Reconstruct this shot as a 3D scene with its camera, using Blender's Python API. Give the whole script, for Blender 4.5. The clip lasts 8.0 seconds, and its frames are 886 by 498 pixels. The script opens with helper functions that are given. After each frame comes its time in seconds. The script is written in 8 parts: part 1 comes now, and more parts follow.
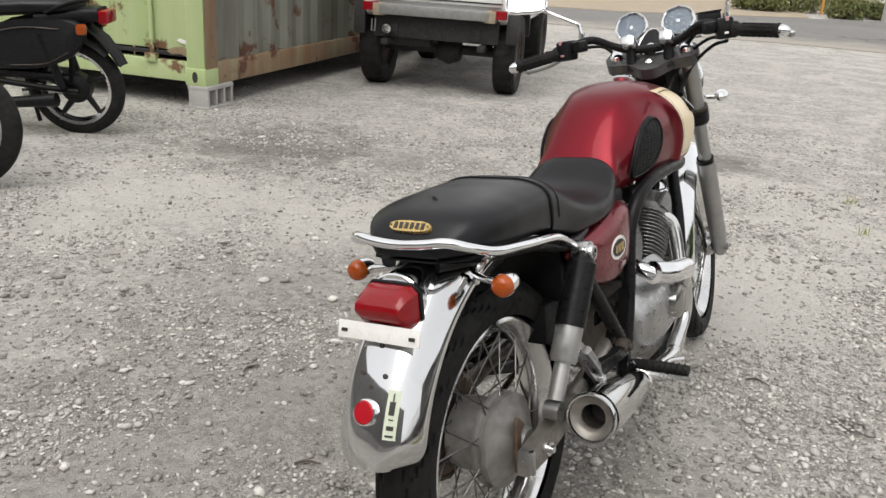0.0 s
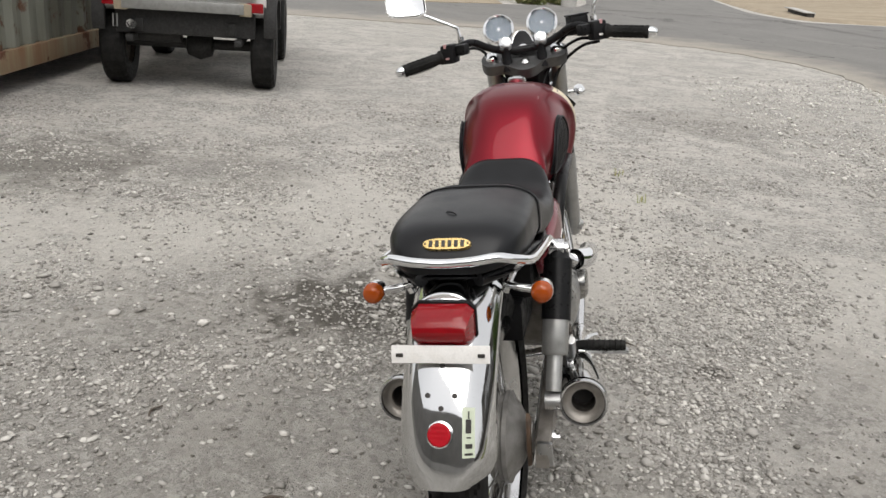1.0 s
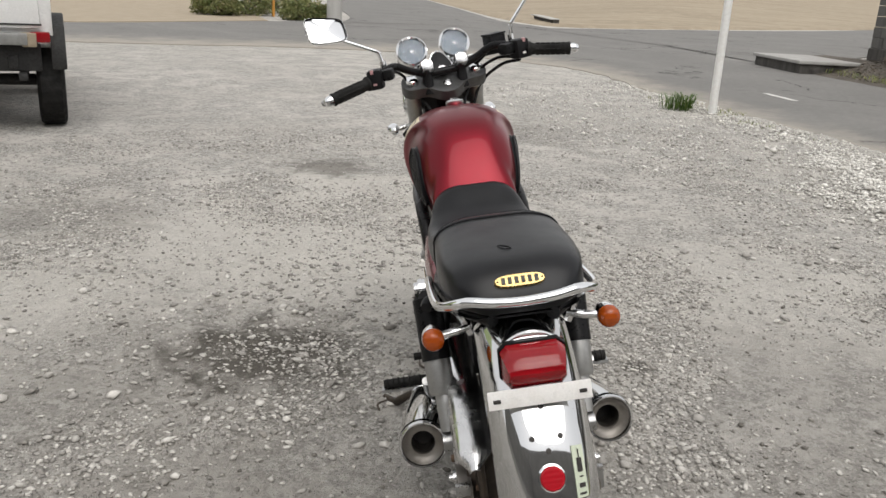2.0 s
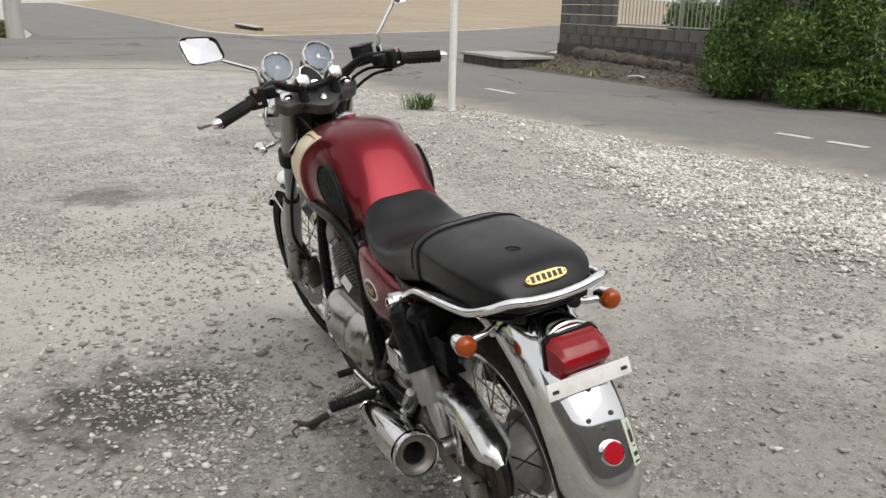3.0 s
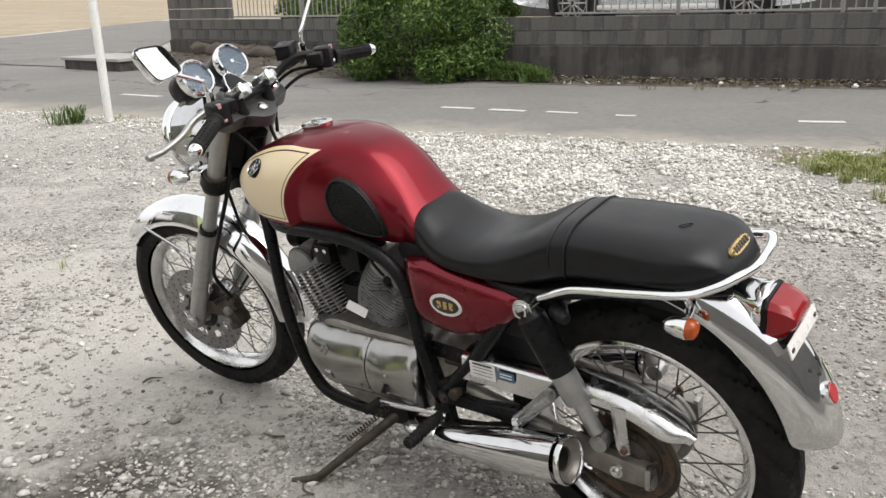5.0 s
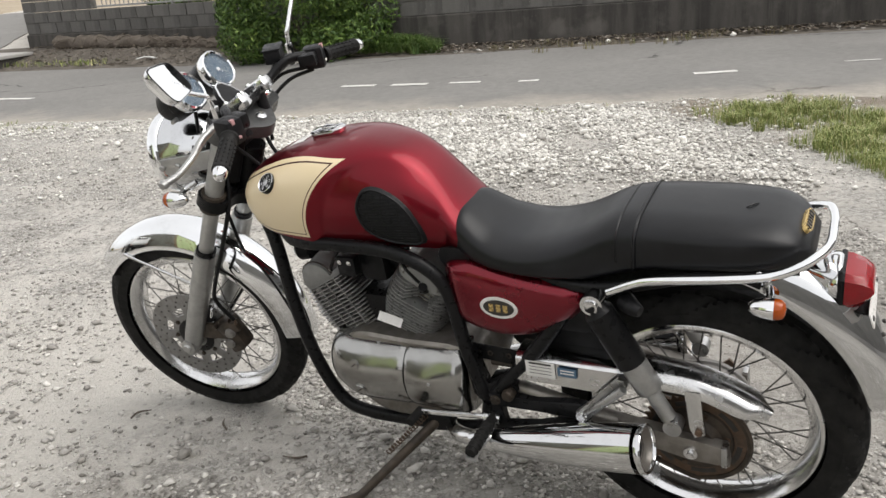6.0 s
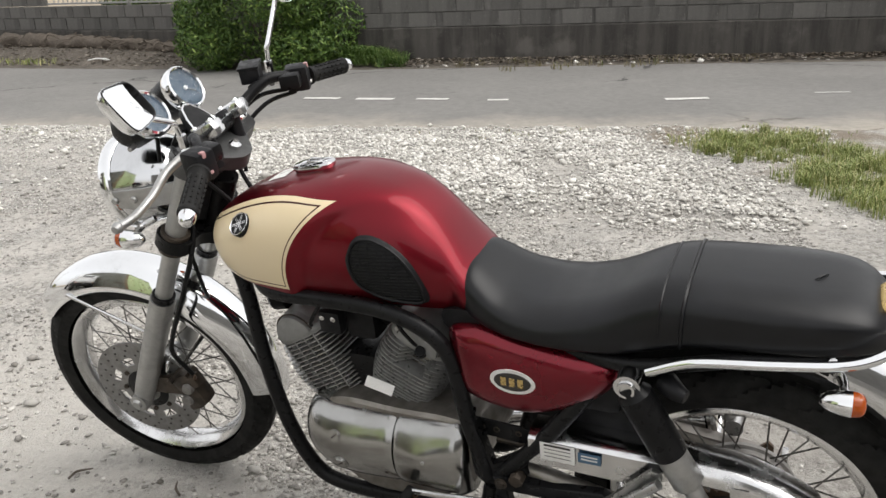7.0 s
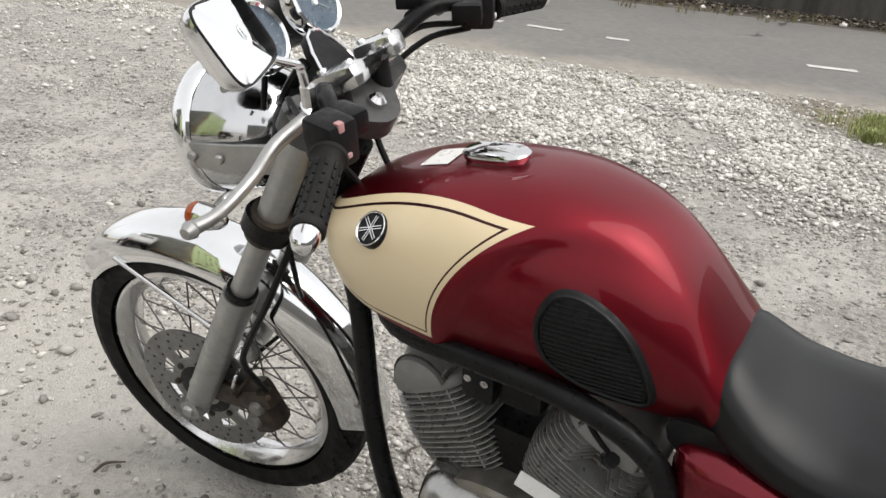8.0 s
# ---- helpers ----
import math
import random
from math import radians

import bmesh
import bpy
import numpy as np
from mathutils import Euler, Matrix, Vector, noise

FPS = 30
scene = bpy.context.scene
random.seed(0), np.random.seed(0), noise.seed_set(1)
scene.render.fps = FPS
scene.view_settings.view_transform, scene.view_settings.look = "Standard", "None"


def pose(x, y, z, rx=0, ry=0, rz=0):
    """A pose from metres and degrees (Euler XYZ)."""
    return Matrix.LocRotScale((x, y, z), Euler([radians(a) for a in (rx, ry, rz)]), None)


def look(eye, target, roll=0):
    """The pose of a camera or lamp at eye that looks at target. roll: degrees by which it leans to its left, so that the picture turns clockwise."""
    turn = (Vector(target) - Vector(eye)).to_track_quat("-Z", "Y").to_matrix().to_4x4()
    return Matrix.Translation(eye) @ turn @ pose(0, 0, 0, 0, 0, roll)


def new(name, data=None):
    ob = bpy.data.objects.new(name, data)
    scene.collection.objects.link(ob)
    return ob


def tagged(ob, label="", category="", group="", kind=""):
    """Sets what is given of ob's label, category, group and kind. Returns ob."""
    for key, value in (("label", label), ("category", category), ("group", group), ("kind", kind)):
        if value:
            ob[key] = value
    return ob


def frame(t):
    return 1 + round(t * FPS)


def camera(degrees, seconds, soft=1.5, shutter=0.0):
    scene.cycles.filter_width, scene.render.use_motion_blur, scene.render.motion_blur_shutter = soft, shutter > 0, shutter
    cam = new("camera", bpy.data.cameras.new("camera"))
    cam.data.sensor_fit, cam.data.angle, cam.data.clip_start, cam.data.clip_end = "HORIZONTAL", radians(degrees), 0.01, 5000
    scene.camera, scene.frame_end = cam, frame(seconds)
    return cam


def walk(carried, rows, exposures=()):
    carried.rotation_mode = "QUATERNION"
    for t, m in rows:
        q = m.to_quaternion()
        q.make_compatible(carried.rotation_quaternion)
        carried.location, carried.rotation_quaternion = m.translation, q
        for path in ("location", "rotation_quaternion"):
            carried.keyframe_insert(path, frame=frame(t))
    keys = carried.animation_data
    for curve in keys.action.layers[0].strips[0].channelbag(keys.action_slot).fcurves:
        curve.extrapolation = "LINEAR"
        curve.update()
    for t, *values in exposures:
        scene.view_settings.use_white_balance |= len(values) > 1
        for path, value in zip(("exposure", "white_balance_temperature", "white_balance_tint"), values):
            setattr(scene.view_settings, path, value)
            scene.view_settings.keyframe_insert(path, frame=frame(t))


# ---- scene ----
cam = camera(56.2, 8.0)
PATH = [
    (0, (0.076, 0.511, 1.195), (-0.032, 2.389, 0.516), 3.6),
    (0.5, (-0.181, 0.565, 1.207), (0.01, 2.434, 0.521), 3.9),
    (1, (-0.457, 0.566, 1.211), (0.103, 2.367, 0.547), 4.4),
    (1.2, (-0.557, 0.593, 1.21), (0.136, 2.354, 0.562), 4.0),
    (2.3, (-1.019, 0.935, 1.2), (0.196, 2.414, 0.618), 3.2),
    (2.5, (-1.138, 0.997, 1.202), (0.208, 2.362, 0.631), 3.3),
    (3, (-1.26, 1.158, 1.197), (0.278, 2.306, 0.635), 1.5),
    (3.5, (-1.339, 1.422, 1.201), (0.341, 2.346, 0.631), -0.5),
    (3.6, (-1.352, 1.462, 1.193), (0.352, 2.338, 0.621), -0.4),
    (4, (-1.474, 1.686, 1.176), (0.324, 2.347, 0.6), -0.0),
    (4.5, (-1.58, 1.904, 1.191), (0.274, 2.389, 0.621), 0.0),
    (4.7, (-1.568, 2.002, 1.181), (0.305, 2.417, 0.615), -0.3),
    (5.8, (-1.478, 2.403, 1.233), (0.411, 2.462, 0.579), -4.7),
    (6, (-1.48, 2.471, 1.25), (0.408, 2.502, 0.591), -4.9),
    (6.5, (-1.447, 2.558, 1.263), (0.448, 2.508, 0.625), -4.2),
    (7, (-1.205, 2.565, 1.255), (0.689, 2.481, 0.617), -2.2),
    (7.5, (-0.942, 2.631, 1.244), (0.946, 2.614, 0.584), 1.4),
    (8, (-0.613, 2.767, 1.217), (1.211, 2.819, 0.398), 5.2),
]
EXPOSURES = [(0.0, 0.42), (0.5, 0.34), (1.2, 0.24), (2.5, 0.16), (3.2, 0.3), (4.5, 0.6), (6.0, 0.52), (7.0, 0.52), (8.0, 0.45)]
walk(cam, [(t, look(eye, target, roll)) for t, eye, target, roll in PATH], EXPOSURES)

# ---- light ----
world = bpy.data.worlds.new("overcast_sky")
scene.world = world
world.use_nodes = True
wn, wl = world.node_tree.nodes, world.node_tree.links
sky = wn.new("ShaderNodeTexSky")
sky.sky_type = "NISHITA"
sky.sun_disc = False
sky.sun_elevation, sky.sun_rotation = radians(58), radians(200)
sky.air_density, sky.dust_density, sky.ozone_density = 1.0, 4.0, 1.0
grey = wn.new("ShaderNodeHueSaturation")
grey.inputs["Saturation"].default_value = 0.22
wl.new(sky.outputs[0], grey.inputs["Color"])
cloud = wn.new("ShaderNodeMix")
cloud.data_type = "RGBA"
cloud.inputs[0].default_value = 0.55
cloud.inputs[7].default_value = (8.05, 7.95, 7.9, 1.0)
wl.new(grey.outputs[0], cloud.inputs[6])
wl.new(cloud.outputs[2], wn["Background"].inputs[0])
wn["Background"].inputs[1].default_value = 0.13

sun_data = bpy.data.lights.new("sun", "SUN")
sun_data.energy, sun_data.angle, sun_data.color = 1.3, radians(55), (1.0, 0.965, 0.92)
sun = new("sun", sun_data)
# the sky's sun_rotation runs clockwise from +y
sun.matrix_world = look((0, 0, 0), (math.sin(radians(200)) * -math.cos(radians(58)), math.cos(radians(200)) * -math.cos(radians(58)), -math.sin(radians(58))))


# ---- materials ----
def rgb(c):
    return (*c, 1.0) if len(c) == 3 else c


class Nodes:
    """A small writer for node materials."""

    def __init__(self, name):
        self.mat = bpy.data.materials.new(name)
        self.mat.use_nodes = True
        self.t = self.mat.node_tree
        self.p = self.t.nodes["Principled BSDF"]
        self.where = self.t.nodes.new("ShaderNodeTexCoord").outputs["Object"]

    def put(self, socket, value):
        if isinstance(value, bpy.types.NodeSocket):
            self.t.links.new(value, socket)
        elif isinstance(value, (tuple, list)) and socket.type == "RGBA":
            socket.default_value = rgb(tuple(value))
        else:
            socket.default_value = value

    def noise(self, scale, detail=4.0, rough=0.55, warp=0.0, at=None, out="Fac"):
        n = self.t.nodes.new("ShaderNodeTexNoise")
        self.put(n.inputs["Vector"], at or self.where)
        n.inputs["Scale"].default_value, n.inputs["Detail"].default_value = scale, detail
        n.inputs["Roughness"].default_value, n.inputs["Distortion"].default_value = rough, warp
        return n.outputs[out]

    def cells(self, scale, feature="F1", out="Distance", at=None, rnd=1.0):
        n = self.t.nodes.new("ShaderNodeTexVoronoi")
        n.feature = feature
        self.put(n.inputs["Vector"], at or self.where)
        n.inputs["Scale"].default_value = scale
        n.inputs["Randomness"].default_value = rnd
        return n.outputs[out]

    def band(self, value, lo, hi, a=0.0, b=1.0):
        n = self.t.nodes.new("ShaderNodeMapRange")
        n.interpolation_type = "SMOOTHSTEP"
        self.put(n.inputs[0], value)
        for i, v in enumerate((lo, hi, a, b)):
            n.inputs[i + 1].default_value = v
        return n.outputs[0]

    def mix(self, fac, a, b, mode="MIX"):
        n = self.t.nodes.new("ShaderNodeMix")
        n.data_type, n.blend_type = "RGBA", mode
        self.put(n.inputs[0], fac)
        self.put(n.inputs[6], a)
        self.put(n.inputs[7], b)
        return n.outputs[2]

    def math(self, op, a, b=0.0, c=0.0):
        n = self.t.nodes.new("ShaderNodeMath")
        n.operation = op
        for i, v in enumerate((a, b, c)):
            self.put(n.inputs[i], v)
        return n.outputs[0]

    def axes(self, at=None):
        n = self.t.nodes.new("ShaderNodeSeparateXYZ")
        self.put(n.inputs[0], at or self.where)
        return n.outputs

    def stretched(self, sx, sy, sz):
        n = self.t.nodes.new("ShaderNodeMapping")
        self.put(n.inputs["Vector"], self.where)
        n.inputs["Scale"].default_value = (sx, sy, sz)
        return n.outputs[0]

    def island(self):
        return self.t.nodes.new("ShaderNodeNewGeometry").outputs["Random Per Island"]

    def each(self):
        return self.t.nodes.new("ShaderNodeObjectInfo").outputs["Random"]

    def bump(self, height, strength=0.4, distance=0.002, under=None):
        n = self.t.nodes.new("ShaderNodeBump")
        n.inputs["Strength"].default_value, n.inputs["Distance"].default_value = strength, distance
        self.put(n.inputs["Height"], height)
        if under is not None:
            self.put(n.inputs["Normal"], under)
        self.put(self.p.inputs["Normal"], n.outputs[0])
        return n.outputs[0]

    def set(self, **values):
        names = {"color": "Base Color", "rough": "Roughness", "metal": "Metallic", "coat": "Coat Weight", "coat_rough": "Coat Roughness",
                 "spec": "Specular IOR Level", "through": "Transmission Weight", "ior": "IOR", "alpha": "Alpha", "sub": "Subsurface Weight"}
        for key, value in values.items():
            self.put(self.p.inputs[names[key]], value)
        return self


def plain(name, a, b, rough=0.5, metal=0.0, scale=25.0, fine=180.0, relief=0.15, depth=0.0015, spread=0.12, coat=0.0, spec=0.5):
    """Two colours mixed by coarse noise, grain by fine noise, and relief."""
    n = Nodes(name)
    coarse, grain = n.noise(scale), n.noise(fine, 3)
    tone = n.mix(n.band(coarse, 0.35, 0.68), a, b)
    tone = n.mix(0.35, tone, n.mix(grain, tuple(0.6 * v for v in a), tuple(min(1, 1.35 * v) for v in b)))
    n.set(color=tone, metal=metal, rough=n.band(n.noise(scale * 2.3), 0.3, 0.7, max(0.02, rough - spread), min(1, rough + spread)), coat=coat, spec=spec)
    n.bump(grain, relief, depth)
    return n.mat


def chrome(name, tint=(0.86, 0.87, 0.88), rough=0.05, pits=0.25):
    n = Nodes(name)
    haze = n.band(n.noise(14, 6, 0.65), 0.45, 0.75, 0.0, pits)
    n.set(color=n.mix(haze, tint, tuple(v * 0.72 for v in tint)), metal=1.0, rough=n.math("ADD", n.math("MULTIPLY", haze, 0.5), rough))
    n.bump(n.noise(6, 2), 0.05, 0.002)
    return n.mat


M_CHROME = chrome("chrome_plating")
M_CHROME_OLD = chrome("dull_chrome", (0.72, 0.72, 0.72), 0.14, 0.5)
M_DULL = chrome("weathered_chrome", (0.68, 0.685, 0.69), 0.05, 0.22)
# chrome tinted darker; on the headlamp shell the tint stands in for dark reflections
M_CHROME_DARK = chrome("dark_chrome", (0.66, 0.67, 0.68), 0.07, 0.35)
M_ARM = plain("satin_grey_arm_metal", (0.3, 0.28, 0.255), (0.19, 0.172, 0.152), 0.4, 0.65, 30, 260, 0.2, 0.0008)
M_ALLOY = plain("cast_aluminium", (0.5, 0.5, 0.5), (0.38, 0.38, 0.37), 0.36, 1.0, 30, 400, 0.2, 0.0006)
M_POLISHED = plain("scuffed_engine_cover", (0.42, 0.42, 0.41), (0.33, 0.323, 0.31), 0.2, 1.0, 9, 300, 0.04, 0.0004, 0.06)
M_FORK = plain("fork_aluminium", (0.46, 0.46, 0.45), (0.37, 0.37, 0.36), 0.42, 0.85, 22, 260, 0.1, 0.0005)
M_FIN = plain("grey_alloy_fins", (0.4, 0.4, 0.39), (0.27, 0.27, 0.262), 0.36, 0.6, 40, 400, 0.2, 0.0006)
M_HEAD = plain("grey_painted_casting", (0.3, 0.3, 0.295), (0.22, 0.22, 0.215), 0.48, 0.3, 30, 400, 0.3, 0.0008)
M_BLACK = plain("black_frame_paint", (0.005, 0.005, 0.0055), (0.01, 0.01, 0.0105), 0.36, 0.0, 30, 240, 0.1, 0.0006, spec=0.18)
M_PLASTIC = plain("black_plastic", (0.006, 0.006, 0.007), (0.013, 0.013, 0.014), 0.46, 0.0, 40, 500, 0.2, 0.0005, spec=0.2)
M_RUBBER = plain("tyre_rubber", (0.006, 0.006, 0.006), (0.016, 0.0155, 0.0145), 0.7, 0.0, 18, 300, 0.3, 0.0008, spec=0.22)
M_YOKE = plain("grey_cast_yoke", (0.11, 0.11, 0.11), (0.07, 0.07, 0.07), 0.42, 0.5, 30, 300, 0.2, 0.0006)
M_GRIME = plain("oily_dark_metal", (0.03, 0.026, 0.022), (0.085, 0.066, 0.05), 0.5, 0.5, 35, 260, 0.4, 0.001)
M_RUSTY = plain("rusted_sprocket_steel", (0.16, 0.1, 0.065), (0.09, 0.07, 0.055), 0.6, 0.6, 40, 300, 0.4, 0.001)
M_SPOKE = plain("spoke_steel", (0.2, 0.195, 0.185), (0.12, 0.115, 0.105), 0.35, 1.0, 60, 300, 0.1, 0.0004)
M_HUB = plain("dusty_hub_casting", (0.29, 0.28, 0.265), (0.19, 0.182, 0.17), 0.55, 0.5, 30, 260, 0.3, 0.001)
M_DISC = plain("brake_disc_steel", (0.3, 0.3, 0.3), (0.22, 0.215, 0.21), 0.4, 0.9, 50, 420, 0.15, 0.0004)
M_WHITE = plain("white_enamel", (0.8, 0.79, 0.77), (0.72, 0.7, 0.67), 0.35, 0.0, 30, 300, 0.05, 0.0004)
M_GOLD = plain("gilt_badge_metal", (0.62, 0.45, 0.18), (0.52, 0.38, 0.16), 0.3, 0.7, 60, 400, 0.1, 0.0003)
M_DIAL = plain("grey_blue_dial_face", (0.05, 0.075, 0.1), (0.075, 0.1, 0.125), 0.35, 0.0, 60, 400, 0.02, 0.0002)
M_BLUE = plain("blue_sticker_paper", (0.05, 0.11, 0.19), (0.07, 0.14, 0.22), 0.4)
M_INK = plain("dark_ink", (0.02, 0.018, 0.016), (0.035, 0.03, 0.026), 0.5)
M_PINK = plain("faded_red_switch", (0.45, 0.22, 0.22), (0.5, 0.3, 0.3), 0.4)


def seat_leather():
    n = Nodes("black_seat_vinyl")
    grain, scuff = n.cells(700), n.noise(9, 5)
    n.set(color=n.mix(n.band(scuff, 0.4, 0.75), (0.004, 0.0042, 0.005), (0.008, 0.0086, 0.0105)), rough=n.band(scuff, 0.3, 0.75, 0.3, 0.42), spec=0.32)
    n.bump(n.math("ADD", n.math("MULTIPLY", grain, 0.4), n.noise(35, 3)), 0.18, 0.0012)
    return n.mat


def lens_glass(name, color, rough=0.12):
    n = Nodes(name)
    ribs = n.axes()
    wave = n.math("SINE", n.math("MULTIPLY", ribs[2], 900.0))
    n.set(color=n.mix(n.noise(40), color, tuple(v * 0.75 for v in color)), rough=rough, through=0.3, spec=0.4, coat=0.15)
    n.bump(wave, 0.12, 0.0008)
    return n.mat


def tank_paint():
    """Candy red with the cream side panel and its double pin stripe, all painted on the tank."""
    n = Nodes("candy_red_tank_paint")
    ax = n.axes()
    x, y, z = ax[0], ax[1], ax[2]
    red = n.mix(n.band(n.noise(5, 3), 0.3, 0.7), (0.155, 0.003, 0.01), (0.185, 0.004, 0.013))
    # front outline of the panel, then the arc above the knee
    ahead = n.math("MAXIMUM", n.math("SUBTRACT", y, 0.79), 0.0)
    upper = n.math("SUBTRACT", n.math("SUBTRACT", 0.894, n.math("MULTIPLY", n.math("MULTIPLY", ahead, ahead), 1.2)), z)
    nose = n.math("MAXIMUM", n.math("SUBTRACT", y, 0.93), 0.0)
    lower = n.math("SUBTRACT", z, n.math("ADD", 0.712, n.math("MULTIPLY", n.math("MULTIPLY", nose, nose), 3.0)))
    f = n.math("MINIMUM", n.math("MINIMUM", upper, lower), n.math("SUBTRACT", n.math("ABSOLUTE", x), 0.034))
    g = n.math("SQRT", n.math("ADD", n.math("POWER", n.math("ABSOLUTE", n.math("DIVIDE", n.math("SUBTRACT", y, KNEE_Y), KNEE_LY)), 2.0),
                              n.math("POWER", n.math("ABSOLUTE", n.math("DIVIDE", n.math("SUBTRACT", z, KNEE_Z), KNEE_LZ)), 2.0)))
    inside = n.math("MINIMUM", f, n.math("MULTIPLY", n.math("SUBTRACT", g, 0.99), 0.19))
    inside = n.math("MINIMUM", inside, n.math("SUBTRACT", y, KNEE_Y))
    panel = n.band(inside, 0.0092, 0.0097)
    line = n.math("MULTIPLY", n.band(inside, 0.0004, 0.0008), n.band(inside, 0.0074, 0.007))
    cream = n.mix(n.noise(8), (0.77, 0.64, 0.42), (0.73, 0.6, 0.385))
    dark = n.math("MULTIPLY", n.band(inside, 0.007, 0.0074), n.band(inside, 0.0097, 0.0093))
    tone = n.mix(dark, n.mix(n.math("MAXIMUM", panel, line), red, cream), (0.055, 0.012, 0.012))
    flat = n.math("MAXIMUM", panel, line)
    n.set(color=tone, rough=n.band(flat, 0.0, 1.0, 0.36, 0.4), metal=n.band(flat, 0.0, 1.0, 0.88, 0.0), coat=0.35, coat_rough=0.03)
    n.bump(n.noise(3, 2), 0.03, 0.003)
    return n.mat


KNEE_Y, KNEE_LY, KNEE_Z, KNEE_LZ = 0.66, 0.177, 0.70, 0.207
M_SEAT = seat_leather()
M_TANK = tank_paint()
M_RED = plain("candy_red_side_cover_paint", (0.15, 0.003, 0.011), (0.19, 0.005, 0.016), 0.28, 0.8, 6, 900, 0.02, 0.0003, 0.05, 0.5)
M_TAIL = lens_glass("red_lamp_lens", (0.36, 0.004, 0.01))
M_AMBER = lens_glass("amber_lamp_lens", (0.5, 0.09, 0.008))
M_REFLEX = lens_glass("red_reflector", (0.62, 0.012, 0.025), 0.2)


def mirror_glass():
    n = Nodes("mirror_glass")
    n.set(color=(0.93, 0.94, 0.95), metal=1.0, rough=n.band(n.noise(60), 0.4, 0.8, 0.01, 0.05))
    return n.mat


def clear_glass():
    n = Nodes("gauge_glass")
    n.set(color=(0.95, 0.97, 1.0), rough=0.03, through=1.0, ior=1.18)
    return n.mat


M_MIRROR, M_GLASS = mirror_glass(), clear_glass()


def gravel_ground():
    """Dusty crushed stone: smooth pale dust between gritty patches of mixed chips, and some damp dark places."""
    n = Nodes("dusty_gravel")
    big, mid, fine = n.noise(0.5, 5, 0.6), n.noise(2.6, 6, 0.62, 0.6), n.noise(60, 5, 0.7)
    dust = n.mix(n.band(big, 0.35, 0.65), (0.48, 0.455, 0.415), (0.63, 0.6, 0.555))
    dust = n.mix(n.band(n.noise(9, 5, 0.65), 0.42, 0.68, 0.0, 0.6), dust, (0.36, 0.338, 0.305))

    def shade(scale):
        level = n.t.nodes.new("ShaderNodeRGBToBW")
        n.put(level.inputs[0], n.cells(scale, out="Color"))
        return level.outputs[0]

    grit = n.mix(n.band(shade(95), 0.2, 0.85), (0.13, 0.122, 0.11), (0.6, 0.575, 0.535))
    grit = n.mix(0.5, grit, n.mix(n.band(shade(190), 0.2, 0.8), (0.16, 0.15, 0.135), (0.6, 0.58, 0.54)))
    where = n.band(n.math("ADD", n.math("MULTIPLY", mid, 0.65), n.math("MULTIPLY", n.noise(14, 4, 0.7), 0.35)), 0.44, 0.56, 0.04, 0.95)
    tone = n.mix(where, dust, grit)
    tone = n.mix(n.band(shade(38), 0.74, 0.8, 0.0, 0.7), tone, (0.6, 0.58, 0.54))
    tone = n.mix(n.math("MULTIPLY", n.band(shade(52), 0.27, 0.2), 0.55), tone, (0.15, 0.14, 0.125))
    tone = n.mix(0.22, tone, n.mix(fine, (0.16, 0.15, 0.135), (0.72, 0.7, 0.65)))
    at = n.axes()

    def blot(places):
        total = None
        for cx, cy, r, deep in places:
            dx, dy = n.math("SUBTRACT", at[0], cx), n.math("SUBTRACT", at[1], cy)
            d = n.math("SQRT", n.math("ADD", n.math("MULTIPLY", dx, dx), n.math("MULTIPLY", dy, dy)))
            d = n.math("ADD", n.math("DIVIDE", d, r), n.math("MULTIPLY", n.math("SUBTRACT", n.noise(2.6 / r, 6, 0.7, 0.8), 0.5), 2.6))
            one = n.band(d, 1.15, 0.35, 0.0, deep)
            total = one if total is None else n.math("MAXIMUM", total, one)
        return total

    tone = n.mix(blot(((1.0, 3.9, 0.9, 0.75), (0.3, 4.6, 0.9, 0.6), (2.2, 3.0, 1.0, 0.5), (-0.6, 4.1, 0.6, 0.6), (-1.6, 4.3, 0.9, 0.6), (0.5, 4.2, 0.8, 0.7), (1.1, 3.3, 0.5, 0.6), (1.5, 5.0, 1.0, 0.6))), tone, n.mix(fine, (0.52, 0.495, 0.45), (0.68, 0.65, 0.6)))
    tone = n.mix(blot(((-0.2, 1.4, 1.6, 0.5), (0.9, 1.3, 1.2, 0.5), (-0.5, 3.1, 0.8, 0.4), (1.6, 2.2, 0.6, 0.4), (-0.9, 2.0, 0.7, 0.5), (-0.45, 2.6, 0.55, 0.6), (-0.2, 3.3, 0.6, 0.5))), tone, n.mix(fine, (0.12, 0.11, 0.095), (0.4, 0.38, 0.345)))
    tone = n.mix(blot(((4.85, 0.35, 0.6, 0.9), (4.7, -0.4, 0.7, 0.9), (4.2, -0.2, 0.6, 0.8), (3.6, -0.1, 0.6, 0.6))), tone, n.mix(fine, (0.13, 0.105, 0.08), (0.34, 0.29, 0.225)))
    damp = blot(((0.05, 3.28, 0.38, 0.92), (-1.25, 5.45, 0.75, 0.6), (1.13, 2.63, 0.07, 0.9), (-0.2, 5.2, 0.5, 0.3), (1.5, 5.9, 0.35, 0.6), (3.6, 6.8, 0.8, 0.25)))
    tone = n.mix(damp, tone, n.mix(fine, (0.03, 0.027, 0.023), (0.16, 0.145, 0.122)))
    n.set(color=tone, rough=0.93, spec=0.25)
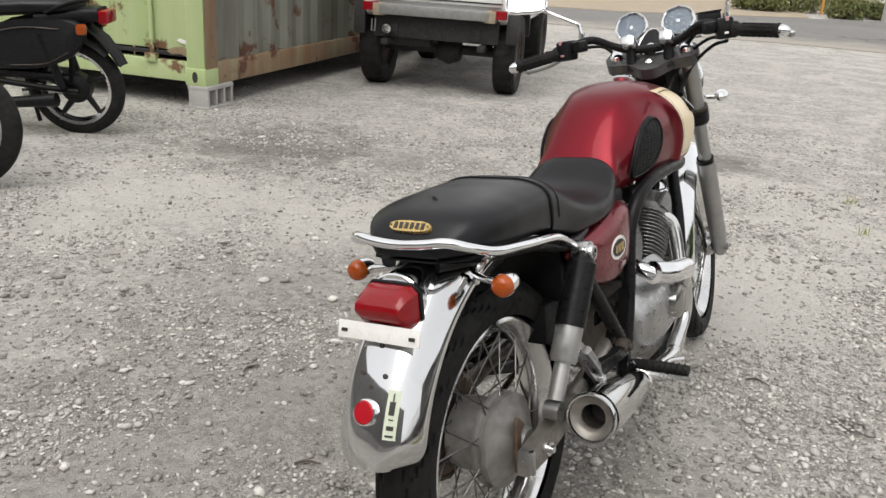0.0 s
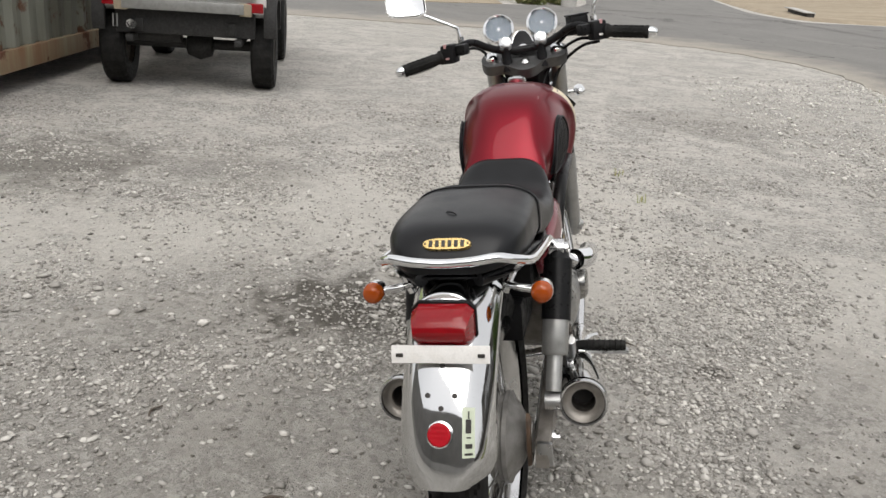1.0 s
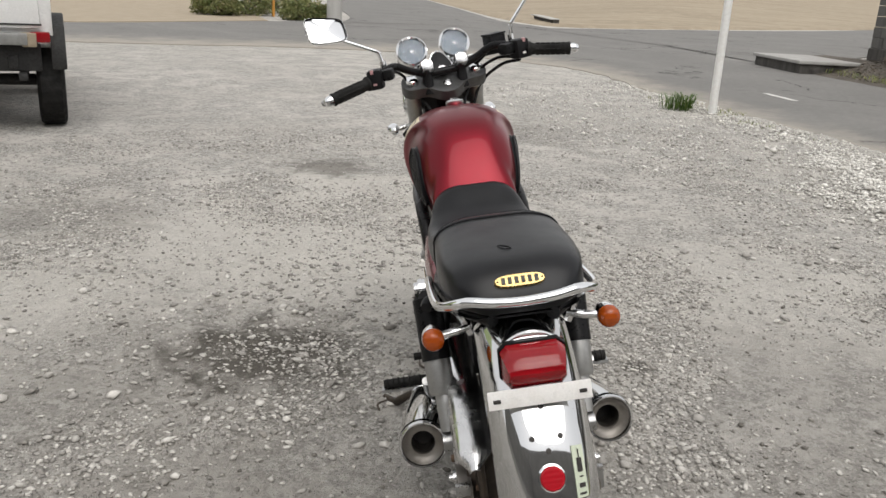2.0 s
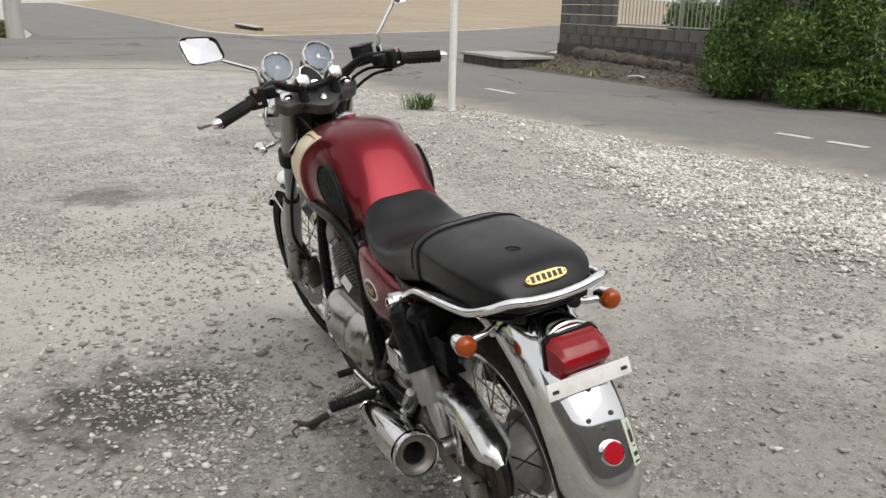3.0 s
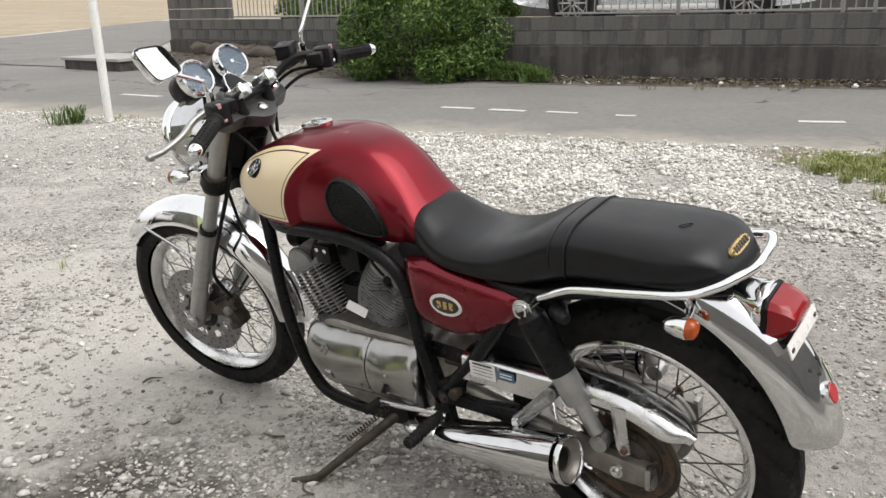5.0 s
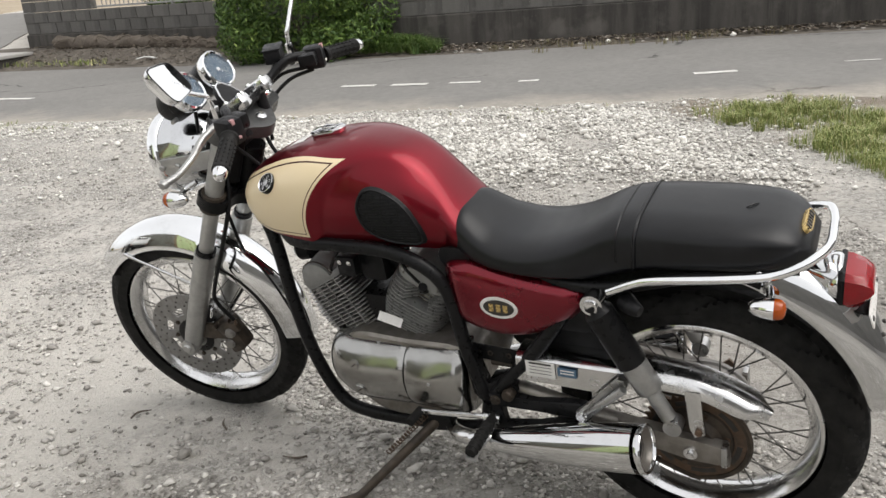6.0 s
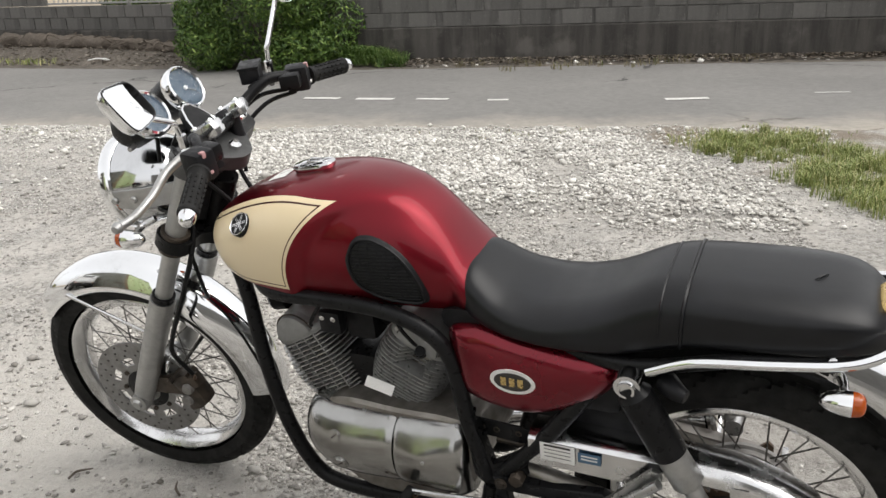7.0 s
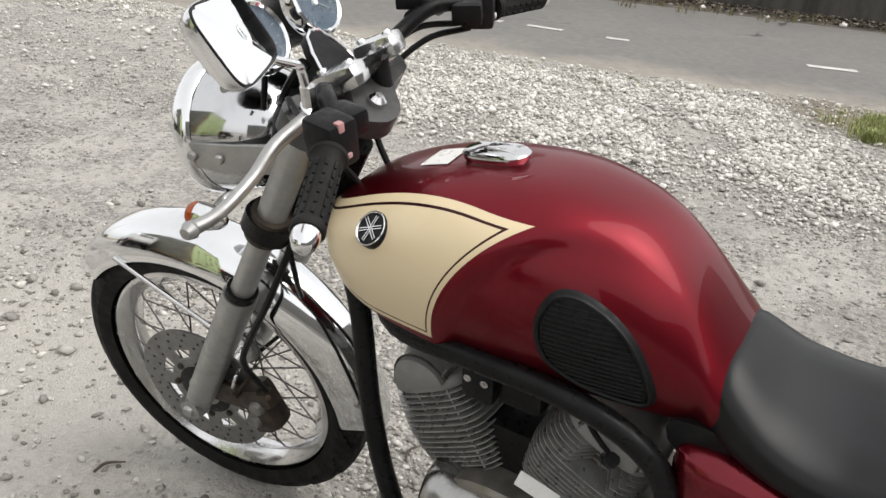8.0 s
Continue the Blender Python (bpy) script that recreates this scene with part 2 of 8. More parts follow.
    lumps = n.math("ADD", n.math("MULTIPLY", n.cells(95), -0.5), n.math("ADD", n.math("MULTIPLY", n.cells(190), -0.4), n.math("ADD", fine, n.noise(260, 3, 0.7))))
    n.bump(n.math("ADD", lumps, n.math("MULTIPLY", mid, 0.5)), 0.8, 0.011)
    return n.mat


def stone_mat(name, a, b, c):
    n = Nodes(name)
    tone = n.mix(n.math("POWER", n.island(), 1.5), a, b)
    tone = n.mix(n.band(n.noise(60, 4), 0.45, 0.7, 0.0, 0.6), tone, c)
    n.set(color=tone, rough=0.9, spec=0.25)
    n.bump(n.noise(220, 3), 0.4, 0.003)
    return n.mat


def asphalt():
    n = Nodes("worn_asphalt")
    big, fine = n.noise(0.5, 5, 0.6), n.noise(160, 3, 0.7)
    long = n.noise(1.2, 4, 0.6, at=n.stretched(0.9, 0.22, 1))
    tone = n.mix(n.band(big, 0.3, 0.7), (0.14, 0.136, 0.13), (0.185, 0.18, 0.17))
    tone = n.mix(n.band(long, 0.5, 0.75, 0.0, 0.6), tone, (0.23, 0.222, 0.208))
    tone = n.mix(0.3, tone, n.mix(fine, (0.07, 0.068, 0.065), (0.33, 0.32, 0.3)))
    tone = n.mix(0.2, tone, n.mix(n.band(n.noise(11, 6, 0.75), 0.3, 0.7), (0.09, 0.086, 0.08), (0.29, 0.28, 0.262)))
    bent = n.t.nodes.new("ShaderNodeVectorMath")
    n.put(bent.inputs[0], n.where)
    n.put(bent.inputs[1], n.noise(1.4, 5, 0.6, out="Color"))
    crack = n.band(n.cells(0.3, "DISTANCE_TO_EDGE", at=bent.outputs[0]), 0.003, 0.01, 1.0, 0.0)
    crack = n.math("MULTIPLY", crack, n.band(n.noise(0.35), 0.5, 0.56))
    tone = n.mix(crack, tone, (0.05, 0.048, 0.045))
    # grit washed from the yard onto the road's edge
    across = n.t.nodes.new("ShaderNodeAttribute")
    across.attribute_name = "across"
    reach = n.math("ADD", across.outputs["Fac"], n.math("MULTIPLY", n.math("SUBTRACT", n.noise(1.6, 6, 0.7), 0.5), 0.34))
    tone = n.mix(n.band(reach, 0.2, 0.0, 0.0, 0.97), tone, n.mix(n.noise(24, 5, 0.7), (0.18, 0.163, 0.138), (0.46, 0.425, 0.37)))
    n.set(color=tone, rough=0.88, spec=0.3)
    n.bump(fine, 0.5, 0.004)
    return n.mat


def field_soil():
    n = Nodes("dry_field_soil")
    rows = n.noise(1.0, 5, 0.6, at=n.stretched(0.09, 1.1, 1))
    lump = n.noise(1.6, 6, 0.65)
    tone = n.mix(n.band(rows, 0.35, 0.65), (0.34, 0.285, 0.21), (0.27, 0.225, 0.165))
    tone = n.mix(n.band(lump, 0.45, 0.7, 0.0, 0.6), tone, (0.4, 0.345, 0.26))
    n.set(color=tone, rough=0.95, spec=0.2)
    n.bump(lump, 0.6, 0.05)
    return n.mat


def stained_concrete(name, a, b, streak=0.8, vary=0.3, pale=()):
    n = Nodes(name)
    run = n.noise(2.2, 5, 0.6, at=n.stretched(2.2, 2.2, 0.25))
    blot, fine = n.noise(3.0, 6, 0.6), n.noise(90, 4, 0.65)
    tone = n.mix(n.band(run, 0.35, 0.68, 0.0, streak), a, b)
    tone = n.mix(n.band(blot, 0.52, 0.72, 0.0, 0.6), tone, tuple(v * 1.5 for v in a))
    tone = n.mix(n.band(n.each(), 0.45, 0.0, 0.0, vary), tone, tuple(v * 0.7 for v in b))
    tone = n.mix(n.band(n.each(), 0.7, 1.0, 0.0, vary), tone, tuple(v * 1.7 for v in a))
    # black runs from the top edge and pale lichen specks
    drip = n.math("MULTIPLY", n.band(n.noise(3.0, 6, 0.7, at=n.stretched(4.0, 4.0, 0.12)), 0.54, 0.66), n.band(n.noise(1.1, 4), 0.4, 0.6))
    tone = n.mix(n.math("MULTIPLY", drip, 0.7 * streak), tone, tuple(v * 0.4 for v in b))
    tone = n.mix(n.math("MULTIPLY", n.band(n.noise(26, 5, 0.75), 0.62, 0.7), 0.55), tone, tuple(v * 2.2 for v in a))
    at = n.axes()
    for py, pz, r in pale:
        dy, dz = n.math("SUBTRACT", at[1], py), n.math("SUBTRACT", at[2], pz)
        d = n.math("SQRT", n.math("ADD", n.math("MULTIPLY", dy, dy), n.math("MULTIPLY", dz, dz)))
        d = n.math("ADD", d, n.math("MULTIPLY", n.math("SUBTRACT", n.noise(9, 5, 0.7), 0.5), 0.2))
        tone = n.mix(n.band(d, r, r * 0.35, 0.0, 0.6), tone, tuple(v * 2.0 for v in a))
    tone = n.mix(0.3, tone, n.mix(fine, tuple(v * 0.5 for v in b), tuple(v * 1.6 for v in a)))
    n.set(color=tone, rough=0.92, spec=0.25)
    n.bump(n.math("ADD", fine, blot), 0.5, 0.006)
    return n.mat


def leaf_mat(name, a, b, c):
    n = Nodes(name)
    r = n.island()
    tone = n.mix(n.band(r, 0.0, 0.7), a, b)
    tone = n.mix(n.band(r, 0.78, 1.0), tone, c)
    n.set(color=tone, rough=0.5, spec=0.35, sub=0.0)
    n.bump(n.noise(40), 0.2, 0.003)
    return n.mat


def container_paint(name, a, b, rust):
    n = Nodes(name)
    run = n.noise(1.6, 6, 0.65, at=n.stretched(2.5, 2.5, 0.3))
    spot = n.noise(3.2, 6, 0.65)
    tone = n.mix(n.band(run, 0.35, 0.7), a, b)
    worn = n.band(spot, 0.56, 0.64)
    n.set(color=n.mix(worn, tone, n.mix(n.noise(30), rust, tuple(v * 0.55 for v in rust))), rough=n.band(worn, 0, 1, 0.5, 0.9))
    n.bump(n.math("ADD", spot, n.noise(60)), 0.25, 0.004)
    return n.mat


M_GROUND, M_ASPHALT, M_SOIL = gravel_ground(), asphalt(), field_soil()
M_STONE = stone_mat("grey_chippings", (0.22, 0.208, 0.19), (0.7, 0.675, 0.63), (0.44, 0.415, 0.375))
M_PALE = stone_mat("pale_crushed_stone", (0.38, 0.365, 0.335), (0.88, 0.86, 0.81), (0.68, 0.65, 0.6))
M_DARKSTONE = stone_mat("dark_chippings", (0.12, 0.112, 0.1), (0.32, 0.3, 0.27), (0.22, 0.2, 0.17))
M_DIRT = plain("bank_dirt", (0.075, 0.064, 0.052), (0.14, 0.122, 0.1), 0.95, 0.0, 4, 60, 0.8, 0.02)
M_WALL = stained_concrete("black_stained_concrete", (0.092, 0.086, 0.078), (0.022, 0.021, 0.02), 0.85, 0.0, ((0.83, 0.23, 0.16), (0.31, 0.2, 0.16)))
M_BLOCK = stained_concrete("weathered_block", (0.135, 0.13, 0.122), (0.048, 0.046, 0.044), 0.75, 0.25)
M_CONC = stained_concrete("pale_concrete", (0.42, 0.41, 0.39), (0.28, 0.27, 0.255), 0.5)
M_LEAF = leaf_mat("shrub_leaf", (0.03, 0.065, 0.012), (0.085, 0.15, 0.026), (0.22, 0.3, 0.07))
M_CLUMP = leaf_mat("long_green_grass", (0.05, 0.1, 0.02), (0.1, 0.165, 0.035), (0.22, 0.26, 0.09))
M_SCRUB = leaf_mat("weedy_leaf", (0.1, 0.13, 0.04), (0.18, 0.19, 0.07), (0.32, 0.28, 0.15))
M_TWIG = plain("bark", (0.07, 0.055, 0.042), (0.12, 0.1, 0.08), 0.9)
M_GRASS = leaf_mat("grass_blade", (0.14, 0.19, 0.05), (0.28, 0.31, 0.1), (0.5, 0.44, 0.23))
M_DRYWEED = leaf_mat("dry_weed", (0.12, 0.1, 0.055), (0.22, 0.19, 0.1), (0.17, 0.2, 0.07))
M_MARK = plain("road_paint", (0.66, 0.65, 0.62), (0.5, 0.49, 0.46), 0.7, 0.0, 12, 160, 0.4, 0.003)
M_GREEN = container_paint("faded_green_paint", (0.38, 0.48, 0.22), (0.47, 0.53, 0.29), (0.2, 0.11, 0.055))
M_GREYSIDE = container_paint("weathered_grey_paint", (0.21, 0.215, 0.18), (0.12, 0.115, 0.092), (0.13, 0.062, 0.034))
M_RUSTPOST = container_paint("rust_bleeding_paint", (0.2, 0.11, 0.06), (0.27, 0.24, 0.15), (0.14, 0.06, 0.035))
M_CARWHITE = plain("white_car_paint", (0.78, 0.78, 0.77), (0.72, 0.72, 0.71), 0.25, 0.0, 4, 80, 0.02, 0.001, 0.05, 0.6)
M_CARSILVER = plain("silver_car_paint", (0.55, 0.56, 0.58), (0.5, 0.51, 0.53), 0.28, 0.6, 4, 80, 0.02, 0.001, 0.05, 0.8)
M_UNDER = plain("underbody_black", (0.012, 0.012, 0.012), (0.025, 0.024, 0.023), 0.7)
M_PIPE = plain("white_painted_pipe", (0.76, 0.76, 0.74), (0.66, 0.65, 0.62), 0.4)
M_RAIL = plain("silver_railing", (0.34, 0.34, 0.33), (0.26, 0.26, 0.25), 0.4, 0.5)
M_OCHRE = plain("pale_gravel_lot", (0.3, 0.25, 0.18), (0.36, 0.3, 0.22), 0.95, 0.0, 2, 40, 0.6, 0.02)


# ---- builders ----
def part(name, bm, material, parent=None, label="", smooth=40.0):
    """Links a bmesh as one mesh object under a thing or a part."""
    me = bpy.data.meshes.new(name)
    bmesh.ops.recalc_face_normals(bm, faces=bm.faces)
    bm.to_mesh(me)
    bm.free()
    if smooth:
        me.shade_smooth()
        me.set_sharp_from_angle(angle=radians(smooth))
    me.materials.append(material)
    ob = new(name, me)
    ob.parent = parent
    if label:
        ob["label"] = label
    return ob


def raw(name, verts, faces, material, parent=None, smooth=False):
    """A mesh from arrays, for scattered stuff."""
    me = bpy.data.meshes.new(name)
    me.from_pydata(verts, [], faces)
    me.update()
    if smooth:
        me.shade_smooth()
    me.materials.append(material)
    ob = new(name, me)
    ob.parent = parent
    return ob


def thing(name, m, label, category, group=""):
    ob = new(name)
    ob.matrix_world = m
    return tagged(ob, label, category, group)


def turned(bm, m):
    bmesh.ops.transform(bm, matrix=m, verts=bm.verts)
    return bm


def box(x, y, z, sx, sy, sz, bevel=0.0, m=None):
    bm = bmesh.new()
    bmesh.ops.create_cube(bm, size=1.0)
    bmesh.ops.scale(bm, vec=(sx, sy, sz), verts=bm.verts)
    if bevel:
        bmesh.ops.bevel(bm, geom=bm.edges[:], offset=bevel, segments=2, profile=0.6, affect="EDGES")
    return turned(bm, Matrix.Translation((x, y, z)) @ (m or Matrix()))


def joined(*bms):
    out = bms[0]
    for b in bms[1:]:
        me = bpy.data.meshes.new("tmp")
        b.to_mesh(me)
        b.free()
        out.from_mesh(me)
        bpy.data.meshes.remove(me)
    return out


def rail(points, n):
    """A smooth line of n steps a span through the points."""
    p = [Vector(q) for q in points]
    p = [p[0] * 2 - p[1]] + p + [p[-1] * 2 - p[-2]]
    out = []
    for i in range(1, len(p) - 2):
        for k in range(n):
            t = k / n
            a, b, c, d = p[i - 1:i + 3]
            out.append(0.5 * (2 * b + (c - a) * t + (2 * a - 5 * b + 4 * c - d) * t * t + (3 * b - a - 3 * c + d) * t ** 3))
    return out + [p[-2]]


def tube(points, radius, segs=10, steps=6, straight=False):
    """A round bar along points; radius may be one number or one for each point."""
    line = [Vector(q) for q in points] if straight else rail(points, steps)
    many = isinstance(radius, (list, tuple))
    bm, rings = bmesh.new(), []
    side = None
    for i, c in enumerate(line):
        d = (line[min(i + 1, len(line) - 1)] - line[max(i - 1, 0)]).normalized()
        if side is None:
            side = d.orthogonal().normalized()
        side = (side - d * side.dot(d)).normalized()
        up = d.cross(side)
        if many:
            k = i / (1 if straight else steps)
            j = min(int(k), len(radius) - 2)
            r = radius[j] + (radius[j + 1] - radius[j]) * (k - j)
        else:
            r = radius
        rings.append([bm.verts.new(c + (side * math.cos(a) + up * math.sin(a)) * r) for a in (2 * math.pi * s / segs for s in range(segs))])
    for a, b in zip(rings, rings[1:]):
        for s in range(segs):
            bm.faces.new((a[s], a[(s + 1) % segs], b[(s + 1) % segs], b[s]))
    bm.faces.new(rings[0])
    bm.faces.new(rings[-1])
    return bm


def lathe(profile, segs=48, closed=False, arc=2 * math.pi):
    """A profile of (radius, height) turned about the x axis; height runs along x."""
    bm, rings = bmesh.new(), []
    full = arc > 6.28
    for s in range(segs if full else segs + 1):
        a = arc * s / segs
        rings.append([bm.verts.new((h, r * math.cos(a), r * math.sin(a))) for r, h in profile])
    n = len(profile)
    for s in range(segs):
        a, b = rings[s], rings[(s + 1) % len(rings)]
        for k in range(n if closed else n - 1):
            j = (k + 1) % n
            bm.faces.new((a[k], a[j], b[j], b[k]))
    bmesh.ops.remove_doubles(bm, verts=bm.verts, dist=1e-5)
    return bm


def loft(rings, caps=True):
    bm = bmesh.new()
    vs = [[bm.verts.new(v) for v in r] for r in rings]
    n = len(rings[0])
    for a, b in zip(vs, vs[1:]):
        for s in range(n):
            bm.faces.new((a[s], a[(s + 1) % n], b[(s + 1) % n], b[s]))
    if caps:
        bm.faces.new(vs[0])
        bm.faces.new(vs[-1])
    return bm


def plate(outline, x0, x1, bevel=0.0, segs=2):
    """An outline of (y, z) made solid between two x."""
    bm = bmesh.new()
    a = [bm.verts.new((x0, y, z)) for y, z in outline]
    b = [bm.verts.new((x1, y, z)) for y, z in outline]
    n = len(a)
    bm.faces.new(a)
    top = bm.faces.new(b)
    for i in range(n):
        bm.faces.new((a[i], a[(i + 1) % n], b[(i + 1) % n], b[i]))
    if bevel:
        bmesh.ops.bevel(bm, geom=list(top.edges), offset=bevel, segments=segs, profile=0.55, affect="EDGES")
    return bm


def rounded(points, n=5):
    """A closed smooth outline through (y, z) points."""
    k = len(points)
    out = []
    for i in range(k):
        a, b, c, d = (Vector((*points[(i + j) % k], 0)) for j in (-1, 0, 1, 2))
        for s in range(n):
            t = s / n
            q = 0.5 * (2 * b + (c - a) * t + (2 * a - 5 * b + 4 * c - d) * t * t + (3 * b - a - 3 * c + d) * t ** 3)
            out.append((q.x, q.y))
    return out


def along(a, b):
    """The turn and place that lays the x axis along a to b, from a."""
    a, b = Vector(a), Vector(b)
    return Matrix.Translation(a) @ (b - a).to_track_quat("X", "Z").to_matrix().to_4x4()


def lerp(table, t):
    """Smooth value at t from rows of (t, value)."""
    table = sorted(table)
    if t <= table[0][0]:
        return table[0][1]
    for (a, va), (b, vb) in zip(table, table[1:]):
        if t <= b:
            k = (t - a) / (b - a)
            return va + (vb - va) * k
    return table[-1][1]


def smooth_step(lo, hi, v):
    t = min(1.0, max(0.0, (v - lo) / (hi - lo)))
    return t * t * (3 - 2 * t)


# ---- ground, road and field ----
NEAR_EDGE = [(3.2, -6.0), (4.1, -2.6), (4.68, -0.9), (5.0, 0.3), (5.35, 1.75), (5.75, 3.2), (6.15, 4.9), (6.75, 6.7), (7.4, 8.6), (8.2, 10.1), (8.65, 11.6), (8.3, 13.2), (7.2, 14.6), (5.0, 15.6), (3.2, 15.9), (0.9, 16.5), (-3.0, 17.6), (-14, 20.5)]


def road_gap(x, y):
    """How far a place in the yard lies from the edge of the asphalt."""
    return lerp(YARD_EDGE, y) - x


YARD_EDGE = [(p[1], p[0]) for p in NEAR_EDGE[:11]]


def ground_z(x, y):
    """The lot is nearly flat, with clods and ruts and a shallow dip where the rear tyre stands."""
    near = math.exp(-((x - 1) ** 2 + (y - 3) ** 2) / 60)
    dip = -0.034 * math.exp(-((x - 0.12) ** 2 + (y - 1.90) ** 2) / 0.16)
    z = dip + near * (0.008 * noise.noise((x * 1.3, y * 1.3, 0)) + 0.005 * noise.noise((x * 4, y * 4, 7)))
    if near > 0.3:
        gap = road_gap(x, y)
        clod = noise.noise((x * 9, y * 9, 3)) * 0.006 + noise.noise((x * 17, y * 17, 11)) * 0.005
        z += clod * near * smooth_step(0.0, 0.3, gap) * (0.35 + 1.1 * max(0.0, noise.noise((x * 0.8, y * 0.8, 21)) + 0.3))
        if 0 < gap < 2.4:
            z += 0.045 * heap_amount(x, y, gap) * (0.5 + 0.8 * abs(noise.noise((x * 3.2, y * 3.2, 31))))
        if abs(gap) < 0.9:
            # grit that has crept over the ragged edge of the asphalt
            z += (0.02 + 0.016 * noise.noise((x * 2.6, y * 2.6, 41)) + 0.008 * noise.noise((x * 11, y * 11, 43))) * math.exp(-(gap / 0.28) ** 2)
    return z


def drift(x, y, scale, seed):
    return noise.noise((x * scale, y * scale, seed))


def heap_amount(x, y, gap):
    """How thickly the crushed stone lies, 0 to 1."""
    w = 1.75 * smooth_step(-0.6, 0.9, y) * smooth_step(5.8, 2.8, y) + 0.35 * smooth_step(9.5, 5.0, y) + 0.06
    k = smooth_step(w + 0.45, w - 0.35, gap + 0.5 * noise.noise((x * 1.3, y * 1.3, 2)) + 0.25 * noise.noise((x * 4, y * 4, 8)))
    grassy = smooth_step(0.75, 0.3, y - 0.25 * (x - 3.2)) * (x > 2.7)
    return k * (1 - 0.9 * grassy) * smooth_step(0.1, 0.4, gap)


def ground_sheet():
    def ticks(lo, hi, step):
        t = [lo + step * i for i in range(int((hi - lo) / step) + 1)]
        far, d = [], step
        while d < 2500:
            d *= 1.35
            far.append(d)
        return [lo - f for f in reversed(far)] + t + [hi + f for f in far]

    xs, ys = ticks(-2.4, 5.6, 0.034), ticks(-0.4, 7.4, 0.034)
    verts = [(x, y, ground_z(x, y)) for y in ys for x in xs]
    n = len(xs)
    faces = [(j * n + i, j * n + i + 1, (j + 1) * n + i + 1, (j + 1) * n + i) for j in range(len(ys) - 1) for i in range(n - 1)]
    ob = raw("ground", verts, faces, M_GROUND, smooth=True)
    return tagged(ob, "pale grey dusty gravel yard with darker damp patches", "ground", kind="structure")


ground_sheet()

FAR_EDGE = [(7.2, -8.0), (8.2, -5.0), (8.8, -3.3), (9.5, -0.7), (9.85, 1.0), (10.15, 2.4), (10.7, 4.2), (11.5, 6.1), (12.3, 7.9), (13.1, 9.8), (13.8, 11.0)]


def strip_mesh(name, left, right, z, material, n=6, ragged=0.0, thick=0.05, dusty=True):
    """A flat sheet between two lines, with a real edge."""
    a, b = rail([(*p, 0) for p in left], n), rail([(*p, 0) for p in right], n)
    k = max(len(a), len(b))

    def even(line):
        cum = [0.0]
        for p, q in zip(line, line[1:]):
            cum.append(cum[-1] + (q - p).length)
        out = []
        for i in range(k):
            s = cum[-1] * i / (k - 1)
            j = next((j for j in range(1, len(cum)) if cum[j] >= s - 1e-9), len(cum) - 1)
            t = (s - cum[j - 1]) / max(1e-9, cum[j] - cum[j - 1])
            out.append(line[j - 1].lerp(line[j], t))
        return out

    a, b = even(a), even(b)
    bm = bmesh.new()
    rows = []
    for i in range(k):
        d = (b[i] - a[i]).normalized()
        p = a[i] + d * ragged * noise.noise((a[i].x * 2.3, a[i].y * 2.3, 1))
        q = b[i] - d * ragged * noise.noise((b[i].x * 2.1, b[i].y * 2.1, 4))
        line = [p + Vector((0, 0, -thick))] + [p.lerp(q, s / 8) + Vector((0, 0, z)) for s in range(9)] + [q + Vector((0, 0, -thick))]
        rows.append([bm.verts.new(v) for v in line])
    for r, s in zip(rows, rows[1:]):
        for j in range(len(r) - 1):
            bm.faces.new((r[j], r[j + 1], s[j + 1], s[j]))
    ob = part(name, bm, material, None, "", 30)
    edge = ob.data.attributes.new("across", "FLOAT", "POINT")
    edge.data.foreach_set("value", [max(0, min(8, j - 1)) / 8 if dusty else 0.5 for i in range(k) for j in range(11)])
    return ob


road = strip_mesh("road", NEAR_EDGE[:14], FAR_EDGE + [(16.5, 16.4), (19.0, 21.2), (17.5, 24.2)], 0.012, M_ASPHALT, 8, 0.25)
tagged(road, "worn grey asphalt road with cracks and faded dashes", "road", kind="structure")
cross_road = strip_mesh("road", [(7.5, 14.3), (5.0, 15.6), (3.2, 15.9), (0.9, 16.5), (-3.0, 17.6), (-14, 20.5), (-40, 27)],
                        [(17.8, 24.6), (13, 25.6), (8.5, 24.6), (5.3, 23.0), (1.0, 21.8), (-12, 25), (-38, 31.5)], 0.016, M_ASPHALT, 8, 0.3)
tagged(cross_road, "grey asphalt road crossing beyond the gravel yard", "road", kind="structure")
side_road = strip_mesh("road", [(16.2, 15.6), (22, 18.0), (34, 22.5), (60, 30)], [(17.6, 24.4), (24, 25.0), (40, 28.2), (62, 36)], 0.020, M_ASPHALT, 8, 0.3, dusty=False)
tagged(side_road, "grey asphalt lane running off beside the field", "road", kind="structure")
field_lane = strip_mesh("road", [(13.9, 11.1), (15.6, 11.5), (24, 15), (60, 28)], [(16.4, 16.8), (22, 18.3), (34, 22.8), (60, 30.3)], 0.028, M_ASPHALT, 8, 0.2, dusty=False)
tagged(field_lane, "grey asphalt apron opening off the lane", "road", kind="structure")
far_lane = strip_mesh("road", [(10.8, 24.6), (14, 31), (17, 38), (31, 67), (60, 126)], [(18.5, 24.2), (19.5, 28.5), (23, 35), (46, 80), (80, 150)], 0.024, M_ASPHALT, 8, 0.3, dusty=False)
tagged(far_lane, "grey asphalt lane leading away past the field", "road", kind="structure")
far_lot = strip_mesh("far_lot", [(-40, 33), (-12, 25.4), (1, 22.0), (5.2, 23.2), (8.3, 24.7)], [(-30, 75), (-10, 60), (4, 50), (12, 45), (10.2, 32)], 0.02, M_OCHRE, 8, 0.2)
tagged(far_lot, "bare tan gravel lot beyond the crossing road", "ground", kind="structure")


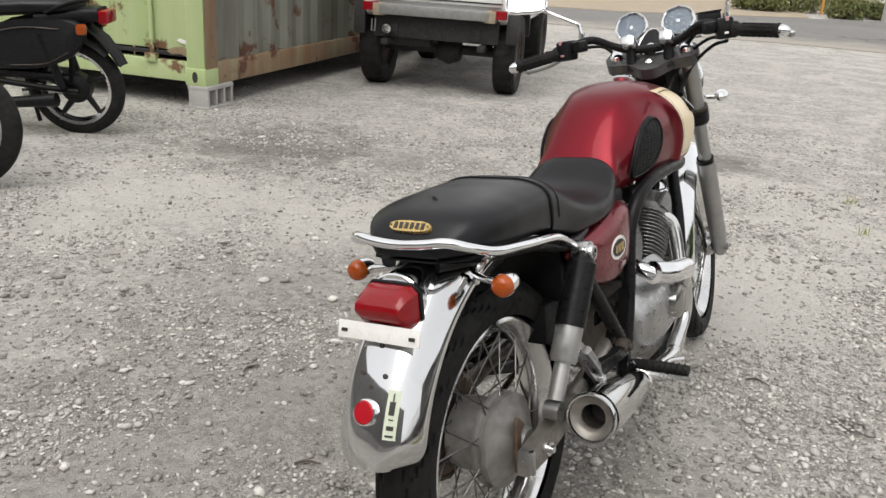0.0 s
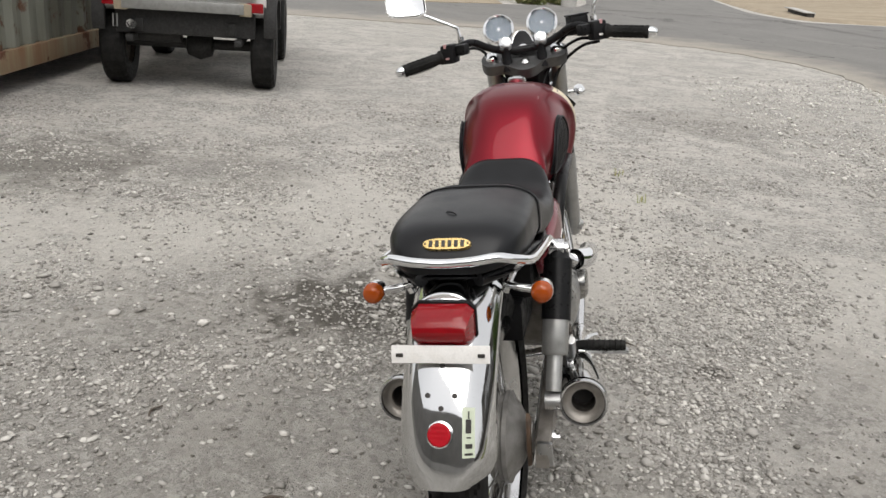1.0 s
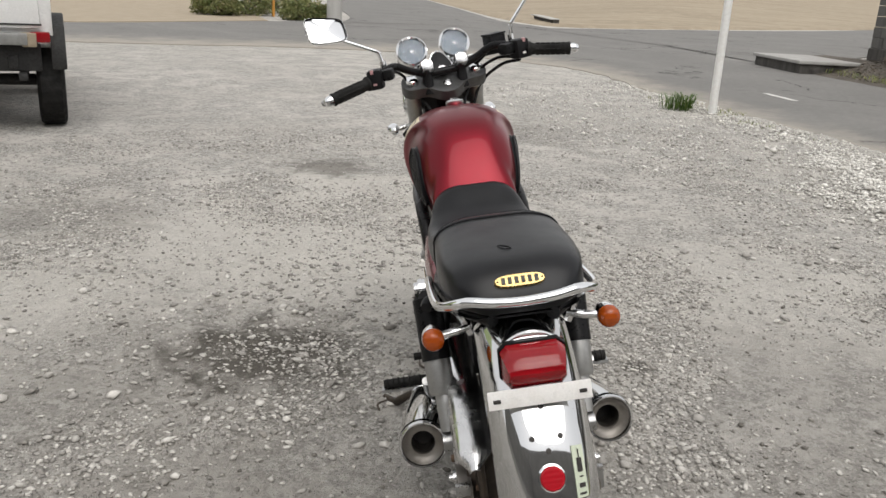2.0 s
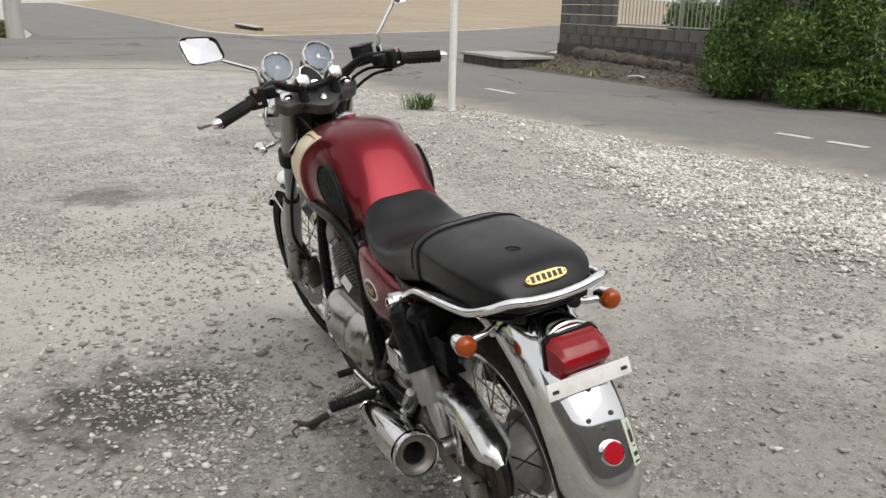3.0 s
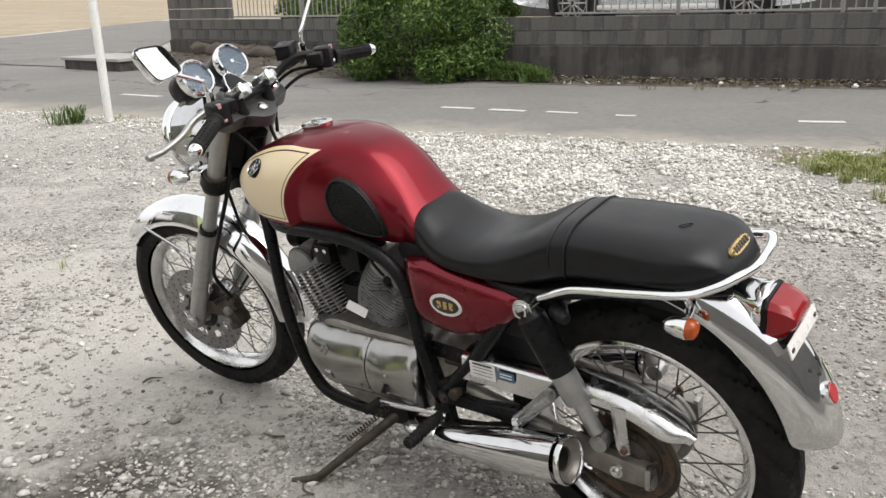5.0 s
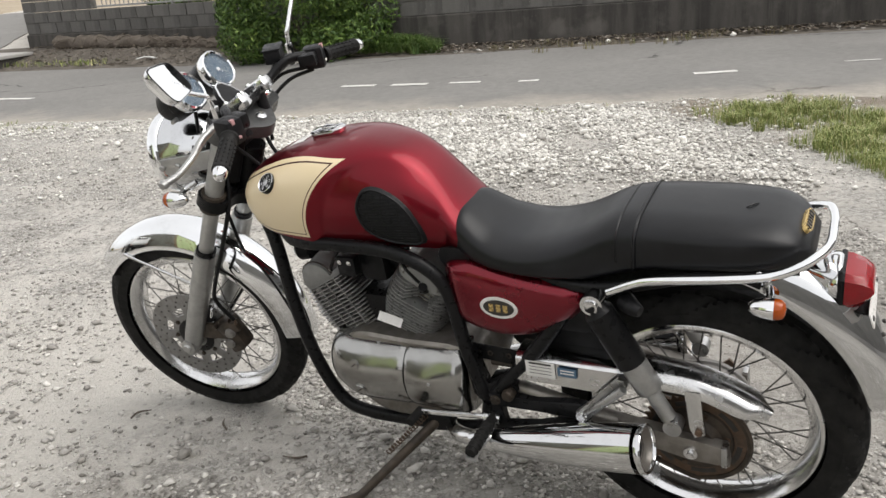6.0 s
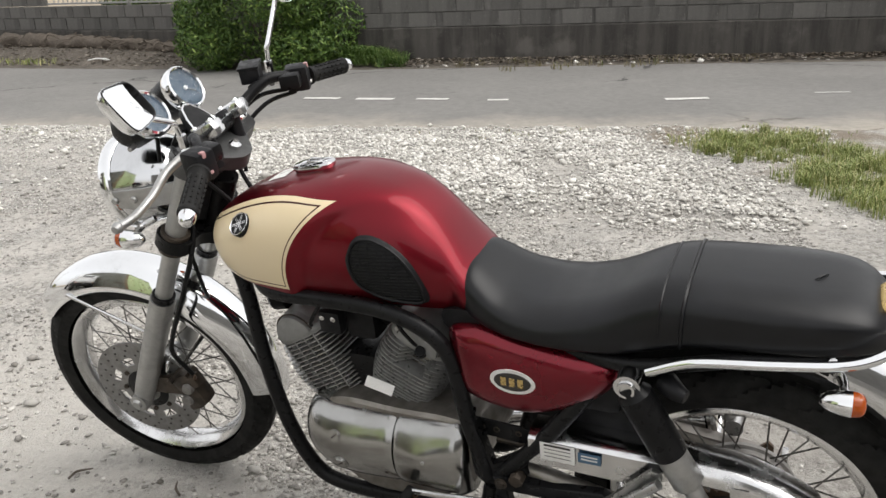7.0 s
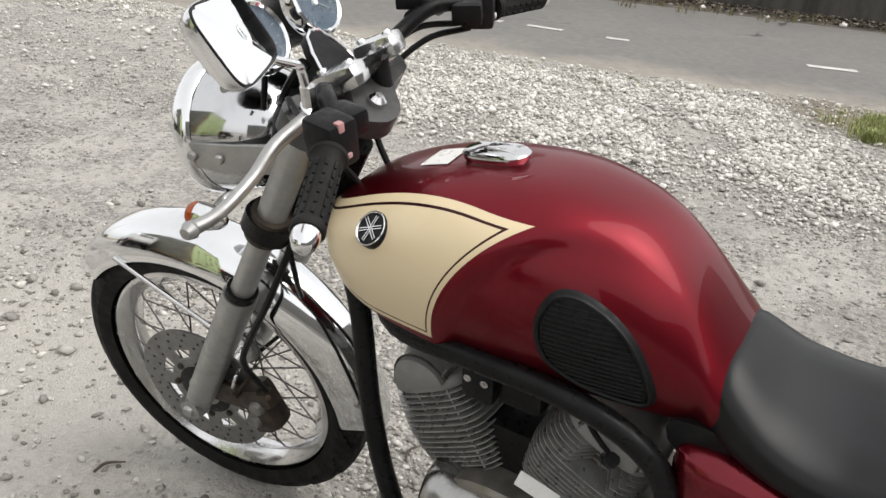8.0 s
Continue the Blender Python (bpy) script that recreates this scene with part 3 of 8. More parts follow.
def dash(points, w, label):
    a = [Vector((*p, 0)) for p in points]
    d = (a[-1] - a[0]).normalized()
    s = Vector((-d.y, d.x, 0)) * w
    bm = bmesh.new()
    n = 14
    lo, hi = [], []
    for i in range(n + 1):
        c = a[0].lerp(a[-1], i / n)
        e = 0.25 * w
        lo.append(bm.verts.new(c - s + s.normalized() * e * noise.noise((c.x * 9, c.y * 9, 2)) + Vector((0, 0, 0.017))))
        hi.append(bm.verts.new(c + s + s.normalized() * e * noise.noise((c.x * 9, c.y * 9, 8)) + Vector((0, 0, 0.017))))
    for i in range(n):
        bm.faces.new((lo[i], lo[i + 1], hi[i + 1], hi[i]))
    ob = part("road_marking", bm, M_MARK, None, "", 0)
    return tagged(ob, label, "road marking", "worn dashes on the road", "structure")


for p, q, w in (((7.74, 3.58), (7.6, 3.2), 0.055), ((7.52, 3.02), (7.38, 2.63), 0.06), ((7.32, 2.4), (7.2, 2.08), 0.045), ((7.03, 1.7), (6.98, 1.5), 0.045),
                ((6.57, 0.06), (6.52, -0.34), 0.055), ((6.56, -1.38), (6.5, -1.7), 0.02), ((9.3, 8.3), (9.0, 7.6), 0.05)):
    dash((p, q), w, "worn white paint dash on grey asphalt")


def field():
    """Ploughed rows beyond the lane, edged by a low bank."""
    edge = [Vector((420, 120, 0)), Vector((160, 58, 0)), Vector((60, 34, 0)), Vector((40, 29, 0)), Vector((30, 26.6, 0)), Vector((24, 25.6, 0)), Vector((20.6, 25.4, 0)), Vector((19.9, 27.0, 0)), Vector((22.3, 33.0, 0)), Vector((30, 48, 0)), Vector((46, 79, 0)), Vector((90, 165, 0))]
    line = rail(edge, 10)
    away = Vector((0.82, 0.57, 0))
    bm, rows = bmesh.new(), []
    for j, d in enumerate([0, 0.5, 1.2, 2.2, 3.6, 5.5, 8, 12, 18, 30, 60, 140, 260, 1200]):
        row = []
        for p in line:
            q = p + away * d
            h = -0.05 if j == 0 else 0.1 + 0.03 * noise.noise((q.x * 0.6, q.y * 0.6, 0)) + 0.034 * max(0.0, min(d, 260) - 4)
            row.append(bm.verts.new((q.x, q.y, h)))
        rows.append(row)
    for r, s in zip(rows, rows[1:]):
        for i in range(len(r) - 1):
            bm.faces.new((r[i], r[i + 1], s[i + 1], s[i]))
    return tagged(part("field", bm, M_SOIL, None, "", 60), "bare tan ploughed field stretching away beyond the road", "field", kind="structure")


field()


# ---- the walled yard across the road ----
WALL_LINE = [(7.0, -10.0), (8.2, -6.3), (9.05, -3.45), (9.75, -1.2), (10.3, 0.9), (10.72, 2.4), (11.0, 3.4), (15.1, 10.4)]


def wall_run(p, q):
    p, q = Vector((*p, 0)), Vector((*q, 0))
    d = (q - p).normalized()
    return p, q, d, Vector((d.y, -d.x, 0))


def yard_wall():
    base = tagged(new("wall_east"), "dark stained concrete retaining wall topped with block courses", "wall", kind="structure")
    bm = bmesh.new()
    line = [Vector((*p, 0)) for p in WALL_LINE]
    outs = []
    for i, p in enumerate(line):
        d = (line[min(i + 1, len(line) - 1)] - line[max(i - 1, 0)]).normalized()
        outs.append(Vector((d.y, -d.x, 0)))
    rings = []
    for p, o in zip(line, outs):
        rings.append([p + Vector((0, 0, -0.3)), p + Vector((0, 0, 0.49)), p + o * 0.05 + Vector((0, 0, 0.51)), p + o * 0.16 + Vector((0, 0, 0.51)), p + o * 0.16 + Vector((0, 0, -0.3))])
    bm = loft(rings)
    part("retaining_wall", bm, M_WALL, base, "black-stained poured concrete", 20)
    random.seed(5)
    kinds = []
    for k in range(4):
        b = box(0, 0, 0, 0.392 - 0.004 * k, 0.12, 0.188, 0.006)
        m = bpy.data.meshes.new("block")
        b.to_mesh(m)
        b.free()
        m.materials.append(M_BLOCK)
        kinds.append(m)
    for (a, b) in zip(WALL_LINE, WALL_LINE[1:]):
        p, q, d, o = wall_run(a, b)
        n = max(1, round((q - p).length / 0.4))
        step = (q - p).length / n
        for row in range(2):
            z = 0.605 + row * 0.198
            for i in range(n):
                c = p + d * step * (i + 0.5 + (0.25 if row % 2 else -0.25) * (0 < i < n - 1)) + o * (0.085 + random.uniform(-0.004, 0.004))
                ob = new("block", random.choice(kinds))
                ob.parent = base
                ob.matrix_local = Matrix.Translation((c.x, c.y, z)) @ Matrix.Rotation(math.atan2(d.y, d.x), 4, "Z")
    core = []
    for p, o in zip(line, outs):
        core.append([p + o * 0.04 + Vector((0, 0, 0.5)), p + o * 0.04 + Vector((0, 0, 0.89)), p + o * 0.13 + Vector((0, 0, 0.89)), p + o * 0.13 + Vector((0, 0, 0.5))])
    part("mortar", loft(core), M_BLOCK, base, "", 20)
    e = Vector((*WALL_LINE[-1], 0))
    # the taller block end of the wall, beside the gap to the lane
    p, q, d, o = wall_run(WALL_LINE[-2], WALL_LINE[-1])
    for row in range(7):
        for i in range(5):
            ob = new("block", kinds[(row + i) % 4])
            ob.parent = base
            c = e - d * (0.2 + 0.4 * i) + o * 0.085
            ob.matrix_local = Matrix.Translation((c.x + o.x * 0.012, c.y + o.y * 0.012, 1.0 + row * 0.198)) @ Matrix.Rotation(math.atan2(d.y, d.x), 4, "Z")
    return base


yard_wall()


def yard_fence(p, q, z, lean=""):
    """A low metal railing: two rails and upright bars."""
    p, q = Vector((*p, z)), Vector((*q, z))
    d = (q - p).normalized()
    f = tagged(new("fence"), "low silver metal railing standing on the block wall", "fence", "railings on the wall")
    m = Matrix.Rotation(math.atan2(d.y, d.x), 4, "Z")
    length = (q - p).length
    f.matrix_world = Matrix.Translation(p) @ m
    for h in (0.05, 0.72):
        part("rail", box(length / 2, 0, h, length, 0.035, 0.03, 0.004), M_RAIL, f)
    for i in range(int(length / 2.0) + 1):
        part("post", box(min(length - 0.03, 0.03 + i * 2.0), 0, 0.38, 0.05, 0.05, 0.8, 0.004), M_RAIL, f)
    n = int(length / 0.115)
    me = None
    for i in range(n):
        if me is None:
            o = part("bar", tube([(0, 0, 0.05), (0, 0, 0.72)], 0.009, 6, straight=True), M_RAIL, f)
            me = o.data
        else:
            o = new("bar", me)
            o.parent = f
        o.location = (0.06 + i * 0.115, 0, 0)


yard_fence((8.28, -6.3), (9.13, -3.5), 0.89)
yard_fence((9.13, -3.45), (9.83, -1.22), 0.89)
yard_fence((9.83, -1.2), (10.8, 2.4), 0.89)
yard_fence((11.1, 3.4), (14.1, 8.55), 0.89)

# a plain house side at the back of the yard
back = tagged(new("wall_far"), "grey house side behind the railing", "wall", kind="structure")
back.matrix_world = Matrix.Translation((17.2, 2.0, 0.76)) @ Matrix.Rotation(radians(64), 4, "Z")
part("wall_face", box(0, 0, 1.4, 15.0, 0.25, 2.8, 0.02), M_BLOCK, back)
part("roof_edge", box(0, 0.1, 2.85, 15.6, 0.7, 0.12, 0.02), M_WALL, back)

# raised ground of the yard behind the wall
bm = loft([[Vector((x + 0.1, y, z)) for x, y in WALL_LINE] + [Vector((60, 30, z)), Vector((60, -12, z))] for z in (-0.2, 0.76)])
tagged(part("yard", bm, M_OCHRE, None, "", 0), "raised pale yard surface behind the block wall", "ground", kind="structure")


def bank():
    """The dirt verge that widens and rises along the wall towards its end."""
    rows = []
    bm = bmesh.new()
    for i in range(61):
        t = i / 60
        y = -9 + t * 20.6
        road_x = lerp([(p[1], p[0]) for p in FAR_EDGE], y)
        wall_x = lerp([(p[1], p[0]) for p in WALL_LINE], min(y, 10.4)) + 0.06 + (0.4 if y > 10.4 else 0)
        top = 0.03 + 0.2 * smooth_step(3.0, 7.5, y)
        row = []
        for k in range(13):
            s = k / 12
            x = road_x - 0.12 + (wall_x - road_x + 0.12) * s
            h = top * smooth_step(0.05, 0.85, s) + 0.012 * noise.noise((x * 3, y * 3, 2)) * (s > 0) + 0.015 + 0.02 * smooth_step(0, 0.2, s) * abs(noise.noise((x * 6, y * 6, 5)))
            row.append(bm.verts.new((x, y, h - 0.06 * (k == 0))))
        rows.append(row)
    for r, s in zip(rows, rows[1:]):
        for j in range(12):
            bm.faces.new((r[j], r[j + 1], s[j + 1], s[j]))
    tagged(part("verge", bm, M_DIRT, None, "", 60), "brown dirt verge with litter under the wall", "verge", kind="structure")


bank()


def leaf_cloud(count, blobs, size, seed, flat=0.5):
    """Small folded leaves scattered through overlapping clumps, thickest near their skins."""
    rng = np.random.default_rng(seed)
    verts, faces = [], []
    weights = np.array([b[3] ** 2 for b in blobs])
    picks = rng.choice(len(blobs), count, p=weights / weights.sum())
    for k in picks:
        cx, cy, cz, r, sz = blobs[k]
        d = rng.normal(size=3)
        d /= np.linalg.norm(d)
        rr = r * rng.uniform(0.72, 1.06)
        c = np.array([cx, cy, cz]) + d * rr * np.array([1, 1, sz])
        if c[2] < 0.02:
            continue
        f = d * 0.6 + rng.normal(size=3) * 0.7
        f /= np.linalg.norm(f)
        s = np.cross(f, rng.normal(size=3))
        s /= np.linalg.norm(s)
        t = np.cross(f, s)
        L = size * rng.uniform(0.6, 1.35)
        w = L * 0.32
        i = len(verts)
        verts += [tuple(c - s * L), tuple(c + t * w - f * w * 0.3), tuple(c + s * L), tuple(c - t * w - f * w * 0.3)]
        faces += [(i, i + 1, i + 2), (i, i + 2, i + 3)]
    return verts, faces


def shrub(x, y, z, rx, rz, label, seed, leaves=9000, size=0.045, leaf=None):
    s = thing("bush", Matrix.Translation((x, y, z)), label, "bush")
    random.seed(seed)
    blobs = [(0, 0, rz * 0.55, rx * 0.75, rz / rx * 0.75)]
    for i in range(34):
        a, h = random.uniform(0, 6.28), random.uniform(0.12, 1.0)
        r = rx * (0.95 - 0.45 * abs(h - 0.45)) * random.uniform(0.55, 0.9)
        blobs.append((math.cos(a) * r, math.sin(a) * r, rz * h, rx * random.uniform(0.17, 0.36), 0.8))
    v, f = leaf_cloud(leaves, blobs, size, seed)
    raw("crown", v, f, leaf or M_LEAF, s)
    for i in range(9):
        a = i * 0.7
        top = Vector((math.cos(a) * rx * 0.6, math.sin(a) * rx * 0.6, rz * random.uniform(0.5, 0.9)))
        part("limb", tube([(0.05 * math.cos(a), 0.05 * math.sin(a), -0.1), top * 0.5 + Vector((0, 0, 0.1)), top], [0.03, 0.02, 0.006], 6, 4), M_TWIG, s)
    return s


def blades(name, spots, height, seed, label, category="grass", lean=0.5, width=0.006, mat=None):
    """Tapered bent blades standing in tufts."""
    rng = np.random.default_rng(seed)
    verts, faces = [], []
    for x, y, z, r, n in spots:
        for k in range(n):
            a, d = rng.uniform(0, 6.28), r * math.sqrt(rng.uniform(0, 1))
            px, py = x + d * math.cos(a), y + d * math.sin(a)
            h = height * rng.uniform(0.45, 1.2)
            b = rng.uniform(0, 6.28)
            lx, ly = math.cos(b) * h * lean * rng.uniform(0.2, 1), math.sin(b) * h * lean * rng.uniform(0.2, 1)
            wx, wy = -math.sin(b) * width, math.cos(b) * width
            i = len(verts)
            verts += [(px - wx, py - wy, z - 0.01), (px + wx, py + wy, z - 0.01), (px + lx * 0.35 + wx * 0.8, py + ly * 0.35 + wy * 0.8, z + h * 0.6),
                      (px + lx * 0.35 - wx * 0.8, py + ly * 0.35 - wy * 0.8, z + h * 0.6), (px + lx, py + ly, z + h * (1 - 0.3 * lean))]
            faces += [(i, i + 1, i + 2, i + 3), (i + 3, i + 2, i + 4)]
    return tagged(raw(name, verts, faces, mat or M_GRASS), label, category, kind="stuff")


shrub(11.25, 4.3, 0.0, 1.33, 2.1, "dense dark green leafy bush in front of the block wall", 3, 50000, 0.037)


# ---- the motorcycle ----
# its own axes: x to its right, y ahead from the rear axle, z up; it leans to its left on the side stand
BIKE_AT = Matrix.Translation((0.1418, 1.9383, 0.0)) @ Matrix.Rotation(radians(-28), 4, "Z") @ Matrix.Rotation(radians(-9.5), 4, "Y")
bike = thing("motorcycle", BIKE_AT, "dark red and cream retro motorcycle leaning on its side stand", "motorcycle")
REAR, FRONT = Vector((0, 0, 0.287)), Vector((0, 1.404, 0.316))
RAKE = radians(28)
STEM = Vector((0, 1.357, 0.315))
FORK_UP = Vector((0, -math.sin(RAKE), math.cos(RAKE)))
FORK_AHEAD = Vector((0, math.cos(RAKE), math.sin(RAKE)))
STEER = Matrix.Translation(STEM) @ Matrix.Rotation(radians(9), 4, FORK_UP) @ Matrix.Translation(-STEM)


def on_bike(name, bm, material, label="", parent=None, smooth=40.0):
    return part(name, bm, material, parent or bike, label, smooth)


def on_fork(name, bm, material, label="", parent=None, smooth=40.0):
    return part(name, turned(bm, STEER), material, parent or bike, label, smooth)


def wheel(name, centre, tyre_r, tyre_w, rim_r, steered, spokes=36):
    put = on_fork if steered else on_bike
    at = Matrix.Translation(centre)
    hub = put(name, turned(lathe([(0.012, -0.075), (0.034, -0.075), (0.04, -0.06), (0.03, -0.05), (0.027, 0.0), (0.03, 0.05), (0.04, 0.06), (0.034, 0.075), (0.012, 0.075)], 32), at), M_ALLOY, "spoked wheel with silver rim")
    # tyre: round shoulders with a cut tread
    w, inner = tyre_w / 2, rim_r + 0.004
    prof = []
    n = 22
    for i in range(n + 1):
        a = math.pi * (i / n)
        c, s = math.cos(a), math.sin(a)
        prof.append((inner + (tyre_r - inner) * (max(0, s) ** 0.72), w * (abs(c) ** 0.8) * (1 if c > 0 else -1) * (1.0 if s > 0.25 else 0.82 + 0.72 * s)))
    bm, segs = bmesh.new(), 216
    rings = []
    for s in range(segs):
        a = 2 * math.pi * s / segs
        ring = []
        for k, (r, h) in enumerate(prof):
            cut = 0.0
            if 3 <= k <= n - 3:
                off = abs(k - n // 2)
                if off > 1 and (s + (2 * off if k < n // 2 else 2 * off + 6)) % 12 in (0, 1):
                    cut = 0.007 if off < 5 else 0.012
                if off == (3 if (s // 6) % 2 else 2):
                    cut = 0.006
            ring.append(bm.verts.new((h, (r - cut) * math.cos(a), (r - cut) * math.sin(a))))
        rings.append(ring)
    for s in range(segs):
        p, q = rings[s], rings[(s + 1) % segs]
        for k in range(n):
            bm.faces.new((p[k], p[k + 1], q[k + 1], q[k]))
    put("tyre", turned(bm, at), M_RUBBER, "worn black road tyre with cut tread", hub, 24)
    f = tyre_w * 0.36
    rim = [(rim_r, -f), (rim_r + 0.004, -f + 0.003), (rim_r - 0.006, -f + 0.012), (rim_r - 0.022, -f * 0.45), (rim_r - 0.026, 0), (rim_r - 0.022, f * 0.45), (rim_r - 0.006, f - 0.012),
           (rim_r + 0.004, f - 0.003), (rim_r, f), (rim_r - 0.008, f + 0.002), (rim_r - 0.03, f * 0.5), (rim_r - 0.034, 0), (rim_r - 0.03, -f * 0.5), (rim_r - 0.008, -f - 0.002)]
    put("rim", turned(lathe(rim, 96, True), at), M_CHROME_OLD, "silver metal rim", hub)
    for i in range(spokes):
        side = 1 if i % 2 else -1
        a = 2 * math.pi * i / spokes
        b = a + (0.62 if (i // 2) % 2 else -0.62)
        p = centre + Vector((side * 0.055, 0.037 * math.cos(b + 0.9 * (1 if (i // 2) % 2 else -1)), 0.037 * math.sin(b + 0.9 * (1 if (i // 2) % 2 else -1))))
        q = centre + Vector((side * 0.008, (rim_r - 0.03) * math.cos(a), (rim_r - 0.03) * math.sin(a)))
        put("spoke", tube([p, q], 0.0018, 5, straight=True), M_SPOKE, "", hub, 60)
    return hub


rear_wheel = wheel("rear_wheel", REAR, 0.322, 0.112, 0.243, False)
front_wheel = wheel("front_wheel", FRONT, 0.311, 0.092, 0.243, True)


# --- tank, seat, side covers ---
TANK_TOP = [(0.455, 0.725), (0.475, 0.75), (0.50, 0.783), (0.54, 0.836), (0.587, 0.880), (0.63, 0.902), (0.70, 0.917), (0.746, 0.919), (0.80, 0.914), (0.866, 0.903), (0.93, 0.884), (0.987, 0.861), (1.03, 0.836), (1.062, 0.808), (1.075, 0.785)]
TANK_LOW = [(0.455, 0.69), (0.50, 0.683), (0.60, 0.690), (0.70, 0.694), (0.85, 0.698), (0.95, 0.708), (1.02, 0.728), (1.06, 0.755), (1.075, 0.775)]
TANK_WIDE = [(0.455, 0.088), (0.48, 0.1), (0.52, 0.118), (0.57, 0.134), (0.64, 0.146), (0.72, 0.153), (0.80, 0.156), (0.87, 0.153), (0.93, 0.149), (0.98, 0.138), (1.02, 0.12), (1.045, 0.096), (1.062, 0.066), (1.072, 0.035), (1.075, 0.012)]


def smoothed(table, t, r=0.018):
    return sum(lerp(table, t + r * k) * w for k, w in ((-2, 0.1), (-1, 0.22), (0, 0.36), (1, 0.22), (2, 0.1)))


def tank_point(y, s):
    """Outline of the tank at y; s runs 0 to 1 from the keel up the right side to the crown."""
    top, low, a = smoothed(TANK_TOP, y), smoothed(TANK_LOW, y), smoothed(TANK_WIDE, y)
    belly = low + (top - low) * 0.42
    if s < 0.2:
        x, z = a * 0.9 * s / 0.2, low
    elif s < 0.5:
        k = (s - 0.2) / 0.3
        x, z = a * (0.9 + 0.1 * math.sin(k * math.pi / 2)), low + (belly - low) * (k * 0.98 + 0.02)
    else:
        k = (s - 0.5) / 0.5 * math.pi / 2
        x, z = a * max(0.0, math.cos(k)) ** 0.78, belly + (top - belly) * max(0.0, math.sin(k)) ** 0.92
    g = math.sqrt(((y - KNEE_Y) / KNEE_LY) ** 2 + ((z - KNEE_Z) / KNEE_LZ) ** 2)
    dent = 0.016 * smooth_step(0.99, 0.82, g) * smooth_step(0.03, 0.09, x)
    return x - dent, z


def tank():
    rings = []
    ys = [0.452 + (1.075 - 0.452) * i / 70 for i in range(71)]
    half = [i / 44 for i in range(45)]
    for y in ys:
        right = [tank_point(y, s) for s in half]
        rings.append([Vector((x, y, z)) for x, z in right] + [Vector((-x, y, z)) for x, z in reversed(right[1:-1])])
    return loft(rings)


tank_ob = on_bike("fuel_tank", tank(), M_TANK, "candy red tank with cream panels and pin stripes", smooth=60)


def tank_skin(y, z, out=0.0):
    """The x of the tank's right side at (y, z)."""
    best = min((abs(tank_point(y, s / 300)[1] - z), -tank_point(y, s / 300)[0]) for s in range(60, 300))
    return -best[1] + out


def draped(outline, out, thick, n=10, flip=1):
    """A patch that follows the tank's side inside an outline of (y, z), built as rings towards its middle."""
    cy, cz = sum(p[0] for p in outline) / len(outline), sum(p[1] for p in outline) / len(outline)
    rings = []
    skirt = [Vector((flip * (tank_skin(y, z) - 0.004), y, z)) for y, z in outline]
    rings.append(skirt)
    for k in range(n + 1):
        f = 1 - k / n * 0.97
        lift = out + thick * smooth_step(0, 0.16, k / n)
        rings.append([Vector((flip * (tank_skin(cy + (y - cy) * f, cz + (z - cz) * f) + lift), cy + (y - cy) * f, cz + (z - cz) * f)) for y, z in outline])
    return loft(rings)


KNEE_PAD = rounded([(0.692, 0.815), (0.676, 0.836), (0.645, 0.838), (0.605, 0.818), (0.573, 0.783), (0.553, 0.735), (0.555, 0.706), (0.585, 0.702), (0.64, 0.712), (0.684, 0.74), (0.698, 0.785)], 3)
for flip in (-1, 1):
    pad = on_bike("knee_pad", draped(KNEE_PAD, 0.0, 0.007, 8, flip), M_PLASTIC, "ribbed black rubber knee pad", tank_ob)
    cy, cz = sum(p[0] for p in KNEE_PAD) / len(KNEE_PAD), sum(p[1] for p in KNEE_PAD) / len(KNEE_PAD)
    rim = [(cy + (y - cy) * 0.93, cz + (z - cz) * 0.93) for y, z in KNEE_PAD]
    on_bike("pad_rim", tube([(flip * tank_skin(y, z, 0.0075), y, z) for y, z in rim + rim[:1]], 0.0032, 6, 1, True), M_PLASTIC, "", pad)

    def span(level, axis):
        """Where a level line crosses the inner edge of the pad."""
        cuts = []
        for p, q in zip(rim, rim[1:] + rim[:1]):
            if (p[axis] - level) * (q[axis] - level) < 0:
                cuts.append(p[1 - axis] + (q[1 - axis] - p[1 - axis]) * (level - p[axis]) / (q[axis] - p[axis]))
        return (min(cuts) + 0.006, max(cuts) - 0.006) if len(cuts) > 1 else (0.0, 0.0)

    for i in range(17):
        z = 0.716 + i * 0.0068
        lo, hi = span(z, 1)
        if hi - lo > 0.015:
            on_bike("rib", tube([(flip * tank_skin(lo + (hi - lo) * k / 4, z, 0.0074), lo + (hi - lo) * k / 4, z) for k in range(5)], 0.0015, 5, 2), M_BLACK, "", pad)
    for i in range(8):
        y = 0.566 + i * 0.017
        lo, hi = span(y, 0)
        if hi - lo > 0.015:
            on_bike("rib", tube([(flip * tank_skin(y, lo + (hi - lo) * k / 4, 0.0072), y, lo + (hi - lo) * k / 4) for k in range(5)], 0.0012, 5, 2), M_BLACK, "", pad)

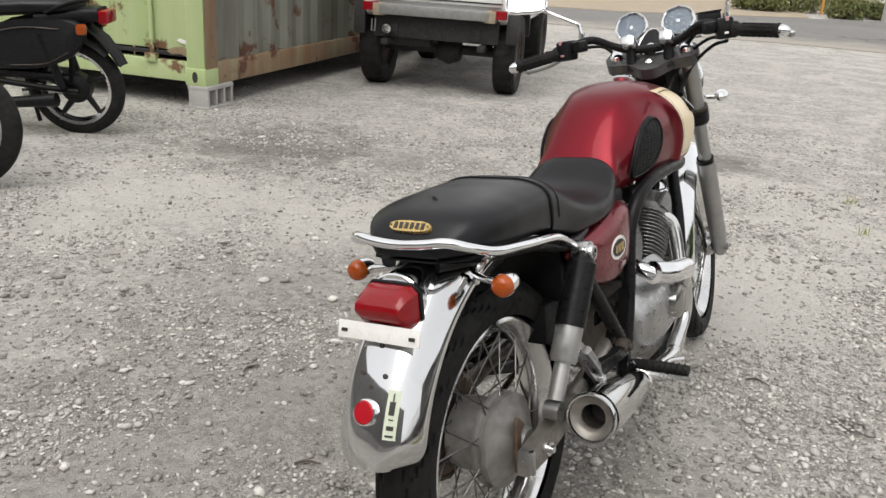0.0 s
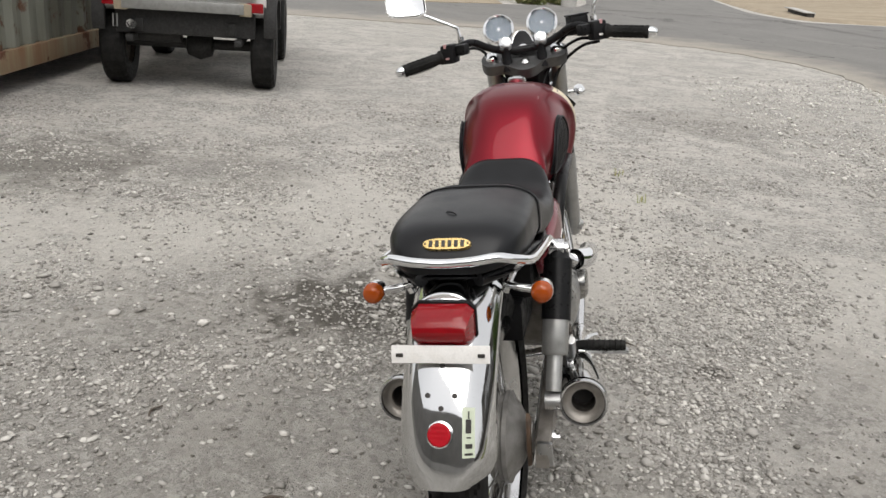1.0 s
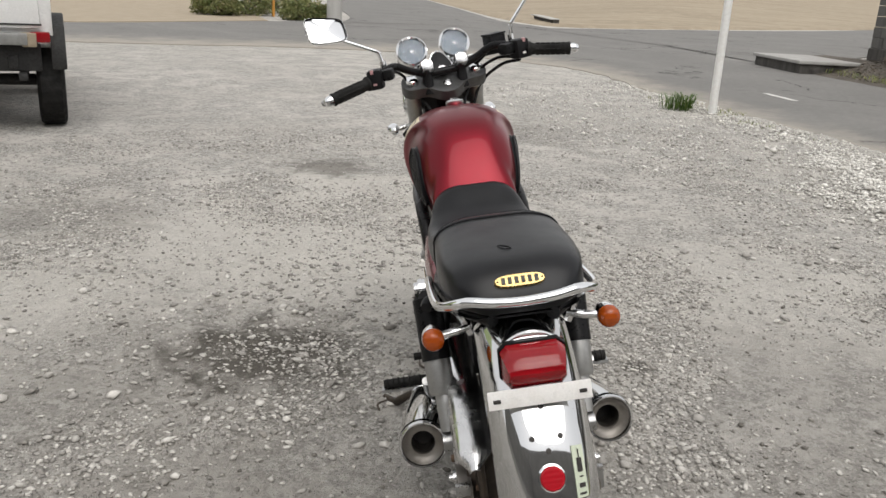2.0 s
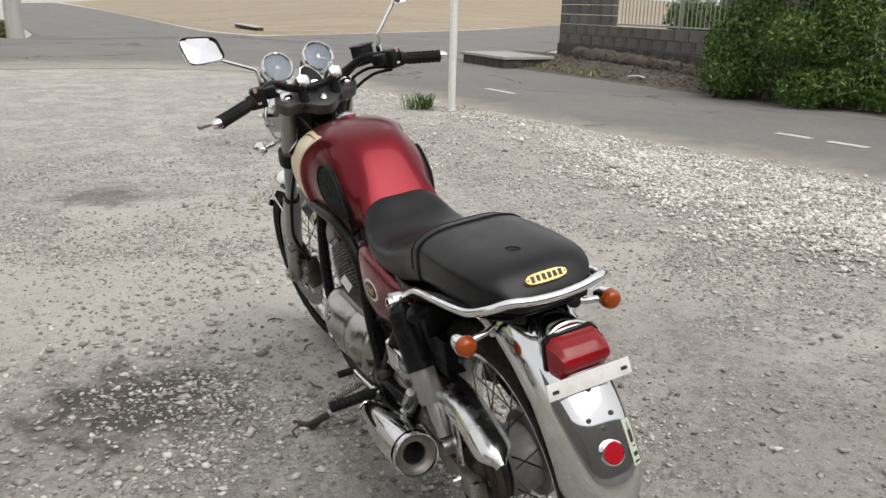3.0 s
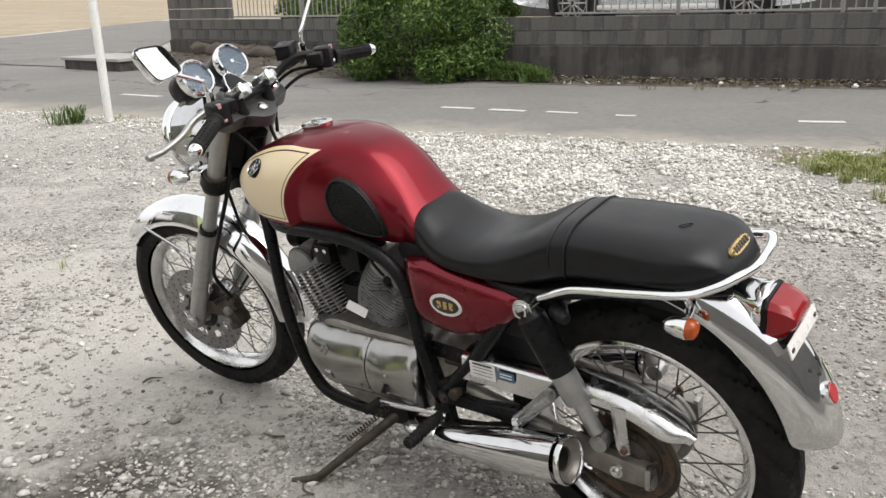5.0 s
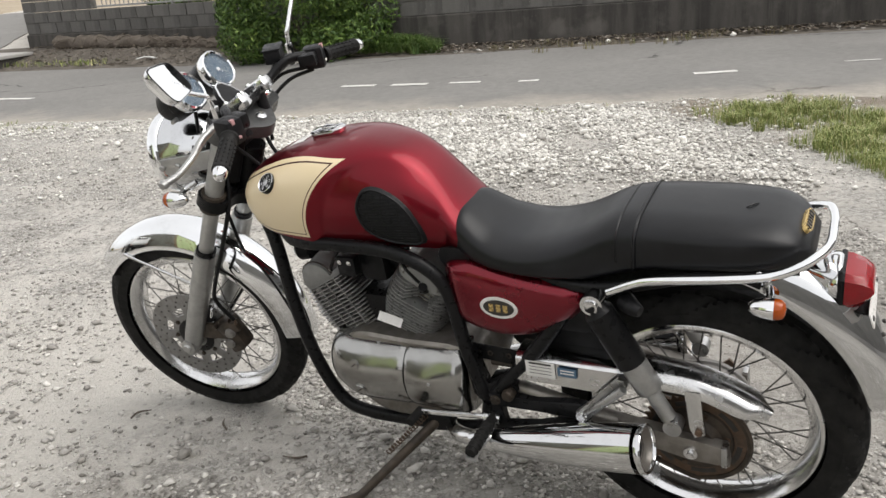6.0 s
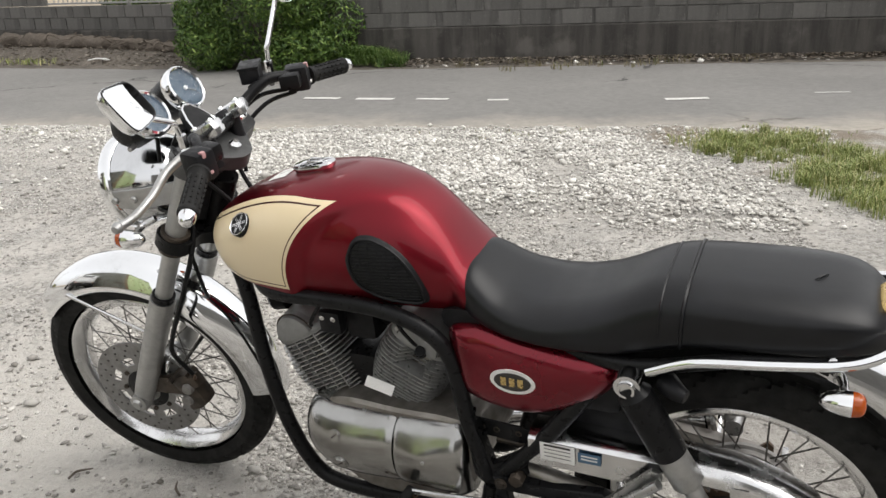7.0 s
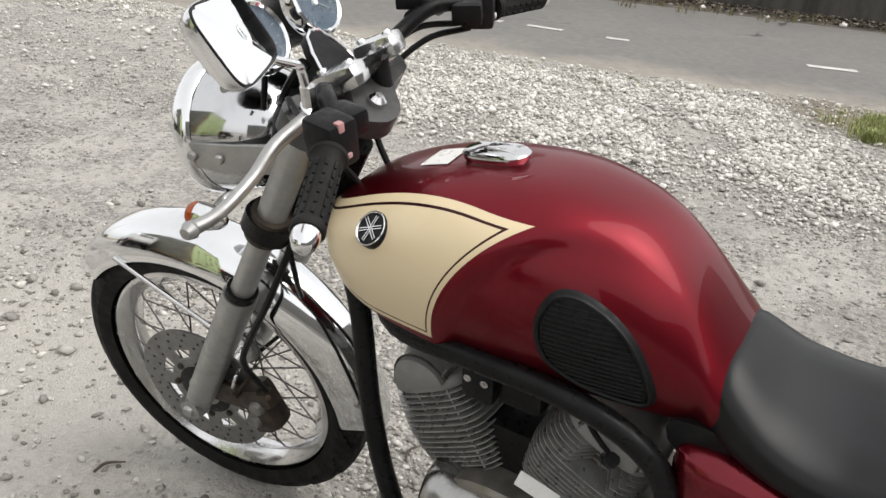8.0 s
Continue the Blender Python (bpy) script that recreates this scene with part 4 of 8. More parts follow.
# round badge on each cream panel, its emblem a plain star of bars
for flip in (-1, 1):
    c = Vector((flip * tank_skin(0.93, 0.838, 0.001), 0.93, 0.838))
    c2 = Vector((flip * tank_skin(0.95, 0.838, 0.001), 0.95, 0.838))
    c3 = Vector((flip * tank_skin(0.93, 0.858, 0.001), 0.93, 0.858))
    n = ((c2 - c).cross(c3 - c)).normalized() * (1 if flip < 0 else -1)
    n = n if n.x * flip > 0 else -n
    m = along(c, c + n)
    disc = on_bike("tank_badge", turned(lathe([(0.0, 0.003), (0.021, 0.003), (0.022, 0.0045), (0.0235, 0.0045), (0.024, 0.002), (0.024, -0.008), (0.0, -0.008)], 32), m), M_BLACK, "round black badge with a silver emblem", tank_ob)
    on_bike("ring", turned(lathe([(0.021, 0.004), (0.0222, 0.0055), (0.0235, 0.0045), (0.0225, 0.003)], 32, True), m), M_CHROME_OLD, "", disc)
    for k in range(6):
        on_bike("emblem_bar", turned(box(0.0042, 0, 0.0017 if k % 2 else -0.0017, 0.0014, 0.036, 0.0016, 0.0004), m @ Matrix.Rotation(radians(60 * (k // 2) + 30), 4, "X")), M_CHROME_OLD, "", disc)

cap_z = smoothed(TANK_TOP, 0.84)
cap = on_bike("fuel_cap", turned(loft([[Vector((r * math.cos(a) * 0.72 * (1 + 0.16 * math.cos(2 * a + math.pi)), r * 1.15 * math.sin(a), h)) for a in (2 * math.pi * i / 40 for i in range(40))] for r, h in
              ((0.034, -0.01), (0.04, -0.002), (0.041, 0.004), (0.037, 0.008), (0.022, 0.0095), (0.001, 0.01))]), Matrix.Translation((0, 0.826, cap_z + 0.007)) @ Matrix.Rotation(radians(-9), 4, "X")), M_DULL, "chrome fuel cap")
on_bike("lock_cover", box(0, 0.818, cap_z + 0.018, 0.022, 0.036, 0.005, 0.002), M_CHROME_OLD, "", cap)

# pale patch on the crown of the tank, ahead of the cap
pale_patch = [[Vector((x, y, smoothed(TANK_TOP, y) - 0.9 * x * x + 0.0012)) for x in (-0.028, -0.014, 0.0, 0.014, 0.028)] for y in (0.882, 0.895, 0.91, 0.925)]
bm = bmesh.new()
vs = [[bm.verts.new(p) for p in row] for row in pale_patch]
for r, q in zip(vs, vs[1:]):
    for k in range(4):
        bm.faces.new((r[k], r[k + 1], q[k + 1], q[k]))
on_bike("pale_patch", bm, M_WHITE, "small pale patch", tank_ob)

SEAT_TOP = [(0.512, 0.758), (0.49, 0.772), (0.46, 0.752), (0.423, 0.726), (0.385, 0.715), (0.348, 0.712), (0.30, 0.719), (0.251, 0.735), (0.21, 0.755), (0.181, 0.772), (0.15, 0.785), (0.12, 0.791), (0.06, 0.793), (0.0, 0.793), (-0.06, 0.792), (-0.11, 0.79), (-0.145, 0.786), (-0.168, 0.777), (-0.184, 0.764), (-0.197, 0.746), (-0.205, 0.726)]
SEAT_LOW = [(0.512, 0.69), (0.45, 0.662), (0.38, 0.656), (0.30, 0.648), (0.21, 0.648), (0.14, 0.668), (0.08, 0.688), (-0.05, 0.70), (-0.12, 0.705), (-0.17, 0.71), (-0.205, 0.715)]
SEAT_WIDE = [(0.512, 0.075), (0.49, 0.1), (0.45, 0.113), (0.40, 0.126), (0.34, 0.13), (0.26, 0.127), (0.18, 0.122), (0.12, 0.122), (0.05, 0.126), (-0.04, 0.128), (-0.1, 0.124), (-0.145, 0.115), (-0.175, 0.1), (-0.195, 0.08), (-0.205, 0.06)]


def seat_ring(y, grow=0.0):
    top, low, a = smoothed(SEAT_TOP, y, 0.008), smoothed(SEAT_LOW, y, 0.01), smoothed(SEAT_WIDE, y, 0.008)
    ring = []
    n = 36
    power = 0.42 + 0.18 * smooth_step(0.1, 0.2, y)
    for i in range(n):
        t = 2 * math.pi * i / n
        c, s = math.cos(t), math.sin(t)
        x = (a + grow) * math.copysign(abs(c) ** 0.42, c)
        mid = low + (top - low) * 0.35
        z = mid + ((top - mid + grow) * abs(s) ** power if s > 0 else -(mid - low) * abs(s) ** 0.5)
        if s > 0:
            x *= 1 - 0.22 * s ** 2
        ring.append(Vector((x, y, z)))
    return ring


seat = on_bike("seat", loft([seat_ring(0.512 - 0.717 * i / 64) for i in range(65)]), M_SEAT, "black vinyl seat with a raised tail hump", smooth=60)
seam = [v for v in seat_ring(0.1, 0.0005)]
seam = [Vector((v.x, 0.098 + 0.05 * (0.793 - v.z), v.z)) for v in seam if v.z > 0.69]
seam.sort(key=lambda v: math.atan2(v.x, v.z - 0.66))
on_bike("piping", tube(seam, 0.0035, 6, 2), M_SEAT, "", seat)
crease = [Vector((v.x, 0.135 + 0.02 * (0.793 - v.z), v.z)) for v in seat_ring(0.135, -0.0006) if v.z > 0.7]
crease.sort(key=lambda v: math.atan2(v.x, v.z - 0.66))
on_bike("stitch_line", tube(crease, 0.0022, 6, 2), M_SEAT, "", seat)
on_bike("tear", tube([(-0.02, -0.083, 0.7915), (-0.014, -0.09, 0.7935), (-0.004, -0.097, 0.793), (0.002, -0.102, 0.791)], [0.0008, 0.0018, 0.0018, 0.0008], 6, 3), M_SEAT, "small torn flap of vinyl", seat)
on_bike("seat_base", loft([[Vector((v.x * 0.94, v.y, min(v.z, smoothed(SEAT_LOW, v.y) + 0.004) - 0.012)) for v in seat_ring(0.47 - 0.66 * i / 24)] for i in range(25)]), M_PLASTIC, "black plastic seat base")

on_bike("seat_nose_panel", plate(rounded([(0.53, 0.69), (0.44, 0.69), (0.4, 0.66), (0.44, 0.64), (0.52, 0.645)], 3), -0.1, 0.1, 0.01), M_PLASTIC)

# badge on the seat's tail, its lettering a row of plain bars
badge_at = Matrix.Translation((0, -0.187, 0.7625)) @ Matrix.Rotation(radians(-42), 4, "X")
oval = [(0.042 * math.copysign(abs(math.cos(t)) ** 0.6, math.cos(t)), 0.0105 * math.copysign(abs(math.sin(t)) ** 0.8, math.sin(t))) for t in (2 * math.pi * i / 40 for i in range(40))]
seat_badge = on_bike("seat_badge", turned(loft([[Vector((x * k, h, z * k)) for x, z in oval] for k, h in ((1.0, 0.006), (1.0, -0.002), (0.96, -0.004), (0.02, -0.0042))]), badge_at), M_GOLD, "gilt oval badge with dark bars", seat)
for i in range(6):
    on_bike("bar", turned(box(-0.0275 + i * 0.011, -0.005, 0, 0.0062, 0.0016, 0.0115, 0.0003), badge_at), M_INK, "", seat_badge)
for x in (-0.037, 0.037):
    on_bike("rivet", turned(lathe([(0, 0.0015), (0.0014, 0.001), (0.0018, -0.001)], 10), badge_at @ Matrix.Translation((x, -0.0045, 0)) @ Matrix.Rotation(radians(-90), 4, "Z")), M_INK, "", seat_badge)

COVER = rounded([(0.518, 0.655), (0.485, 0.668), (0.44, 0.668), (0.36, 0.657), (0.28, 0.645), (0.222, 0.636), (0.203, 0.62), (0.208, 0.598), (0.245, 0.556), (0.315, 0.515), (0.395, 0.499), (0.47, 0.511), (0.505, 0.535), (0.515, 0.595)], 4)


def side_cover(flip):
    cy, cz = 0.37, 0.59
    rings = [[Vector((flip * 0.098, y, z)) for y, z in COVER]]
    for k in range(11):
        f = 1 - k / 10 * 0.97
        bulge = 0.02 * (1 - f * f) ** 0.5 + 0.008 * smooth_step(0, 0.2, k / 10)
        rings.append([Vector((flip * (0.115 + bulge - 0.06 * max(0, (cz + (z - cz) * f) - 0.6) - 0.025 * abs(cy + (y - cy) * f - 0.38)), cy + (y - cy) * f, cz + (z - cz) * f)) for y, z in COVER])
    cover = on_bike("side_cover", loft(rings), M_RED, "dark red side cover with an oval badge", smooth=55)
    x = flip * 0.1425
    for k, (ry, rz, mat, name, d) in enumerate(((0.043, 0.026, M_WHITE, "badge_rim", 0.0), (0.035, 0.0185, M_INK, "side_badge", 0.0018))):
        pts = [(0.388 + ry * math.cos(t), 0.585 + rz * math.sin(t)) for t in (2 * math.pi * i / 36 for i in range(36))]
        on_bike(name, turned(plate(pts, x - flip * 0.012, x + flip * d, 0.0008), Matrix.Rotation(0, 4, "X")), mat, "", cover)
    for i in range(3):
        on_bike("badge_bar", box(x + flip * 0.0024, 0.404 - i * 0.016, 0.585, 0.001, 0.0105, 0.018, 0.0003), M_GOLD, "", cover)
    on_bike("screw", turned(lathe([(0, 0.006), (0.005, 0.005), (0.0065, 0.0), (0.0065, -0.006)], 16), Matrix.Translation((flip * 0.117, 0.49, 0.625)) @ Matrix.Rotation(0 if flip > 0 else math.pi, 4, "Z")), M_CHROME_OLD, "", cover)


side_cover(-1)
side_cover(1)

# --- frame ---
for flip in (-1, 1):
    f = flip
    on_bike("frame_tube", tube([(f * 0.03, 1.07, 0.74), (f * 0.06, 1.018, 0.645), (f * 0.09, 0.985, 0.48), (f * 0.1, 0.952, 0.33), (f * 0.1, 0.905, 0.218), (f * 0.1, 0.83, 0.182), (f * 0.1, 0.66, 0.186), (f * 0.105, 0.5, 0.212), (f * 0.12, 0.455, 0.31)], 0.0165, 12), M_BLACK, "black steel frame tube")
    on_bike("frame_tube", tube([(f * 0.05, 0.99, 0.715), (f * 0.115, 0.91, 0.688), (f * 0.128, 0.78, 0.692), (f * 0.128, 0.65, 0.688), (f * 0.125, 0.56, 0.655), (f * 0.12, 0.515, 0.59), (f * 0.122, 0.495, 0.46), (f * 0.125, 0.462, 0.33)], 0.0165, 12), M_BLACK, "black steel frame tube")
    on_bike("frame_tube", tube([(f * 0.125, 0.43, 0.345), (f * 0.124, 0.35, 0.44), (f * 0.112, 0.27, 0.55), (f * 0.1, 0.23, 0.62)], 0.0165, 10), M_BLACK, "black steel frame tube")
    on_bike("frame_tube", tube([(f * 0.085, 0.52, 0.65), (f * 0.092, 0.35, 0.645), (f * 0.118, 0.18, 0.645), (f * 0.12, 0.02, 0.685), (f * 0.095, -0.12, 0.70), (f * 0.05, -0.19, 0.70)], 0.013, 10), M_BLACK, "black steel frame tube")
    gusset = plate([(0.50, 0.43), (0.478, 0.46), (0.45, 0.36), (0.40, 0.395), (0.375, 0.36), (0.40, 0.31), (0.45, 0.29), (0.49, 0.33)], f * 0.105, f * 0.13, 0.004)
    on_bike("pivot_plate", gusset, M_BLACK)
    on_bike("pivot_nut", turned(lathe([(0, 0.012), (0.013, 0.012), (0.015, 0.008), (0.015, -0.01)], 8), Matrix.Translation((f * 0.14, 0.395, 0.354)) @ Matrix.Rotation(0 if f > 0 else math.pi, 4, "Z")), M_GRIME)
on_bike("steering_head", tube([STEM + FORK_UP * 0.47, STEM + FORK_UP * 0.64], 0.03, 20, straight=True), M_BLACK)
on_bike("backbone", tube([(0, 1.06, 0.79), (0, 0.8, 0.74), (0, 0.5, 0.68)], 0.024, 12), M_BLACK)

# --- engine ---
engine = on_bike("engine", loft([[Vector((x, y * s + 0.68 * (1 - s), z * s + 0.34 * (1 - s))) for y, z in rounded([(0.86, 0.39), (0.80, 0.44), (0.66, 0.44), (0.52, 0.44), (0.475, 0.39), (0.50, 0.28), (0.6, 0.215), (0.76, 0.2), (0.85, 0.27)], 4)]
                  for x, s in ((-0.112, 0.9), (-0.105, 0.97), (0.105, 0.97), (0.112, 0.9))]), M_ARM, "air-cooled vee engine in grey aluminium")


def case_half(y):
    """How far the left engine case swells at y: rounded off at its front end, slightly drawn in at its back."""
    nose = min(1.0, max(0.0, (y - 0.765) / 0.118))
    tail = min(1.0, max(0.0, (0.53 - y) / 0.028))
    return (1 - nose ** 2.6) ** (1 / 2.6) * (1 - 0.25 * tail ** 2)


def case_point(y, t, grow=0.0):
    """Outline of the left engine case at y; t runs 0 to 1 from its top round the flank to its foot."""
    k = case_half(y)
    a = math.pi * (0.5 + t)
    c, q = abs(math.cos(a)) ** 0.8, math.copysign(abs(math.sin(a)) ** 1.0, math.sin(a))
    x = -0.07 - (0.088 + grow) * (0.3 + 0.7 * k) * c - 0.008 * smooth_step(0.66, 0.76, y) * c
    x -= 0.01 * math.exp(-((y - 0.6) / 0.05) ** 2) * math.exp(-((q - 0.25) / 0.35) ** 2)
    lift = 0.012 * smooth_step(0.8, 0.86, y)
    return Vector((x, y, 0.336 + lift + 0.01 * smooth_step(0.7, 0.52, y) * (q > 0) * q + (0.093 + grow) * (0.42 + 0.58 * k) * q))


def engine_case(y0, y1, lip):
    """One cover of the barrel-shaped left engine case, its seam edge rounded."""
    rings, n = [], 22
    for i in range(n + 1):
        e = i / n
        y = y0 + (y1 - y0) * e
        edge = 0.0035 * (1 - math.sqrt(max(0.0, 1 - max(0.0, 1 - abs(y - lip) / 0.002) ** 2)))
        rings.append([case_point(y, k / 26, -edge) for k in range(27)] + [Vector((-0.06, y, 0.26)), Vector((-0.06, y, 0.44))])
    return loft(rings)


cover_l = on_bike("engine_cover", engine_case(0.8825, 0.6605, 0.6605), M_POLISHED, "polished alternator cover", engine, 60)
on_bike("engine_cover", engine_case(0.6585, 0.505, 0.6585), M_POLISHED, "polished sprocket cover", engine, 60)


def on_case(y, t):
    """Turn and place of something set flush on the case, its x axis pointing out of it."""
    p = case_point(y, t)
    n = (case_point(y + 0.004, t) - case_point(y - 0.004, t)).cross(case_point(y, t + 0.01) - case_point(y, t - 0.01)).normalized()
    return along(p, p + (n if n.x < 0 else -n))


for y, t, r in ((0.79, 0.36, 0.014), (0.785, 0.6, 0.0185)):
    on_bike("inspection_cap", turned(lathe([(0, 0.003), (r * 0.75, 0.003), (r * 0.8, 0.001), (r, 0.001), (r, -0.012)], 24), on_case(y, t)), M_POLISHED, "", cover_l)
    on_bike("slot", turned(box(0.0034, 0, 0, 0.001, r * 1.1, 0.003, 0.0004, Matrix.Rotation(radians(40), 4, "X")), on_case(y, t)), M_GRIME, "", cover_l)
for y, t in ((0.735, 0.12), (0.6, 0.1), (0.525, 0.14), (0.68, 0.62), (0.74, 0.9), (0.545, 0.86), (0.585, 0.42)):
    on_bike("cover_bolt", turned(lathe([(0, 0.0015), (0.0035, 0.0012), (0.0045, 0.0), (0.0045, -0.006)], 10), on_case(y, t)), M_GRIME if t > 0.5 else M_ALLOY, "", cover_l)


def cover_shape(outline, x0, x1, bulge):
    """A cast cover: rounded flanks and a face curved like a barrel lying along the bike."""
    cy, cz = sum(p[0] for p in outline) / len(outline), sum(p[1] for p in outline) / len(outline)
    f = math.copysign(1, x1)
    rings = [[Vector((x0, y, z)) for y, z in outline]]
    for k in range(19):
        s = 1 - 0.98 * (k / 18) ** 1.7
        rise = (1 - s ** 7) ** 0.5
        ring = []
        for y, z in outline:
            yy, zz = cy + (y - cy) * s, cz + (z - cz) * s
            barrel = f * 0.034 * min(1.3, abs((zz - 0.335) / 0.1)) ** 2
            ring.append(Vector((x0 + (x1 - x0 - barrel) * rise + f * bulge * (1 - s * s), yy, zz)))
        rings.append(ring)
    return loft(rings)


RIGHT = rounded([(0.83, 0.37), (0.80, 0.45), (0.70, 0.47), (0.59, 0.455), (0.535, 0.40), (0.53, 0.31), (0.58, 0.245), (0.68, 0.22), (0.78, 0.24), (0.825, 0.3)], 4)
on_bike("engine_cover", cover_shape(RIGHT, 0.09, 0.15, 0.008), M_ALLOY, "grey clutch cover", engine, 60)
on_bike("engine_cover", turned(lathe([(0, 0.024), (0.03, 0.024), (0.042, 0.018), (0.047, 0.006), (0.05, -0.01)], 32), Matrix.Translation((0.152, 0.735, 0.35))), M_POLISHED, "round polished cap", engine)
on_bike("paper_label", turned(box(0, 0, 0, 0.001, 0.062, 0.022, 0.0003), Matrix.Translation((-0.118, 0.685, 0.497)) @ Matrix.Rotation(radians(14), 4, "X") @ Matrix.Rotation(radians(35), 4, "Y")), M_WHITE, "white label on the crankcase", engine)


def cylinder(base, tilt, name, first, count, label, recess):
    """A finned barrel and head standing on the crankcase, tilted in the bike's plane."""
    m = Matrix.Translation((0, *base)) @ Matrix.Rotation(radians(tilt), 4, "X")
    barrel = on_bike(name, turned(lathe([(0.052, 0.0), (0.052, 0.17), (0.0, 0.17)], 32), m @ Matrix.Rotation(radians(-90), 4, "Y")), M_GRIME, label, engine)
    pitch = 0.0098
    for i in range(count):
        s = first + i * pitch
        grow = 0.93 + 0.1 * math.sin(i / (count - 1) * math.pi) + 0.05 * i / count
        a, b = 0.078 * grow, 0.084 * grow
        ring = []
        for k in range(56):
            t = 2 * math.pi * k / 56
            y, x = a * math.copysign(abs(math.cos(t)) ** 0.5, math.cos(t)), b * math.copysign(abs(math.sin(t)) ** 0.5, math.sin(t))
            # the spark plug's hollow in the outer flank widens towards the head
            wide = 0.036 * smooth_step(0.45, 1.0, i / (count - 1)) * recess
            if wide > 0.004 and abs(y + 0.012) < wide and x < 0:
                x = -0.05 - 0.006 * abs(y + 0.012) / wide
            ring.append((x, y))
        bm = loft([[Vector((x * k, y * k, s + h)) for x, y in ring] for k, h in ((0.985, -0.0014), (1.0, -0.0008), (1.0, 0.0008), (0.985, 0.0014))])
        on_bike("fin", turned(bm, m), M_FIN, "", engine, 50)
    for y in (-0.045, -0.015, 0.015, 0.045):
        if not recess:
            on_bike("fin_web", turned(box(-0.072, y, first + count * pitch / 2, 0.012, 0.004, count * pitch - 0.01), m), M_HEAD, "", engine)
    top = first + count * pitch + 0.002
    head = loft([[Vector((0.078 * kx * math.copysign(abs(math.sin(t)) ** 0.6, math.sin(t)), 0.074 * ky * math.copysign(abs(math.cos(t)) ** 0.6, math.cos(t)), top + h)) for t in (2 * math.pi * k / 40 for k in range(40))]
                 for kx, ky, h in ((1.0, 1.0, -0.008), (1.03, 1.03, 0.0), (1.01, 1.0, 0.01), (0.92, 0.74, 0.02), (0.84, 0.62, 0.038), (0.7, 0.45, 0.052), (0.4, 0.2, 0.057))])
    on_bike("cylinder_head", turned(head, m), M_HEAD, "", engine)
    if recess:
        on_bike("plug_hollow", turned(loft([[Vector((-0.046 - 0.012 * (1 - k), y * k - 0.012, top - 0.075 + z)) for y, z in ((-0.034, 0.08), (0.034, 0.08), (0.022, 0.03), (0.005, 0.0), (-0.005, 0.0), (-0.022, 0.03))] for k in (1.0, 0.6)]), m), M_ARM, "", engine)
        on_bike("plug_cap", turned(tube([(-0.05, -0.012, top - 0.02), (-0.078, -0.012, top - 0.005), (-0.092, -0.012, top + 0.012)], [0.012, 0.013, 0.01], 14, 4), m), M_BLACK, "black spark plug cap", engine)
    for f in (-1, 1):
        # half-round cam cover with a gasket line round its crown
        half = [(0.046 * math.cos(math.pi * k / 20), 0.05 * math.sin(math.pi * k / 20)) for k in range(21)]
        rings = [[Vector((f * xx, y * g, z * g - 0.004)) for y, z in half] for xx, g in ((0.03, 1.0), (0.076, 1.0), (0.082, 0.96), (0.084, 0.86), (0.085, 0.3))]
        on_bike("head_cover", turned(loft(rings), m @ Matrix.Translation((0, 0, top + 0.008))), M_HEAD, "half-round grey cam cover", engine)
        on_bike("gasket", turned(tube([(f * 0.0745, y * 1.02, z * 1.02 - 0.003) for y, z in half], 0.0018, 6, 1, True), m @ Matrix.Translation((0, 0, top + 0.008))), M_GRIME, "", engine)
        for y in (-0.05, 0.05):
            on_bike("cover_bolt", turned(lathe([(0, 0.006), (0.005, 0.005), (0.006, -0.004)], 10), m @ Matrix.Translation((f * 0.07, y, top + 0.014)) @ Matrix.Rotation(0 if f > 0 else math.pi, 4, "Z")), M_ALLOY, "", engine)


cylinder((0.811, 0.394), -29, "front_cylinder", 0.028, 15, "finned forward cylinder", 0.0)
cylinder((0.688, 0.42), 26, "rear_cylinder", 0.024, 15, "finned rear cylinder", 1.0)
on_bike("crankcase_top", box(0, 0.735, 0.47, 0.12, 0.16, 0.1, 0.02), M_BLACK, "", engine)
on_bike("intake_manifold", tube([(0, 0.83, 0.56), (0, 0.76, 0.6), (0, 0.69, 0.6)], 0.03, 14, 4), M_BLACK, "", engine)
on_bike("carburettor", box(0, 0.75, 0.6, 0.11, 0.07, 0.09, 0.014), M_PLASTIC, "dark carburettor between the cylinders", engine)
on_bike("ignition_coil", box(-0.08, 0.795, 0.612, 0.03, 0.05, 0.05, 0.006), M_PLASTIC, "", engine)
for y in (0.752, 0.778):
    on_bike("coil_bolt", turned(lathe([(0, 0.004), (0.006, 0.003), (0.006, -0.004)], 10), Matrix.Translation((-0.096, y + 0.03, 0.625)) @ Matrix.Rotation(math.pi, 4, "Z")), M_CHROME_OLD, "", engine)
on_bike("plug_lead", tube([(-0.05, 0.765, 0.66), (-0.085, 0.81, 0.65), (-0.08, 0.85, 0.6), (-0.07, 0.86, 0.58)], 0.004, 6), M_BLACK, "", engine)
on_bike("plug_lead", tube([(-0.06, 0.66, 0.65), (-0.1, 0.63, 0.635), (-0.098, 0.61, 0.605), (-0.09, 0.605, 0.59)], 0.004, 6), M_BLACK, "", engine)
on_bike("horn", turned(lathe([(0, 0.012), (0.03, 0.01), (0.036, 0.0), (0.03, -0.03), (0, -0.03)], 24), Matrix.Translation((0.0, 0.985, 0.6)) @ Matrix.Rotation(radians(90), 4, "Z")), M_BLACK)
on_bike("air_box", box(0, 0.33, 0.58, 0.18, 0.25, 0.15, 0.02), M_PLASTIC, "black air box behind the side covers")
on_bike("battery_tray", box(0, 0.25, 0.47, 0.14, 0.18, 0.09, 0.012), M_PLASTIC)

